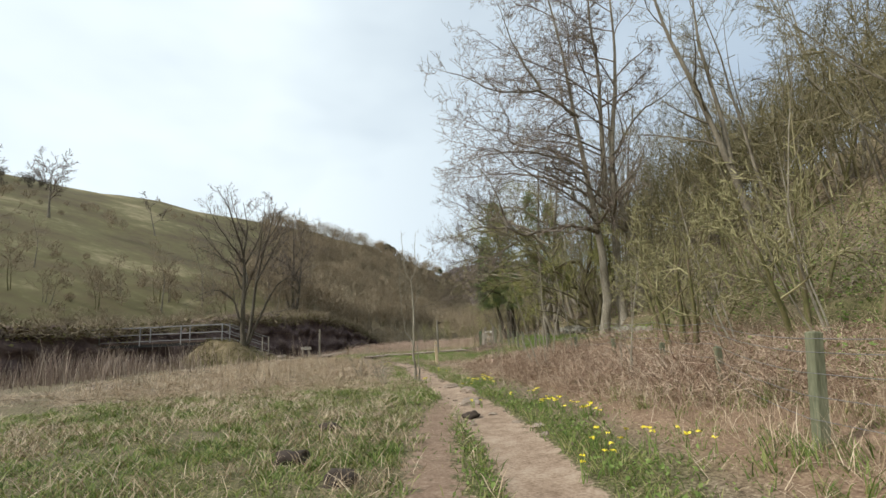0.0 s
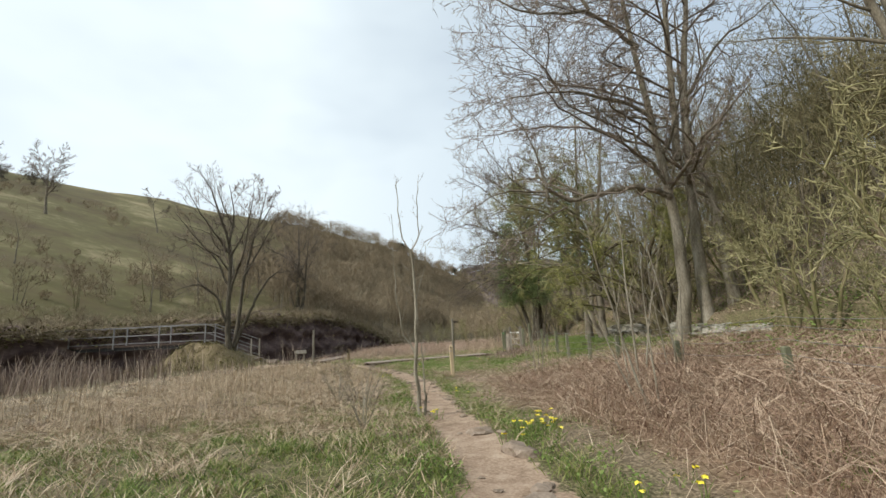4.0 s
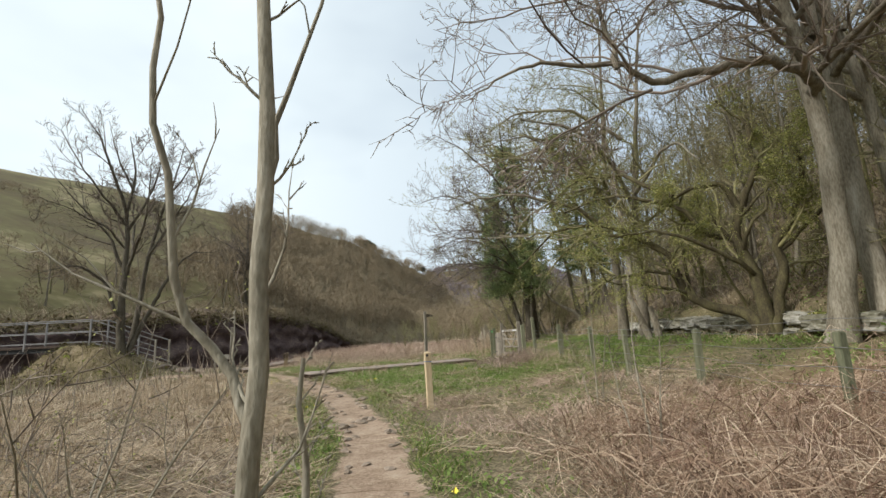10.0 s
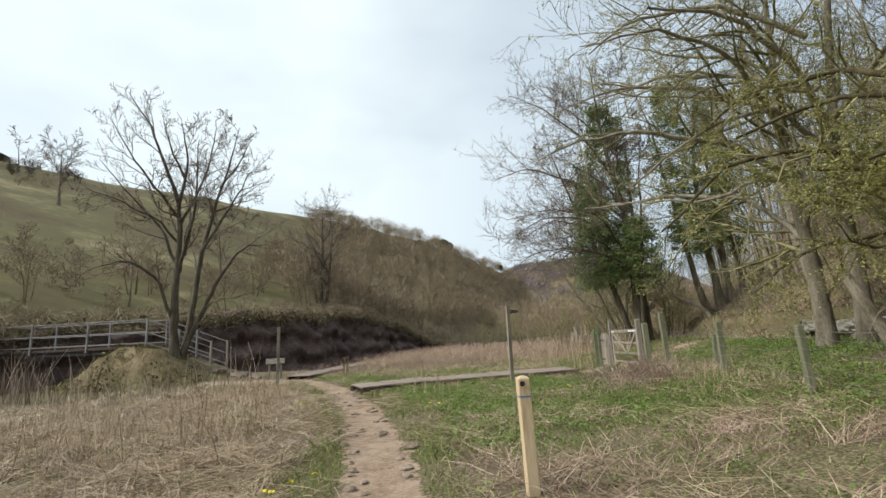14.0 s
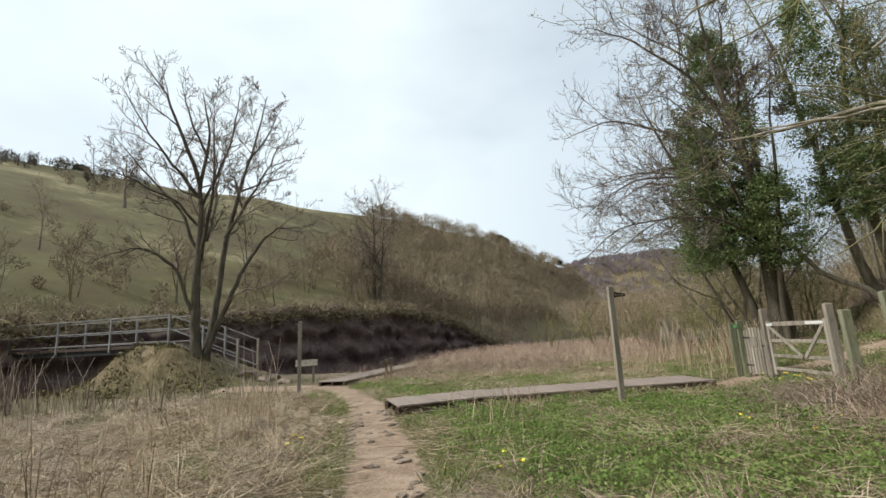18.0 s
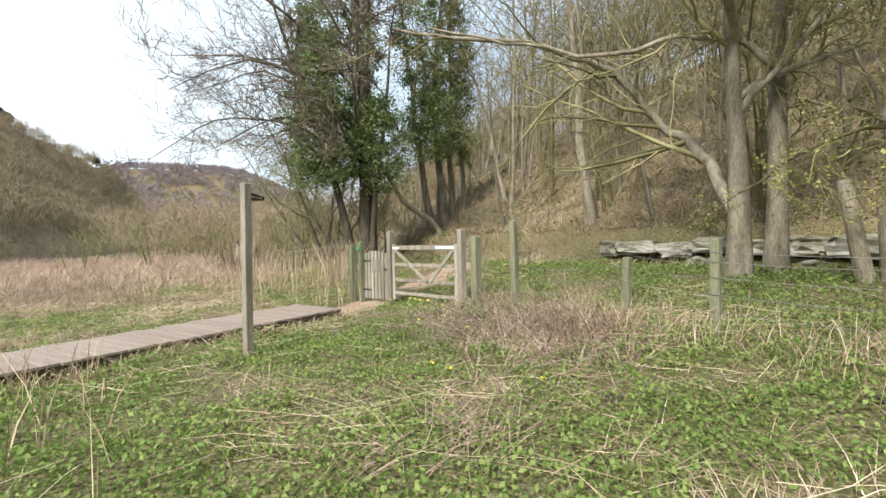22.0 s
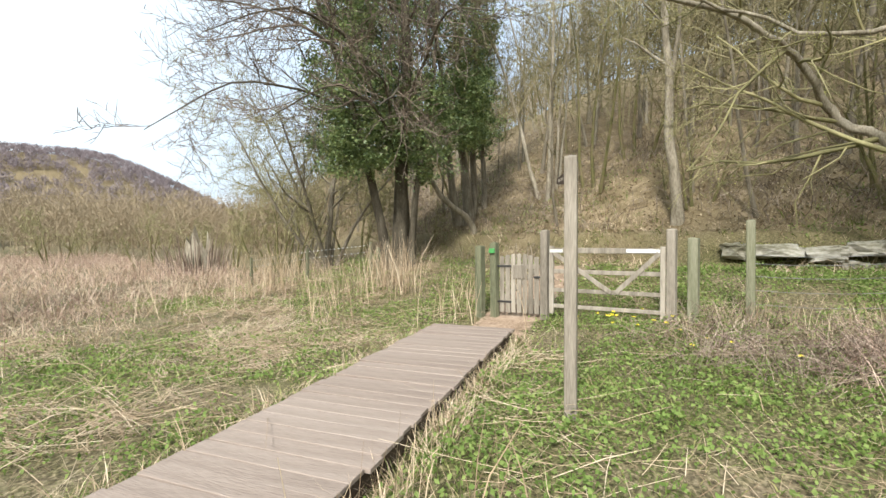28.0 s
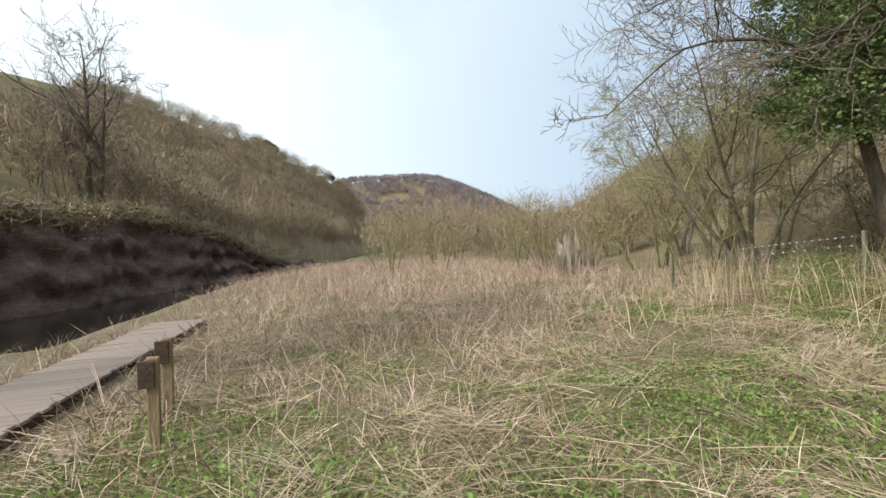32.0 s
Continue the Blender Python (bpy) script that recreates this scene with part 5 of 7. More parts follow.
for cx_, cy_, ch_, cs_ in ((-36, 298, 8, 1), (-33, 300, 7, 2), (-38, 294, 6, 3), (-2, 348, 5, 5), (-137, 122, 5, 6), (-141, 126, 4.5, 7), (-146, 118, 5, 9)):
    conifer(cx_, cy_, ch_, cs_)
wood_of("hill_tree", [(-75, 85), (-66.5, 104), (-150, 105), (-104, 101)], [tree_kind(351, 9.5, 0.6, 0.26, 0.045, kids=(11, 9, 6)), tree_kind(352, 8, 0.5, 0.15, 0.04)], "lone bare tree on the hill pasture", "tree", "hill trees", (M_BARK,), M_TWIG)

# scrub along the lip of the rock face
lip = scatter_hill(420, -30, 125, 0.2, 5.0, 411)
far_wood("bank_scrub", lip, np.random.default_rng(12).uniform(0.8, 2.6, len(lip)), 31, 110, "bare bramble and thorn along the lip of the rock face", M_TWIG_FAR_HAZE, 0.016)


# ---- waymarks ----
def finger_post(x, y, tall, turn, arm_dir, label):
    root = thing("finger_post", pose(x, y, ground_at(x, y) - 0.05, 0, 0.6, turn), label, "signpost", "footpath signs")
    part("post", box(-0.058, -0.058, -0.3, 0.058, 0.058, tall + 0.05, 0.008, 0.004, 0.02), M_WOOD, root)
    if arm_dir is not None:
        bm = box(0.03, -0.022, tall - 0.2, 0.44, 0.022, tall - 0.06, 0.006)
        for v in bm.verts:
            if v.co.x > 0.42:
                v.co.z += (tall - 0.13 - v.co.z) * 0.6
        bm.transform(Matrix.Rotation(radians(arm_dir - turn), 4, "Z"))
        arm = part("arm", bm, M_WOOD_DARK, root, "dark weathered pointing finger board")
        for k in range(3):
            bm = box(0.1 + 0.1 * k, -0.0245, tall - 0.145, 0.17 + 0.1 * k, 0.0245, tall - 0.115, 0.0)
            bm.transform(Matrix.Rotation(radians(arm_dir - turn), 4, "Z"))
            part("lettering", bm, M_WOOD, arm)
    return root


finger_post(-0.55, 34.6, 2.5, 18, 42, "weathered square timber footpath signpost with a dark finger")
fp2 = finger_post(-10.0, 37.2, 2.36, 30, None, "weathered square timber post with a small arm at the top")
part("arm", box(-0.16, -0.015, 2.12, -0.05, 0.015, 2.2, 0.004), M_WOOD_DARK, fp2)
mk = thing("waymark_post", pose(-0.457, 24.05, ground_at(-0.457, 24.05) - 0.02, 1.0, -1.2, 12), "new pale square timber waymark post beside the path", "waymark post")
part("post", box(-0.062, -0.062, -0.3, 0.062, 0.062, 1.16, 0.008, 0.002, 0.035), M_WOOD_NEW, mk)
part("band", box(-0.0645, -0.0645, 0.975, 0.0645, 0.0645, 0.988, 0.0), M_BLUE, mk, "thin blue painted band")
bm = bmesh.new()
bmesh.ops.create_cone(bm, segments=16, radius1=0.028, radius2=0.026, depth=0.012, cap_ends=True)
bm.transform(Matrix.Translation((-0.02, -0.067, 1.11)) @ Matrix.Rotation(radians(90), 4, "X"))
part("disc", bm, M_BLACK, mk, "small dark waymark disc")

# ---- boardwalks ----
def boardwalk(a, b, width, lift, label):
    a, b = Vector(a), Vector(b)
    d = (b - a).normalized()
    ang = math.degrees(math.atan2(d.y, d.x))
    n = Vector((-d.y, d.x))
    ln = (b - a).length
    za, zb = ground_at(*a) + lift, ground_at(*b) + lift
    root = thing("boardwalk", pose(a.x, a.y, 0), label, "boardwalk")
    r = np.random.default_rng(int(ln * 10))
    for s in (0.06, width / 2, width - 0.06):
        p = n * s
        part("bearer", beam((p.x, p.y, za - 0.11), (p.x + d.x * ln, p.y + d.y * ln, zb - 0.11), 0.07, 0.16), M_WOOD_DARK, root)
    k = 0.0
    while k < ln - 0.1:
        for side in (0.1, width - 0.1):
            q = d * k + n * side
            zz = ground_at(a.x + q.x, a.y + q.y)
            part("leg", box(q.x - 0.045, q.y - 0.045, zz - 0.3, q.x + 0.045, q.y + 0.045, za + (zb - za) * k / ln - 0.05, 0.004), M_WOOD_DARK, root)
        k += 1.7
    protos = []
    for i in range(4):
        bm = box(-0.0938 + 0.001 * i, -0.006 * i, -0.038, 0.0938 - 0.001 * i, width + 0.012 * (i % 2), 0, 0.004, 0.003)
        me = bpy.data.meshes.new("plank")
        bm.to_mesh(me)
        bm.free()
        me.materials.append(M_PLANK)
        protos.append(me)
    for i in range(int(ln / 0.193)):
        t = (i + 0.5) * 0.193
        ob = new("plank", protos[int(r.integers(0, 4))])
        ob.parent = root
        ob.matrix_basis = pose(d.x * t, d.y * t, za + (zb - za) * t / ln + r.normal() * 0.002, r.normal() * 0.2, r.normal() * 0.4, ang + r.normal() * 0.35) @ Matrix.Translation((0, r.normal() * 0.012, 0))
    return root


boardwalk((-5.3, 33.65), (-3.3, 34.94), 1.42, 0.212, "first low section of the grey timber boardwalk")
boardwalk((-3.75, 34.7), (1.9, 36.757), 1.42, 0.22, "grey timber boardwalk section leading to the gate")
boardwalk((-10.2, 40.9), (-10.15, 49.7), 1.25, 0.2, "low grey timber boardwalk along the river bank")


# ---- gates and fence ----
def post(x, y, w, top, label, mat, group, lean=0.0, turn=0.0):
    z = ground_at(x, y)
    root = thing("fence_post", pose(x, y, z, 0, lean, turn), label, "post", group)
    part("post", box(-w / 2, -w / 2, -0.35, w / 2, w / 2, top - z, 0.012, 0.006, 0.015), mat, root)
    return root


def wicket_gate(hx, hy, lx, ly):
    z = ground_at((hx + lx) / 2, (hy + ly) / 2)
    d = Vector((lx - hx, ly - hy))
    w = d.length - 0.2
    root = thing("wicket_gate", pose(hx, hy, z, 0, 0, math.degrees(math.atan2(d.y, d.x))), "closed wooden picket gate weathered grey", "gate")
    x0 = 0.1
    n = 7
    for i in range(n):
        xa = x0 + i * w / n + 0.014
        hgt = 1.16 + 0.07 * math.sin(math.pi * (i + 0.5) / n)
        part("pale", box(xa, -0.012, 0.09, xa + w / n - 0.026, 0.012, hgt, 0.005, 0.003, 0.03), M_WOOD, root)
    for zz in (0.3, 1.0):
        part("rail", box(x0, 0.014, zz - 0.045, x0 + w, 0.055, zz + 0.045, 0.006), M_WOOD, root)
    part("brace", beam((x0 + 0.04, 0.04, 0.33), (x0 + w - 0.04, 0.04, 0.96), 0.04, 0.08), M_WOOD, root)
    part("plaque", box(x0 + w * 0.36, -0.032, 0.76, x0 + w * 0.66, -0.014, 1.02, 0.004), M_WOOD, root, "small blank grey notice board")
    part("latch", box(x0 + w - 0.11, -0.035, 0.78, x0 + w + 0.05, -0.014, 0.82, 0.003), M_BLACK, root, "black iron latch")
    for zz in (0.3, 1.0):
        part("hinge", box(x0 - 0.07, -0.022, zz - 0.02, x0 + 0.25, -0.0135, zz + 0.02, 0.002), M_BLACK, root, "black iron strap hinge")
    return root


def field_gate(ax, ay, bx, by):
    z = ground_at((ax + bx) / 2, (ay + by) / 2)
    d = Vector((bx - ax, by - ay))
    w = d.length - 0.18
    root = thing("field_gate", pose(ax, ay, z, 0, 0, math.degrees(math.atan2(d.y, d.x))), "closed four-bar wooden field gate weathered grey", "gate")
    x0 = 0.09
    for zz, hh in ((0.2, 0.07), (0.5, 0.075), (0.85, 0.075), (1.24, 0.1)):
        part("bar", box(x0, -0.016, zz - hh / 2, x0 + w, 0.016, zz + hh / 2, 0.006, 0.003), M_WOOD, root)
    for xx in (x0, x0 + w - 0.085):
        part("stile", box(xx, -0.036, 0.05, xx + 0.085, 0.036, 1.32, 0.008), M_WOOD, root)
    part("brace", beam((x0 + 0.08, -0.03, 1.2), (x0 + w * 0.56, -0.03, 0.5), 0.025, 0.08), M_WOOD, root)
    part("brace", beam((x0 + w - 0.1, -0.03, 1.2), (x0 + w * 0.6, -0.03, 0.5), 0.025, 0.08), M_WOOD, root)
    part("plate", box(x0 + 0.02, -0.048, 1.2, x0 + 0.26, -0.038, 1.26, 0.002), M_WHITE, root, "white reflective strip")
    part("plate", box(x0 + w - 0.62, -0.028, 1.21, x0 + w - 0.02, -0.018, 1.27, 0.002), M_WHITE, root, "pale new splice board")
    return root


G_POSTS = "gate posts"
post(2.84, 38.12, 0.15, 1.58, "stout algae-stained gate end post", M_WOOD_GREEN, G_POSTS)
wp = post(2.94, 37.84, 0.14, 1.64, "stout algae-stained wicket post with a green plate", M_WOOD_GREEN, G_POSTS)
part("plate", box(-0.12, -0.06, 1.27, -0.076, 0.06, 1.36, 0.002), M_SIGNGREEN, wp, "small green notice plate")
post(3.195, 36.87, 0.14, 1.88, "tall weathered post between wicket and field gate", M_WOOD, G_POSTS)
post(3.6, 34.75, 0.14, 1.87, "tall weathered hanging post of the field gate", M_WOOD, G_POSTS)
post(3.72, 34.45, 0.16, 1.72, "stout algae-stained round post beside the field gate", M_WOOD_GREEN, G_POSTS)
wicket_gate(2.94, 37.84, 3.195, 36.87)
field_gate(3.195, 36.87, 3.6, 34.75)
FENCE = [(4.05, 33.7, 2.0, 0.12), (4.6, 31.75, 1.33, 0.12), (4.1, 30.2, 1.62, 0.12), (4.3, 27.6, 1.5, 0.11), (4.2, 25.0, 1.4, 0.11), (4.3, 22.3, 1.35, 0.11), (4.3, 19.4, 1.3, 0.10), (4.6, 16.4, 1.2, 0.10),
         (4.8, 13.3, 1.15, 0.10), (4.7, 10.2, 1.1, 0.10), (4.4, 7.6, 1.1, 0.10), (3.64, 4.78, 1.36, 0.115), (4.0, 2.0, 1.4, 0.12)]
for i, (fx_, fy_, ft_, fw_) in enumerate(FENCE):
    post(fx_, fy_, fw_, ft_, "weathered greenish timber fence post with wire", M_WOOD_GREEN, "wire fence posts", lean=7 if i == 11 else (-1.5, 2, 0.5, -0.8)[i % 4])
wire_root = thing("wire_fence", pose(0, 0, 0), "sagging stock fence wire stapled to timber posts", "wire fence")
for lift in (0.28, 0.5, 0.72, 0.92, 1.05):
    pts = []
    for (ax, ay, _, _), (bx, by, _, _) in zip(FENCE, FENCE[1:]):
        for k in np.linspace(0, 1, 6)[:-1]:
            px0, py0 = ax + (bx - ax) * k, ay + (by - ay) * k
            pts.append((px0 - 0.07, py0, ground_at(ax, ay) * (1 - k) + ground_at(bx, by) * k + lift - 0.05 * math.sin(math.pi * k)))
    mesh_part("wire", tubes([(np.array(pts), np.full(len(pts), 0.0038))], 4), M_WIRE, wire_root)
for (px0, py0, ln_, tilt) in ((6.9, 29.25, 1.7, -18), (7.05, 29.0, 1.2, -8)):
    lg = thing("log", pose(px0, py0, ground_at(px0, py0) - 0.1, tilt * 0.3, tilt, 0), "split bare log leaning behind the fence", "log", "leaning logs")
    mesh_part("trunk", tubes([(np.array([(0, 0, 0), (0.02, 0, ln_ * 0.5), (0, 0, ln_), (0, 0, ln_ + 0.01)]), np.array([0.13, 0.11, 0.09, 0.002]))], 8), M_BARK_PALE, lg)

# ---- footbridge with its railing and ramp ----
br = thing("footbridge", pose(0, 0, 0), "grey railed footbridge over the river with a stepped ramp", "footbridge")
BA, BB, BE = Vector((-20.1, 42.75, 2.05)), Vector((-35.5, 43.6, 2.15)), Vector((-16.7, 43.4, 0.65))
part("deck", beam(BA - Vector((0, 0, 0.1)), BB - Vector((0, 0, 0.1)), 1.5, 0.14), M_WOOD_DARK, br)
for off in (-0.6, 0.6):
    part("girder", beam(BA + Vector((0, off, -0.28)), BB + Vector((0, off, -0.28)), 0.12, 0.26), M_BLACK, br)
part("ramp", beam(BA - Vector((0, 0, 0.1)), BE - Vector((0, 0, 0.1)), 1.4, 0.12), M_WOOD_DARK, br)
for off in (-0.75, 0.75):
    o = Vector((0, off, 0))
    for lift in (0.12, 0.72, 1.38):
        part("rail", beam(BA + o + Vector((0, 0, lift)), BB + o + Vector((0, 0, lift)), 0.05, 0.055), M_METAL, br)
        part("rail", beam(BA + o + Vector((0, 0, lift)), BE + o + Vector((0, 0, lift)), 0.05, 0.055), M_METAL, br)
    for k in np.linspace(0, 1, 5):
        p = BA.lerp(BB, float(k)) + o
        part("rail_post", box(p.x - 0.045, p.y - 0.045, p.z - 0.3, p.x + 0.045, p.y + 0.045, p.z + 1.42, 0.005), M_METAL, br)
    for k in (0.5, 1.0):
        p = BA.lerp(BE, k) + o
        zz = ground_at(p.x, p.y)
        part("rail_post", box(p.x - 0.05, p.y - 0.05, min(zz, p.z) - 0.3, p.x + 0.05, p.y + 0.05, p.z + 1.45, 0.005), M_WOOD if k == 1.0 else M_METAL, br)
for k in (0.02, 0.98):
    p = BA.lerp(BB, k)
    part("pier", box(p.x - 0.5, p.y - 0.9, -2.4, p.x + 0.5, p.y + 0.9, p.z - 0.4, 0.03), M_STONE, br)

# ---- notice board and sign stakes ----
nb = thing("notice_board", pose(-12.4, 41.6, ground_at(-12.4, 41.6), 0, 0, 30), "small grey lectern notice board on two legs", "notice board")
for s in (-0.28, 0.28):
    part("leg", box(s - 0.05, -0.05, -0.3, s + 0.05, 0.05, 0.82, 0.006), M_WOOD, nb)
bm = box(-0.45, -0.02, -0.17, 0.45, 0.02, 0.17, 0.008)
bm.transform(Matrix.Translation((0, -0.04, 0.88)) @ Matrix.Rotation(radians(-40), 4, "X"))
part("panel", bm, M_WOOD, nb, "pale weathered panel")
for sx, sy, tt in ((-8.61, 41.15, 0.9), (-8.78, 42.1, 0.93)):
    st = thing("sign_stake", pose(sx, sy, ground_at(sx, sy), 0, 1.5, 8), "short brown square stake with a dark plate", "stake", "sign stakes")
    part("post", box(-0.05, -0.05, -0.3, 0.05, 0.05, tt, 0.006, 0.003, 0.01), M_WOOD_BROWN, st)
    part("plate", box(-0.115, -0.075, tt - 0.27, 0.02, -0.052, tt - 0.02, 0.004), M_WOOD_DARK, st, "dark brown plate")

# low stakes carrying two strands dotted with white insulators
ef = thing("strand_fence", pose(0, 0, 0), "low fence of two strands dotted white between thin stakes", "fence")
EF = [(3.0, 47.9), (4.1, 46.2), (5.25, 44.3)]
for ax, ay in EF + [(4.2, 42.75)]:
    zz = ground_at(ax, ay)
    part("stake", box(ax - 0.04, ay - 0.04, zz - 0.3, ax + 0.04, ay + 0.04, zz + 1.05, 0.006, 0.004), M_WOOD_GREEN, ef)
bm = box(-0.015, -0.015, -0.014, 0.015, 0.015, 0.014, 0.004)
dot = bpy.data.meshes.new("insulator")
bm.to_mesh(dot)
bm.free()
dot.materials.append(M_WHITE)
for lift in (0.72, 0.94):
    pts = [(x_, y_, ground_at(x_, y_) + lift) for x_, y_ in EF]
    strand = mesh_part("strand", tubes([(np.array(pts), np.full(3, 0.004))], 4), M_WIRE, ef)
    for k in np.linspace(0.9, 1.9, 16 if lift > 0.8 else 11):
        a, b, f = Vector(pts[int(k)]), Vector(pts[int(k) + 1]), k - int(k)
        ob = new("insulator", dot)
        ob.parent = strand
        ob.matrix_basis = Matrix.Translation(a.lerp(b, float(f)))

# ---- broken stump with a ring of shoots ----
r_s = np.random.default_rng(77)
sp_ = thing("tree_stump", pose(5.1, 57.6, ground_at(5.1, 57.6)), "broken hollow stump ringed by dead upright shoots", "stump")
bm = bmesh.new()
bmesh.ops.create_cone(bm, segments=14, radius1=0.7, radius2=0.5, depth=2.0, cap_ends=False)
for v in bm.verts:
    k = 1 + 0.25 * r_s.normal()
    v.co = Vector((v.co.x * k, v.co.y * k, v.co.z + 0.7 + (0.3 * r_s.normal() if v.co.z > 0 else 0)))
part("trunk", bm, M_BARK_PALE, sp_)
tagged(mesh_part("shoot", tubes([(np.array([(math.cos(a) * q, math.sin(a) * q, 0), (math.cos(a) * q * 1.1, math.sin(a) * q * 1.1, h * 0.6), (math.cos(a) * q * 1.25, math.sin(a) * q * 1.25, h)]), np.array([0.026, 0.02, 0.008]))
                           for a, q, h in zip(r_s.uniform(0, 6.28, 170), r_s.uniform(0.4, 1.7, 170), r_s.uniform(0.7, 2.4, 170) * r_s.uniform(0.5, 1, 170))], 4), M_STALK, sp_), kind="stuff")


# ---- stones, molehills, flowers ----
def rock(name, x, y, sx, sy, sz, seed, label, mat, group, category="stone"):
    bm = bmesh.new()
    bmesh.ops.create_icosphere(bm, subdivisions=3 if name == "molehill" else 2, radius=1)
    for f in bm.faces:
        f.smooth = name == "molehill"
    for v in bm.verts:
        n = noise.noise(v.co * 1.3 + Vector((seed * 3.1, 0, 0))) * 0.55 + noise.noise(v.co * 3 + Vector((seed, 5, 0))) * 0.22
        v.co *= 1 + n
        v.co = Vector((v.co.x * sx, v.co.y * sy, max(v.co.z, -0.55) * sz))
    me = bpy.data.meshes.new(name)
    bm.to_mesh(me)
    bm.free()
    me.materials.append(mat)
    ob = new(name, me)
    ob.matrix_world = pose(x, y, ground_at(x, y) + sz * (0.05 if name == "ledge_rock" else 0.3), 0, 0, seed * 77 if name != "ledge_rock" else seed * 11 % 40)
    return tagged(ob, label, category, group)


rr_ = np.random.default_rng(55)
for i in range(150):
    yy = rr_.uniform(6, 35) if i < 60 else rr_.uniform(14, 35)
    tx = np.interp(yy, [b for a, b in TRACK], [a for a, b in TRACK])
    s = rr_.uniform(0.025, 0.075) * (1.5 if rr_.uniform() < 0.15 else 1)
    rock("stone", tx + rr_.choice([-1, 1]) * abs(rr_.normal(0.38, 0.16)), yy, s * 1.4, s, s * 0.55, i + 1, "small earthy stone bedded in the trodden path", M_PATHSTONE, "path stones")
for i, (x, y, s) in enumerate(((-2.15, 22.85, 0.14), (-1.75, 23.2, 0.1), (-9.4, 41.4, 0.17), (0.55, 10.6, 0.2), (0.62, 12.6, 0.22), (0.15, 14.0, 0.15), (-14.9, 42.6, 0.42), (-13.9, 42.2, 0.32), (-16.0, 42.3, 0.3))):
    rock("stone", x, y, s * 1.5, s, s * 0.5, i + 91, "larger flat stone at the path's edge", M_PATHSTONE, "path stones")
MOLEHILLS = ((-1.96, 6.3, 0.2), (-1.17, 5.34, 0.17), (-2.03, 8.4, 0.15), (0.45, 9.0, 0.14), (3.1, 28.4, 0.1), (1.8, 30.2, 0.09))
for i, (x, y, s) in enumerate(MOLEHILLS):
    rock("molehill", x, y, s * 1.25, s, s * 0.6, i + 131, "low dark crumbly molehill in the grass", M_SOIL, "molehills", "molehill")
# ledge of grey limestone at the foot of the wood: a recessed lower bed under a projecting upper one
def slab(x, y, z, sx, sy, sz, seed):
    bm = bmesh.new()
    bmesh.ops.create_icosphere(bm, subdivisions=3, radius=1)
    for v in bm.verts:
        c = Vector([math.copysign(abs(k) ** 0.45, k) for k in v.co])
        n = noise.noise(c * 1.6 + Vector((seed * 3.1, 0, 0))) * 0.3 + noise.noise(Vector((c.x, c.y, c.z * 2.5)) * 3.5 + Vector((seed, 5, 0))) * 0.14
        c *= 0.86 + n
        v.co = Vector((c.x * sx, c.y * sy, c.z * sz))
    me = bpy.data.meshes.new("ledge_rock")
    bm.to_mesh(me)
    bm.free()
    me.materials.append(M_LEDGE)
    ob = new("ledge_rock", me)
    ob.matrix_world = pose(x, y, z, rr_.normal() * 3, rr_.normal() * 3, rr_.normal() * 8)
    return tagged(ob, "mossy grey limestone block bedded in the ledge", "rock", "limestone ledge")


for bed, (xo, zo, step) in enumerate(((8.95, 0.16, 0.8), (8.72, 0.5, 0.95))):
    yy = 19.5
    while yy < 34.4:
        ln = step * rr_.uniform(0.6, 1.3)
        slab(xo + rr_.normal() * 0.1, yy + ln / 2, ground_at(7.9, yy) + zo - 0.1 + rr_.normal() * 0.04, 0.5, ln * 0.58, rr_.uniform(0.17, 0.24), bed * 60 + yy)
        yy += ln


def flower_clump(x, y, n, seed, spread):
    r = np.random.default_rng(seed)
    z = ground_at(x, y)
    root = thing("flower_clump", pose(x, y, z), "clump of small yellow spring flowers in lush grass", "flowers", "yellow flowers")
    ox, oy = r.normal(size=n) * spread, r.normal(size=n) * spread
    hh = r.uniform(0.12, 0.26, n)
    tagged(mesh_part("leaf_tuft", blades(ox.repeat(5) + r.normal(size=5 * n) * 0.03, oy.repeat(5) + r.normal(size=5 * n) * 0.03, np.full(5 * n, -0.02), r.uniform(0.12, 0.28, 5 * n), r.uniform(0.1, 0.6, 5 * n), np.full(5 * n, 0.012), r), M_NETTLE, root), kind="stuff")
    ang = np.arange(6) * math.pi / 3
    for a, b, h in zip(ox, oy, hh):
        c = np.array([a, b, h]) + np.stack([np.cos(ang), np.sin(ang), np.full(6, 0.15)], 1) * 0.02
        stem = mesh_part("stem", tubes([(np.array([(a, b, -0.02), (a, b, h)]), np.array([0.003, 0.003]))], 3), M_NETTLE, root)
        mesh_part("bloom", leaves(c, 0.045, r, 0.8), M_YELLOW, stem, "bright yellow petals")


for i, (x, y, n, sp) in enumerate(((1.95, 8.75, 16, 0.16), (2.26, 7.8, 12, 0.13), (2.0, 6.1, 5, 0.2), (2.75, 5.2, 5, 0.25), (2.4, 5.6, 4, 0.25), (0.95, 13.2, 14, 0.2), (1.22, 13.8, 10, 0.16), (1.5, 10.6, 6, 0.25), (-0.8, 15.5, 5, 0.12),
                                     (0.55, 10.2, 3, 0.15), (-0.1, 18.2, 3, 0.2), (-2.9, 23.8, 4, 0.25), (3.2, 35.7, 9, 0.3), (3.0, 34.9, 6, 0.3), (2.4, 34.0, 4, 0.4), (-2.0, 29.4, 3, 0.3), (-5.9, 30.4, 4, 0.3), (1.2, 32.0, 4, 0.7), (1.6, 5.1, 4, 0.2))):
    flower_clump(x, y, n, 500 + i, sp)


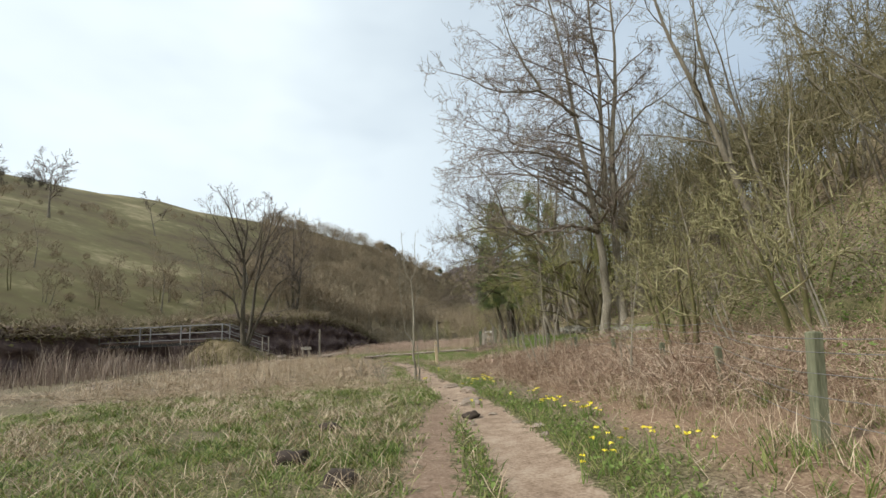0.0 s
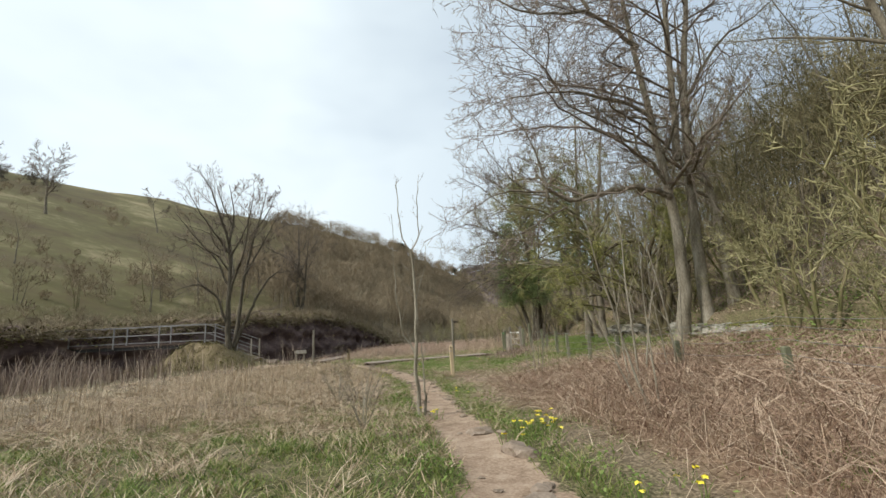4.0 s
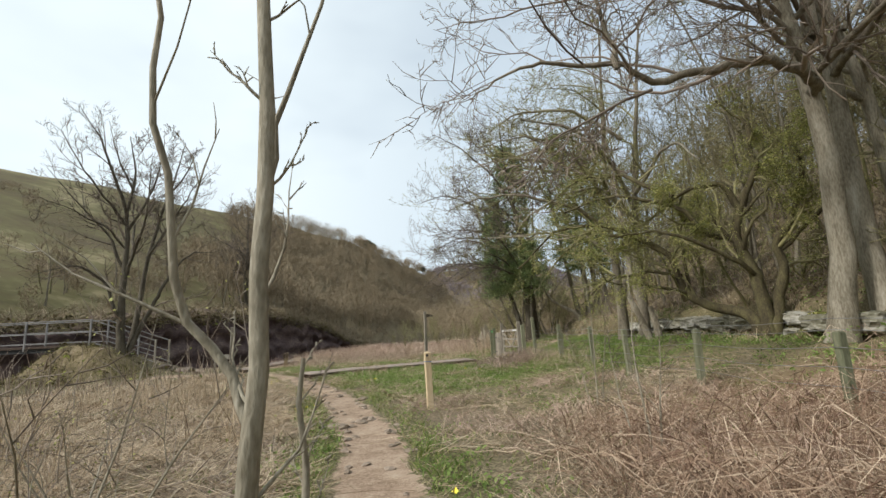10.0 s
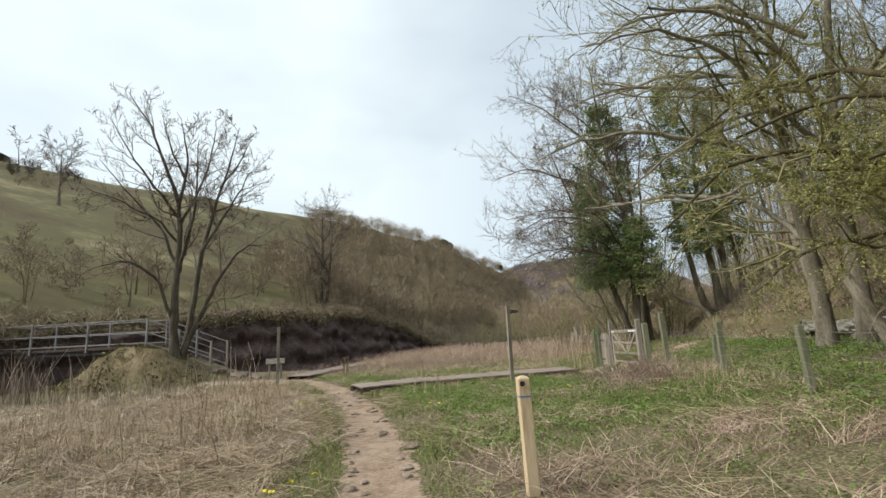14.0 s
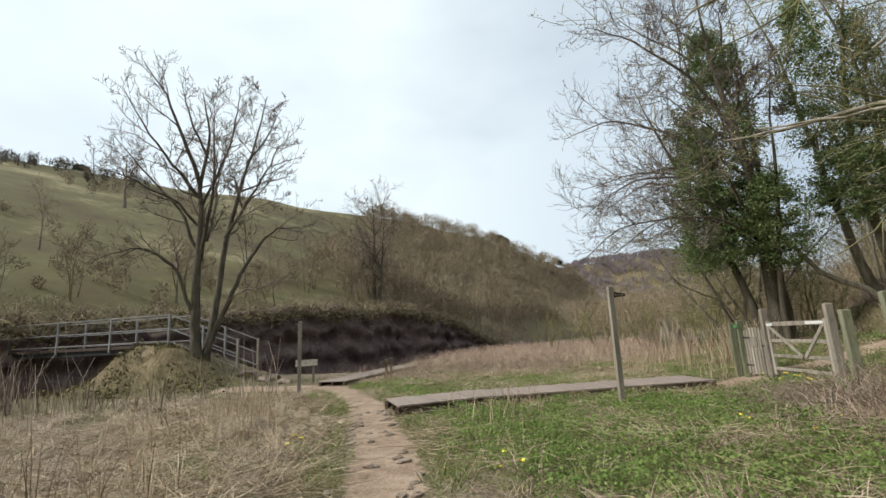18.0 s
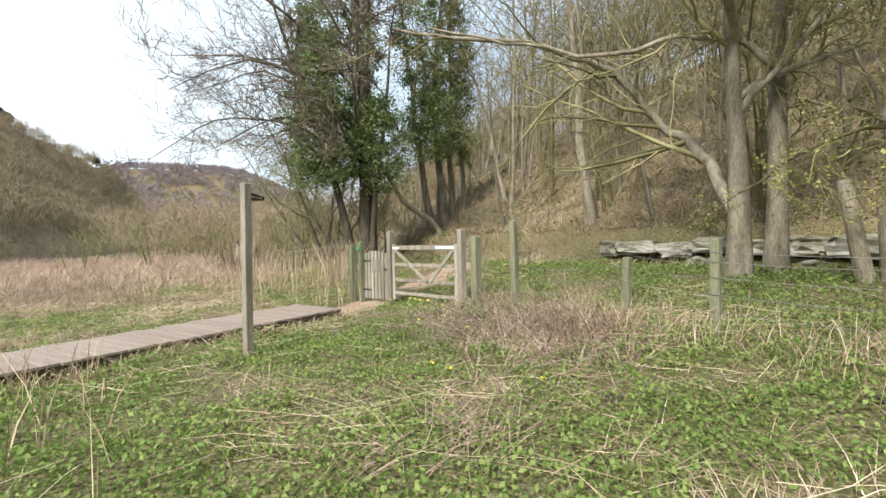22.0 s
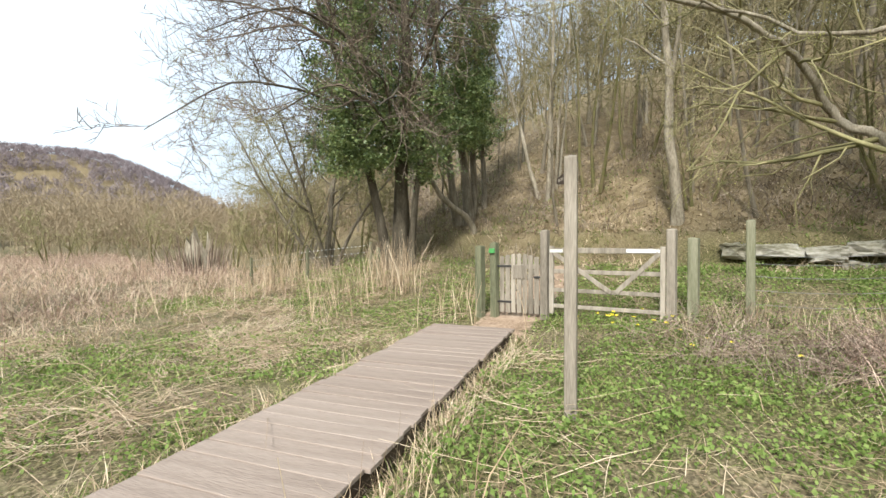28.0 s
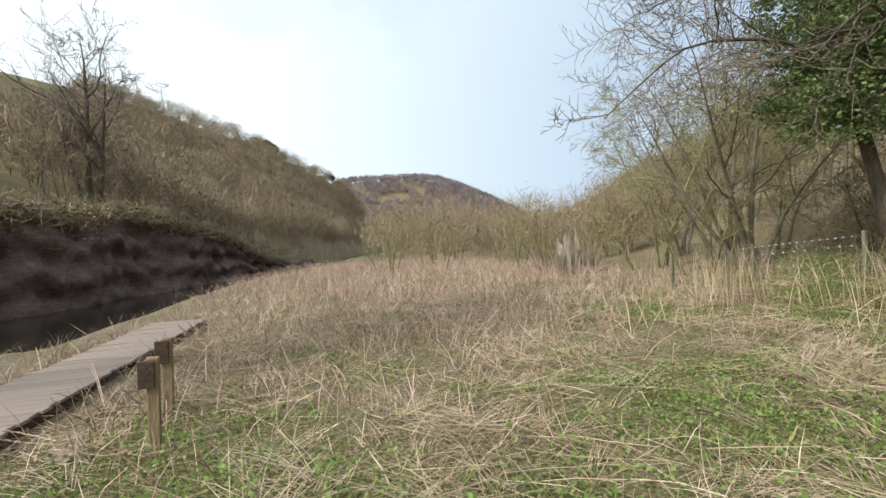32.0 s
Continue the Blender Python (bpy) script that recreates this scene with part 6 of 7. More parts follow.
# ---- undergrowth ----
def scatter(n, x0, x1, y0, y1, keep, seed):
    r = np.random.default_rng(seed)
    x, y = r.uniform(x0, x1, n), r.uniform(y0, y1, n)
    m = r.uniform(0, 1, n) < keep(x, y)
    return x[m], y[m], r


def off_track(x, y):
    deck = smooth((track_distance(x, y, [(-5.65, 34.3), (-3.9, 35.4), (1.6, 37.4)]) - 0.78) / 0.1) * smooth((track_distance(x, y, [(-10.8, 40.9), (-10.8, 49.7)]) - 0.66) / 0.1)
    for a, b, c in MOLEHILLS:
        deck = deck * smooth((np.hypot(x - a, y - b) - c) / 0.15)
    return (1 - track_wear(x, y)) ** 2 * deck


def dry(x, y):
    return river_edge(y) + 0.3 < x


def thicket(x, y):
    """Dead bramble and willowherb right of the path."""
    inner = np.interp(y, [2, 5.5, 7, 10, 14, 18, 22, 26], [5.2, 4.8, 3.0, 2.3, 1.45, 0.75, 0.5, 1.0])
    return smooth((x - inner) / 0.5) * smooth((22.0 - y) / 4.5 + 0.3 * wob(x, y, 1.6, 4)) * smooth((10 - x) / 2)


gx1, gy1, r1 = scatter(200000, -11, 6.5, 1.5, 20, lambda x, y: off_track(x, y) * np.clip(green_share(x, y) * 0.75 + 0.5 * wob(x, y, 0.22, 77) + 0.05, 0, 1) * (1 - 0.85 * thicket(x, y)) * np.exp(-np.maximum(0, np.hypot(x, y - 9) - 5) / 9), 601)
gx2, gy2, r2 = scatter(190000, -11, 7, 20, 48, lambda x, y: off_track(x, y) * dry(x, y) * np.clip(green_share(x, y) * 0.8 + 0.05, 0, 1) * (1 - 0.7 * thicket(x, y)) * np.exp(-np.maximum(0, np.abs(x + 1.5) - 5) / 6), 603)
gx, gy = np.concatenate([gx1, gx2]), np.concatenate([gy1, gy2])
n_ = len(gx)
lush = np.exp(-((track_distance(gx, gy) - 0.7) / 0.4) ** 2)
tuft = np.clip(0.75 + 0.9 * wob(gx, gy, 0.45, 71) + 0.4 * wob(gx, gy, 1.3, 73), 0.25, 1.9)
stuff("meadow_grass", blades(gx, gy, height(gx, gy) - 0.01, r1.uniform(0.05, 0.15, n_) * (tuft + 0.9 * lush), r1.uniform(0.5, 0.99, n_), r1.uniform(0.007, 0.017, n_), r1), M_GRASS, "short green meadow grass with pale dead blades", "grass")

sx_, sy_, r3 = scatter(210000, -14, 7, 2, 66, lambda x, y: off_track(x, y) * dry(x, y) * np.clip(0.8 - green_share(x, y) + 0.5 * wob(x, y, 0.8, 9), 0.06, 1) * (1 - 0.8 * thicket(x, y)) * np.exp(-np.maximum(0, np.abs(x + 3) - 5) / 5) * np.where(y > 48, 0.4, 1), 605)
n_ = len(sx_)
stuff("dead_straw", blades(sx_, sy_, height(sx_, sy_) + r3.uniform(0, 0.10, n_), r3.uniform(0.1, 0.5, n_), r3.uniform(0.85, 0.999, n_), r3.uniform(0.003, 0.0075, n_), r3), M_STRAW, "flattened pale dead straw and grass litter", "straw")


def straws(x, y, z, length, rad, r):
    """Nearly straight stems lying at small angles."""
    n = len(x)
    a = r.uniform(0, 2 * math.pi, n)
    d = np.stack([np.cos(a), np.sin(a), r.uniform(-0.06, 0.28, n)], 1) * length[:, None]
    b = np.stack([x, y, z], 1)
    bend = r.normal(size=(n, 3)) * (0.035 * length)[:, None]
    p = np.stack([b, b + d * 0.5 + bend, b + d], 1)
    return ribbons(list(zip(p, rad[:, None] * np.array([1, 0.9, 0.5]))))


def arcs(x, y, z, reach, tall, rad, r):
    """Arching stems of four points."""
    n = len(x)
    a = r.uniform(0, 2 * math.pi, n)
    d = np.stack([np.cos(a), np.sin(a), np.zeros(n)], 1) * reach[:, None]
    b = np.stack([x, y, z], 1)
    wv_ = r.normal(size=(n, 3)) * 0.04
    up = np.array([0, 0, 1.0])
    p = np.stack([b, b + d * 0.22 + up * (tall * 0.62)[:, None] + wv_, b + d * 0.6 + up * (tall)[:, None] - wv_, b + d + up * (tall * r.uniform(0.2, 1.1, n))[:, None]], 1)
    rr = rad[:, None] * np.array([1, 0.9, 0.7, 0.3])
    return ribbons(list(zip(p, rr)))


bx_, by_, r4 = scatter(72000, 0.4, 9.5, 2.5, 27, lambda x, y: thicket(x, y) * off_track(x, y) * np.exp(-np.maximum(0, x - 4.5) / 3), 607)
n_ = len(bx_)
stuff("dead_bramble", arcs(bx_, by_, height(bx_, by_) - 0.02, r4.uniform(0.2, 1.1, n_), r4.uniform(0.08, 0.75, n_) * (0.75 + 0.35 * wob(bx_, by_, 1.8, 61)) * np.interp(by_, [2, 12, 20, 27], [0.9, 1.05, 0.85, 0.5]), r4.uniform(0.0015, 0.0042, n_), r4), M_BRAMBLE, "tangle of red-brown dead bramble and willowherb stems", "undergrowth")
# nettle and herb patches
nx_, ny_, r5 = scatter(300000, -9.5, 7.5, 23, 48, lambda x, y: off_track(x, y) * dry(x, y) * np.clip((green_share(x, y) - 0.42) * 2.2 + 0.6 * wob(x, y, 0.9, 12), 0, 1) * np.where(y < 36, smooth((x - np.interp(y, [b for a, b in TRACK], [a for a, b in TRACK]) - 0.5) / 1.2) * np.interp(y, [24, 29], [0.35, 1.0]), 0.55), 609)
mx_, my_, r6 = scatter(60000, -3, 4.5, 3, 24, lambda x, y: off_track(x, y) * np.exp(-((track_distance(x, y) - 0.85) / 0.45) ** 2) * np.clip(0.45 + 0.6 * wob(x, y, 0.9, 15), 0, 1), 611)
nx_, ny_ = np.concatenate([nx_, mx_]), np.concatenate([ny_, my_])
n_ = len(nx_)
stuff("nettle_patch", leaves(np.stack([nx_, ny_, height(nx_, ny_) + r5.uniform(0.01, 0.13, n_) * np.clip(1.1 + 0.9 * wob(nx_, ny_, 0.4, 14), 0.3, 2.2)], 1), 0.048, r5, 0.35), M_NETTLE, "low fresh green nettles and spring herbs", "nettles")
# straw heaps and loose brown stems among the herbs
hx_, hy_, r7 = scatter(150000, -12, 6, 14, 50, lambda x, y: off_track(x, y) * dry(x, y) * np.clip(np.where((x < -1.5 - 0.12 * (y - 14)) & (y < 37), 0.5, np.where(y > 37, 0.22, 0.05)) + 0.55 * wob(x, y, 1.5, 21) + 0.35 * wob(x, y, 0.6, 23), 0.0, 0.8) * (1 - 0.8 * thicket(x, y)) + 0.9 * np.exp(-((x - 2.5) / 0.8) ** 2 - ((y - 31.2) / 0.8) ** 2), 613)
n_ = len(hx_)
stuff("fallen_stems", straws(hx_, hy_, height(hx_, hy_) + r7.uniform(0.01, 0.12, n_), r7.uniform(0.2, 0.8, n_) * (1 + 0.5 * (r7.uniform(0, 1, n_) > 0.9)), r7.uniform(0.001, 0.0027, n_), r7), M_STRAW, "fallen pale dead stems lying in the herbs", "undergrowth")


# tussocks of bleached straw thrown over by the winter, and green tufts in the lawn
def meadow_left(x, y):
    return smooth((track_distance(x, y) - 0.9) / 0.7) * (x < np.interp(y, [b for a, b in TRACK], [a for a, b in TRACK])) * off_track(x, y) * dry(x, y)


tx_, ty_, r21 = scatter(14000, -17, -1, 9, 38, lambda x, y: meadow_left(x, y) * np.clip(smooth((y - 16.0 - 0.4 * (x + 3)) / 4) + 0.5 * wob(x, y, 1.8, 25), 0.05, 1) * np.clip(0.55 + 0.6 * wob(x, y, 1.1, 27), 0.12, 1) * np.exp(-np.maximum(0, -4 - x) / 9), 641)
stuff("straw_tussock", tufts(tx_, ty_, 16, (0.25, 0.8), (0.93, 0.9995), (0.006, 0.014), r21, 0.5, 0.07), M_STRAW, "tussocks of bleached dead grass bent flat over the meadow", "straw")
tx_, ty_, r27 = scatter(9000, -16, -1, 11, 38, lambda x, y: meadow_left(x, y) * smooth((y - 15.5 - 0.4 * (x + 3)) / 4) * np.clip(0.25 + 0.8 * wob(x, y, 1.3, 43), 0.05, 1) * np.exp(-np.maximum(0, -4 - x) / 9), 659)
stuff("stem_tussock", tufts(tx_, ty_, 12, (0.25, 0.8), (0.9, 0.999), (0.005, 0.012), r27, 0.6, 0.08), M_STALK, "brown dead stems matted through the pale straw", "straw")
tx_, ty_, r28 = scatter(2600, -3, 5, 16, 30, lambda x, y: off_track(x, y) * smooth((x - np.interp(y, [b for a, b in TRACK], [a for a, b in TRACK]) - 0.9) / 0.6) * np.clip(0.25 + 0.8 * wob(x, y, 1.4, 45), 0.03, 1) * smooth((32 - y) / 5), 661)
stuff("stem_tussock", tufts(tx_, ty_, 12, (0.2, 0.7), (0.88, 0.999), (0.004, 0.010), r28, 0.6, 0.08), M_FIELD, "pinkish dead stems matted through the rough grass", "straw")
tx_, ty_, r22 = scatter(5200, -12, 5, 37.5, 56, lambda x, y: off_track(x, y) * dry(x, y) * np.clip(0.2 + 0.75 * wob(x, y, 1.9, 29) + 0.3 * wob(x, y, 0.7, 28), 0, 1), 643)
stuff("straw_tussock", tufts(tx_, ty_, 16, (0.25, 0.8), (0.94, 0.9995), (0.005, 0.011), r22, 0.45, 0.08), M_STRAW, "tussocks of bleached dead grass bent flat over the meadow", "straw")
tx_, ty_, r23 = scatter(13000, -11, 0.4, 1.8, 21, lambda x, y: meadow_left(x, y) * np.clip(0.35 + 0.7 * wob(x, y, 0.9, 37) + 0.25 * wob(x, y, 0.4, 39), 0.02, 1) * smooth((19.5 - y + 0.4 * (x + 3)) / 4), 645)
stuff("grass_tuft", tufts(tx_, ty_, 14, (0.09, 0.22), (0.7, 0.99), (0.009, 0.018), r23, 0.8, 0.05), M_GRASS, "coarse green grass tufts in the trodden lawn", "grass")


# standing dry stalks: river margin, left meadow and the field beyond the boardwalk
def stalks(name, x, y, r, tall, rad, mat, label, lean=0.16):
    n = len(x)
    z = height(x, y) - 0.03
    d = r.normal(size=(n, 2)) * lean
    p = np.stack([np.stack([x, y, z], 1), np.stack([x + d[:, 0] * tall * 0.5, y + d[:, 1] * tall * 0.5, z + tall * 0.55], 1), np.stack([x + d[:, 0] * tall * 1.3, y + d[:, 1] * tall * 1.3, z + tall], 1)], 1)
    return stuff(name, ribbons(list(zip(p, rad[:, None] * np.array([1, 0.8, 0.35])))), mat, label, "dry stalks")


ax_, ay_, r8 = scatter(52000, -36, -8, 14, 44, lambda x, y: np.maximum(np.exp(-((x - river_edge(y) - 3.0) / 3.2) ** 2) * (x > river_edge(y) - 1.5) * smooth((36.0 - y) / 1.5), 0.28 * np.exp(-(track_distance(x, y, [(-34, 42), (-23, 36), (-16, 35.2), (-12.3, 38.0)]) / 1.3) ** 2)) * (track_distance(x, y) > 1.5) * np.clip(0.6 + 0.5 * wob(x, y, 2.0, 19), 0.1, 1), 615)
stalks("river_stalks", ax_, ay_, r8, r8.uniform(0.4, 2.0, len(ax_)) * np.clip(0.8 + 0.5 * wob(ax_, ay_, 2.5, 13), 0.3, 1.3), r8.uniform(0.006, 0.014, len(ax_)), M_STALK, "tall dry willowherb stalks along the river margin", 0.15)
ax_, ay_, r9 = scatter(9000, -13, -2.2, 15, 36, lambda x, y: off_track(x, y) * dry(x, y) * np.clip(0.35 + 0.7 * wob(x, y, 2.2, 31), 0, 1) * smooth((track_distance(x, y) - 1.2) / 0.8), 617)
stalks("meadow_stalks", ax_, ay_, r9, r9.uniform(0.2, 0.9, len(ax_)), r9.uniform(0.0025, 0.0055, len(ax_)), M_STRAW, "loose standing straw stalks in the meadow")
ax_, ay_, r10 = scatter(54000, -12, 6, 37, 82, lambda x, y: dry(x, y) * off_track(x, y) * smooth((y - 38.3 - 0.35 * (x + 8)) / 4) * np.clip(0.45 + 0.55 * wob(x, y, 3, 33) + 0.4 * wob(x, y, 0.8, 35), 0.03, 1) * smooth((3.2 + 0.5 * (y - 45) * (y > 45) - x) / 2), 619)
stalks("field_stalks", ax_, ay_, r10, r10.uniform(0.15, 0.8, len(ax_)) * np.interp(ay_, [38, 46, 60, 82], [0.55, 0.75, 1.0, 1.2]), r10.uniform(0.003, 0.006, len(ax_)), M_FIELD, "pinkish dead stalks standing across the meadow", 0.42)
ax_, ay_, r11 = scatter(12000, -12, 6, 42, 82, lambda x, y: dry(x, y) * off_track(x, y) * np.clip(0.3 + 0.8 * wob(x, y, 2.4, 41), 0, 1), 621)
stalks("field_straw", ax_, ay_, r11, r11.uniform(0.2, 0.8, len(ax_)), r11.uniform(0.003, 0.006, len(ax_)), M_STRAW, "pale straw stalks across the meadow", 0.5)
ax_, ay_, r12 = scatter(5000, 0.5, 8, 36.5, 50, lambda x, y: off_track(x, y) * np.exp(-((x - 1.8 - 0.12 * (y - 38)) / 1.6) ** 2) * np.clip(0.3 + wob(x, y, 1.6, 51), 0, 1), 623)
ax_ = np.concatenate([ax_, r12.normal(4.3, 0.35, 130), r12.normal(3.4, 0.25, 60), r12.normal(5.2, 0.4, 60)])
ay_ = np.concatenate([ay_, r12.normal(42.3, 0.35, 130), r12.normal(41.0, 0.25, 60), r12.normal(43.4, 0.4, 60)])
stalks("reed_stalks", ax_, ay_, r12, r12.uniform(0.5, 1.4, len(ax_)), r12.uniform(0.003, 0.006, len(ax_)), M_STRAW, "tall pale reeds by the fence")

# brambles, dead bracken and ferny litter under the slope wood
ux_, uy_, r13 = scatter(52000, 5.5, 24, -2, 58, lambda x, y: np.maximum(smooth((x - wood_foot(y)) / 1.0), 0.3 * smooth((x - 5.8) / 1.0) * smooth((y - 38) / 2) * smooth((50 - y) / 4)) * np.exp(-np.maximum(0, x - wood_foot(y) - 2) / 7) * np.clip(0.55 + 0.7 * wob(x, y, 3.0, 81), 0.05, 1), 625)
n_ = len(ux_)
stuff("slope_undergrowth", arcs(ux_, uy_, height(ux_, uy_) - 0.02, r13.uniform(0.2, 1.2, n_), r13.uniform(0.1, 0.8, n_), r13.uniform(0.003, 0.008, n_), r13), M_TWIG_TAN, "brown and mossy undergrowth beneath the slope wood", "undergrowth")
vx_, vy_, r14 = scatter(90000, 5, 20, 2, 50, lambda x, y: np.clip(-0.1 + 1.1 * wob(x, y, 3.2, 91) + 1.0 * smooth((24 - y) / 6) + 0.5 * np.exp(-((x - 11) / 3) ** 2 - ((y - 29) / 4) ** 2), 0, 1) * np.where(y < 24, 1, 0.6) * smooth((x - 5) / 1.5) * np.exp(-np.maximum(0, x - 12) / 5), 627)
n_ = len(vx_)
stuff("ground_ivy", leaves(np.stack([vx_, vy_, height(vx_, vy_) + r14.uniform(0.01, 0.12, n_) * np.where(vy_ < 22, 1 + 5 * r14.uniform(0, 1, n_) ** 3, 1)], 1), 0.075, r14, 1.0), M_NETTLE, "patches of green wood-floor herbs under the trees", "herbs")
# ragged bramble and thorn hanging over the lip of the rock face
rv = rng.uniform(-35, 100, 9000)
rx0, ry0 = cliff_point(rv, -1.9 + rng.normal(size=9000) * 0.5)
rz0 = np.interp(rv, [-50, 0, 20, 50, 62, 78, 90, 128], [2.9, 3.0, 3.4, 5.5, 5.9, 4.0, 0.6, -2.0]) * (1 - np.abs(rng.normal(size=9000)) * 0.1 * (1 + 0.9 * wob(rv, 0 * rv, 5, 4)))
stuff("lip_bramble", arcs(rx0, ry0, rz0, rng.uniform(0.6, 2.2, 9000), rng.uniform(-0.6, 1.3, 9000), rng.uniform(0.010, 0.022, 9000), rng), M_TWIG_FAR_HAZE, "ragged bare bramble hanging over the rock face", "bramble")
lm_ = rng.uniform(0, 1, 9000) < 0.8
stuff("lip_moss", leaves(np.stack([rx0, ry0, rz0 + rng.uniform(-0.5, 0.5, 9000)], 1)[lm_], 0.3, rng, 0.8), M_MOSS, "mossy turf and ivy trailing over the rock's lip", "moss")

# heap of dead bramble beside the gate
kx_, ky_, r15 = scatter(10500, 1.2, 5, 30.2, 35.2, lambda x, y: np.exp(-((x - 2.75) / 1.0) ** 2 - ((y - 32.9) / 1.7) ** 2) * np.clip(0.75 + 0.5 * wob(x, y, 0.6, 95), 0, 1), 629)
n_ = len(kx_)
stuff("bramble_heap", arcs(kx_, ky_, height(kx_, ky_), r15.uniform(0.15, 0.9, n_), r15.uniform(0.03, 0.5, n_) * np.clip(0.9 + 0.6 * wob(kx_, ky_, 0.9, 94), 0.3, 1.5), r15.uniform(0.0015, 0.0036, n_), r15), M_STALK, "low heap of dead bramble and straw beside the gate", "undergrowth")
hp_ = np.random.default_rng(651)
stuff("straw_heap", join([tufts(hp_.normal(2.7, 0.5, 90), hp_.normal(31.7, 0.5, 90), 16, (0.3, 0.9), (0.7, 0.98), (0.004, 0.009), hp_, 0.7, 0.08), tufts(hp_.normal(0.2, 0.5, 26), hp_.normal(30.6, 0.3, 26), 16, (0.3, 0.8), (0.9, 0.999), (0.004, 0.008), hp_, 0.5, 0.08)]), M_FIELD, "heaps of pinkish dead stems fallen in the herbs", "straw")
# grass and straw leaning in over the boardwalk's edges
ek_ = np.concatenate([hp_.uniform(0, 1, 420), hp_.uniform(0, 1, 260)])
es_ = np.concatenate([np.full(420, -0.16), np.full(260, 1.58)]) + hp_.normal(size=680) * 0.07
ex_, ey_ = -3.75 + 5.65 * ek_ - 0.342 * es_, 34.7 + 2.06 * ek_ + 0.94 * es_
stuff("edge_straw", tufts(ex_[::2], ey_[::2], 10, (0.12, 0.4), (0.6, 0.99), (0.004, 0.010), hp_, 0.9, 0.07), M_STRAW, "dead grass blades lying along the boardwalk", "straw")
stuff("edge_grass", tufts(ex_[::3], ey_[::3], 9, (0.08, 0.26), (0.4, 0.97), (0.005, 0.011), hp_, 0.9, 0.06), M_GRASS, "rough grass growing along the boardwalk", "grass")
# pale dead grass under the fence at the start of the walk
kx_, ky_, r16 = scatter(16000, 2.6, 8, 1.5, 9.5, lambda x, y: smooth((x - 2.9 + 0.1 * (y - 5)) / 0.6) * np.clip(0.5 + 0.6 * wob(x, y, 0.8, 97), 0.05, 1), 631)
n_ = len(kx_)
stuff("dead_grass", blades(kx_, ky_, height(kx_, ky_) - 0.01, r16.uniform(0.15, 0.55, n_), r16.uniform(0.3, 0.95, n_), r16.uniform(0.004, 0.008, n_), r16), M_STRAW, "long pale dead grass under the fence", "grass")

tx_, ty_, r26 = scatter(1500, 2.4, 9, 1.5, 11, lambda x, y: smooth((x - 2.6) / 0.5) * np.clip(0.3 + 0.8 * wob(x, y, 1.3, 57), 0, 1), 657)
stuff("fence_tuft", tufts(tx_, ty_, 14, (0.12, 0.34), (0.4, 0.95), (0.007, 0.014), r26, 0.9, 0.06), M_GRASS, "green grass growing up through dead grass by the fence", "grass")
# dead leaves on the wood floor
lx_, ly_, r17 = scatter(110000, 4.8, 22, 0, 58, lambda x, y: np.maximum(smooth((x - wood_foot(y) + 0.3) / 1.0) * np.exp(-np.maximum(0, x - wood_foot(y) - 4) / 8), 0.5 * smooth((x - 5) / 1.0) * smooth((y - 34) / 2) * smooth((48 - y) / 4)), 633)
n_ = len(lx_)
stuff("leaf_litter", leaves(np.stack([lx_, ly_, height(lx_, ly_) + r17.uniform(0.0, 0.08, n_)], 1), 0.07, r17, 0.9), M_LITTER, "brown dead leaves strewn over the wood floor", "leaf litter")
kx_, ky_, r24 = scatter(9000, -26, -14, 37, 45, lambda x, y: np.exp(-((x + 19.5) / 4.4) ** 4 - ((y - 39.9) / 2.2) ** 2) * np.clip(0.3 + 0.9 * wob(x, y, 1.6, 17), 0, 1), 653)
stuff("mound_herbs", leaves(np.stack([kx_, ky_, height(kx_, ky_) + r24.uniform(0, 0.25, len(kx_))], 1), 0.16, r24, 0.8), M_MOSS, "mossy herbs and ivy over the earth mound", "herbs")
# rough dead grass on the mound by the bridge and over the lawn
kx_, ky_, r18 = scatter(16000, -26, -15, 36.5, 45, lambda x, y: np.exp(-((x + 19.9) / 3.6) ** 4 - ((y - 40.6) / 2.0) ** 2), 635)
n_ = len(kx_)
stuff("mound_grass", blades(kx_, ky_, height(kx_, ky_) - 0.02, r18.uniform(0.15, 0.5, n_), r18.uniform(0.4, 0.97, n_), r18.uniform(0.008, 0.018, n_), r18), M_MOSS, "brown mossy grass matted over the mound", "grass")
kx_, ky_, r19 = scatter(60000, -9, 0.6, 2, 17, lambda x, y: off_track(x, y) * np.clip(0.25 + 0.6 * wob(x, y, 0.7, 99) + 0.4 * wob(x, y, 2.2, 98), 0.03, 1), 637)
n_ = len(kx_)
stuff("lawn_straw", blades(kx_, ky_, height(kx_, ky_) + r19.uniform(0.01, 0.06, n_), r19.uniform(0.1, 0.36, n_), r19.uniform(0.7, 0.998, n_), r19.uniform(0.006, 0.013, n_), r19), M_STRAW, "short bleached dead grass among the green", "straw")
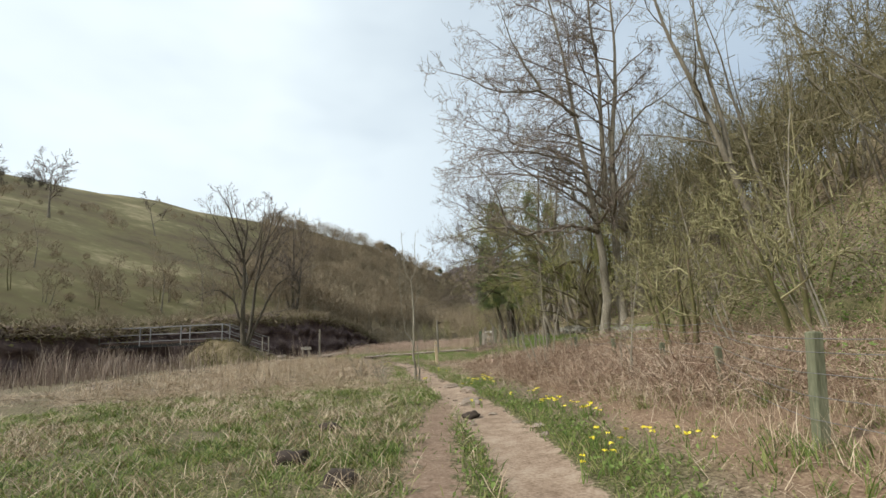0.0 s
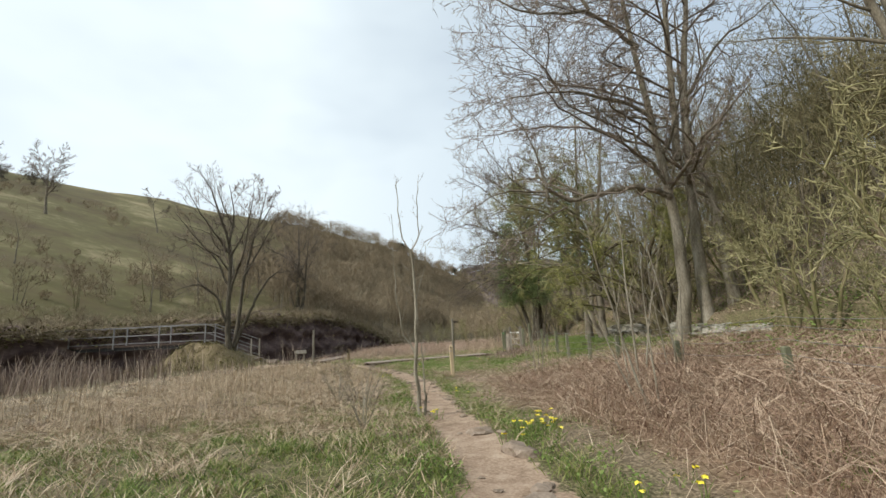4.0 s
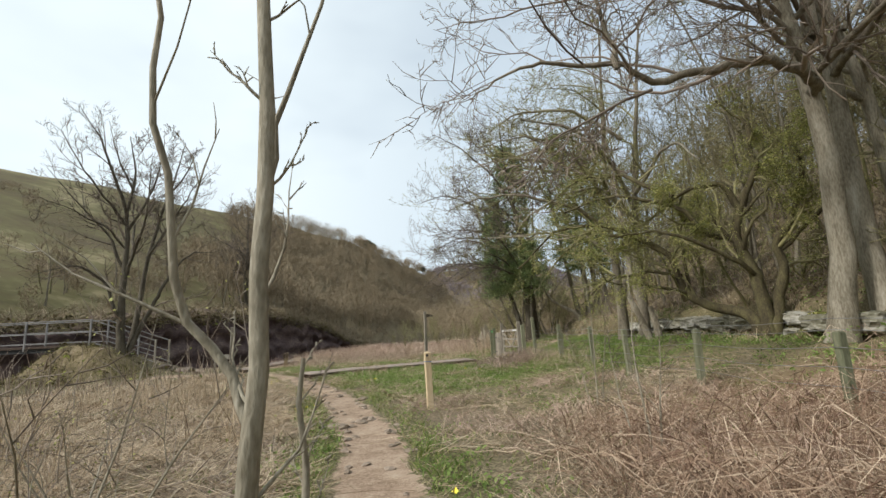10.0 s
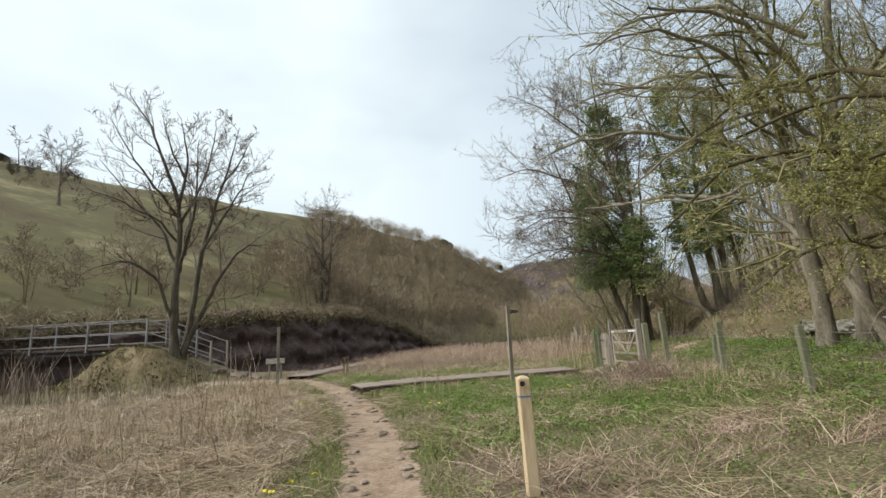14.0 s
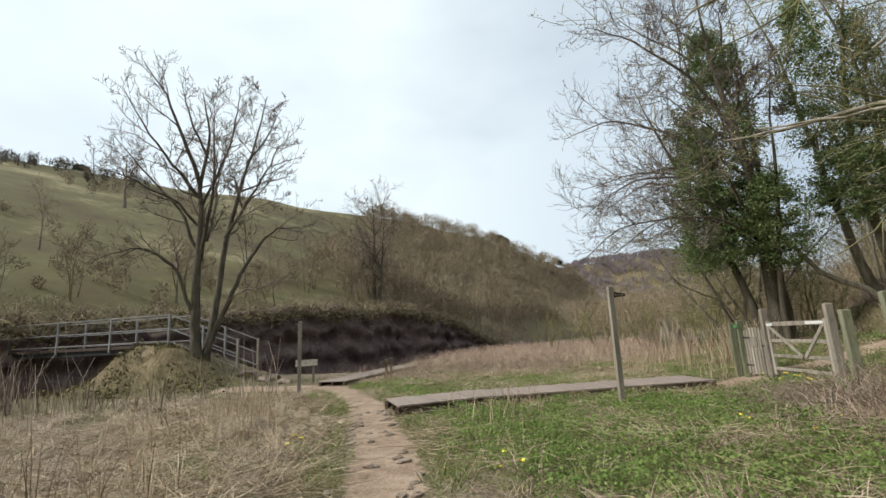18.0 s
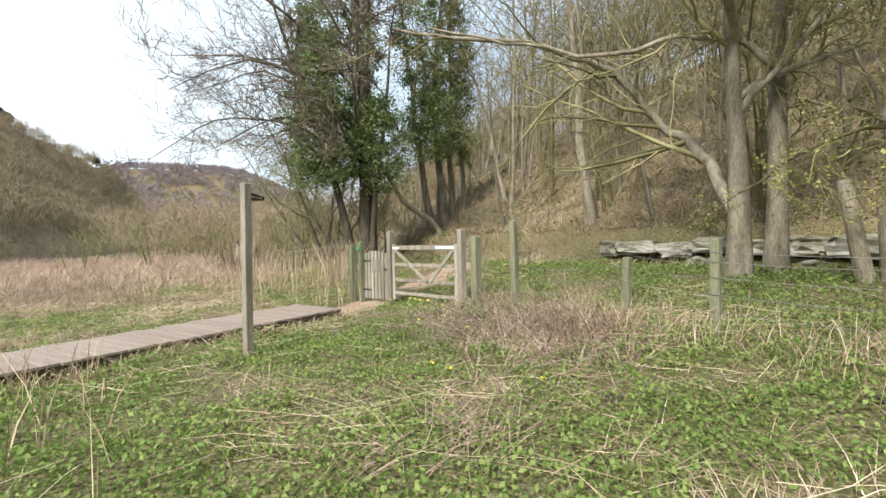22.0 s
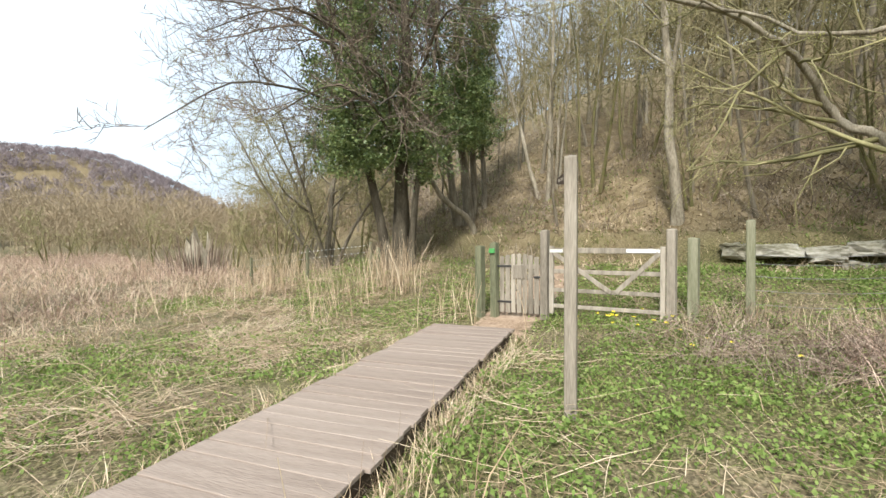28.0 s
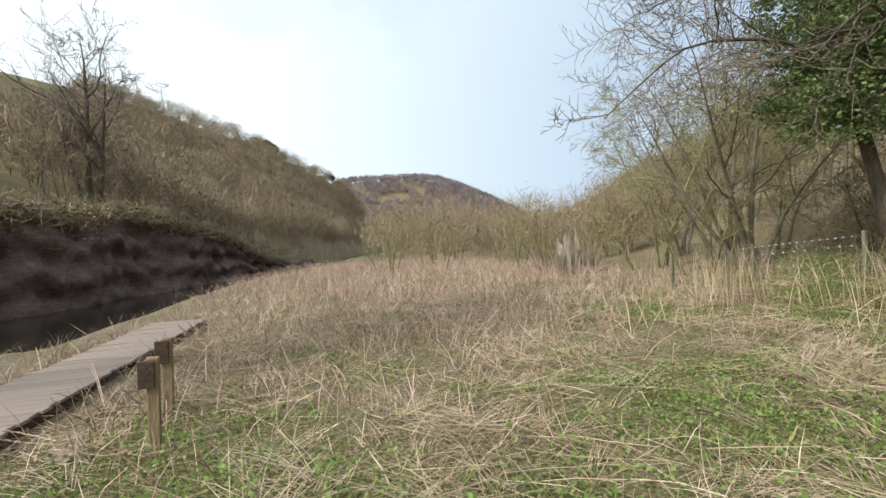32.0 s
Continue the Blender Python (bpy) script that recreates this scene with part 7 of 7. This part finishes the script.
# long dead grass standing along the fence by the gate
kx_, ky_, r20 = scatter(14000, 1.6, 6.0, 28, 35.6, lambda x, y: np.exp(-((x - 3.7 - 0.05 * (33 - y)) / 0.75) ** 2) * np.clip(0.35 + 0.7 * wob(x, y, 0.7, 93), 0, 1), 639)
n_ = len(kx_)
stuff("fence_grass", blades(kx_, ky_, height(kx_, ky_) - 0.02, r20.uniform(0.15, 0.65, n_), r20.uniform(0.2, 0.9, n_), r20.uniform(0.004, 0.009, n_), r20), M_STRAW, "long dead grass standing along the wire fence", "grass")
# pale grass tufts on the foot of the slope behind gate and fence
tx_, ty_, r25 = scatter(6500, 6.0, 17, 24, 50, lambda x, y: smooth((x - wood_foot(y) + 2.6) / 1.5) * np.exp(-np.maximum(0, x - wood_foot(y) - 2.5) / 2.5) * np.clip(0.35 + 0.8 * wob(x, y, 2.2, 67), 0, 1), 655)
stuff("slope_straw", tufts(tx_[::2], ty_[::2], 12, (0.15, 0.5), (0.6, 0.98), (0.007, 0.014), r25, 0.9, 0.09), M_STRAW, "pale dead grass on the foot of the slope", "straw")
stuff("slope_grass", tufts(tx_[1::2], ty_[1::2], 12, (0.1, 0.3), (0.6, 0.98), (0.009, 0.018), r25, 0.9, 0.09), M_GRASS, "olive grass tufts on the foot of the slope", "grass")
# sheet of bleached straw flattened beside the boardwalk
tx_, ty_ = r25.normal(0, 1.5, 190), r25.normal(0, 0.55, 190)
stuff("straw_sheet", tufts(-0.9 + 0.65 * tx_ - 0.76 * ty_, 40.4 + 0.76 * tx_ + 0.65 * ty_, 16, (0.3, 0.8), (0.95, 0.9995), (0.005, 0.011), r25, 0.4, 0.09), M_STRAW, "sheet of bleached straw flattened beside the boardwalk", "straw")
# moss and trailing herbs along the top of the ledge
ky_ = rng.uniform(19.5, 34.5, 7000)
kx_ = 8.55 + np.abs(rng.normal(size=7000)) * 0.35
kz_ = height(np.full(7000, 7.9), ky_) + 0.55 + 0.08 * wob(ky_, kx_, 1.2, 5) - 0.35 * rng.uniform(0, 1, 7000) ** 4
km_ = wob(ky_, 0 * ky_, 1.4, 9) + 0.5 * rng.uniform(-1, 1, 7000) > -0.1
stuff("ledge_moss", leaves(np.stack([kx_, ky_, kz_], 1)[km_], 0.07, rng, 0.9), M_LEAF, "moss and trailing herbs over the limestone ledge", "moss")
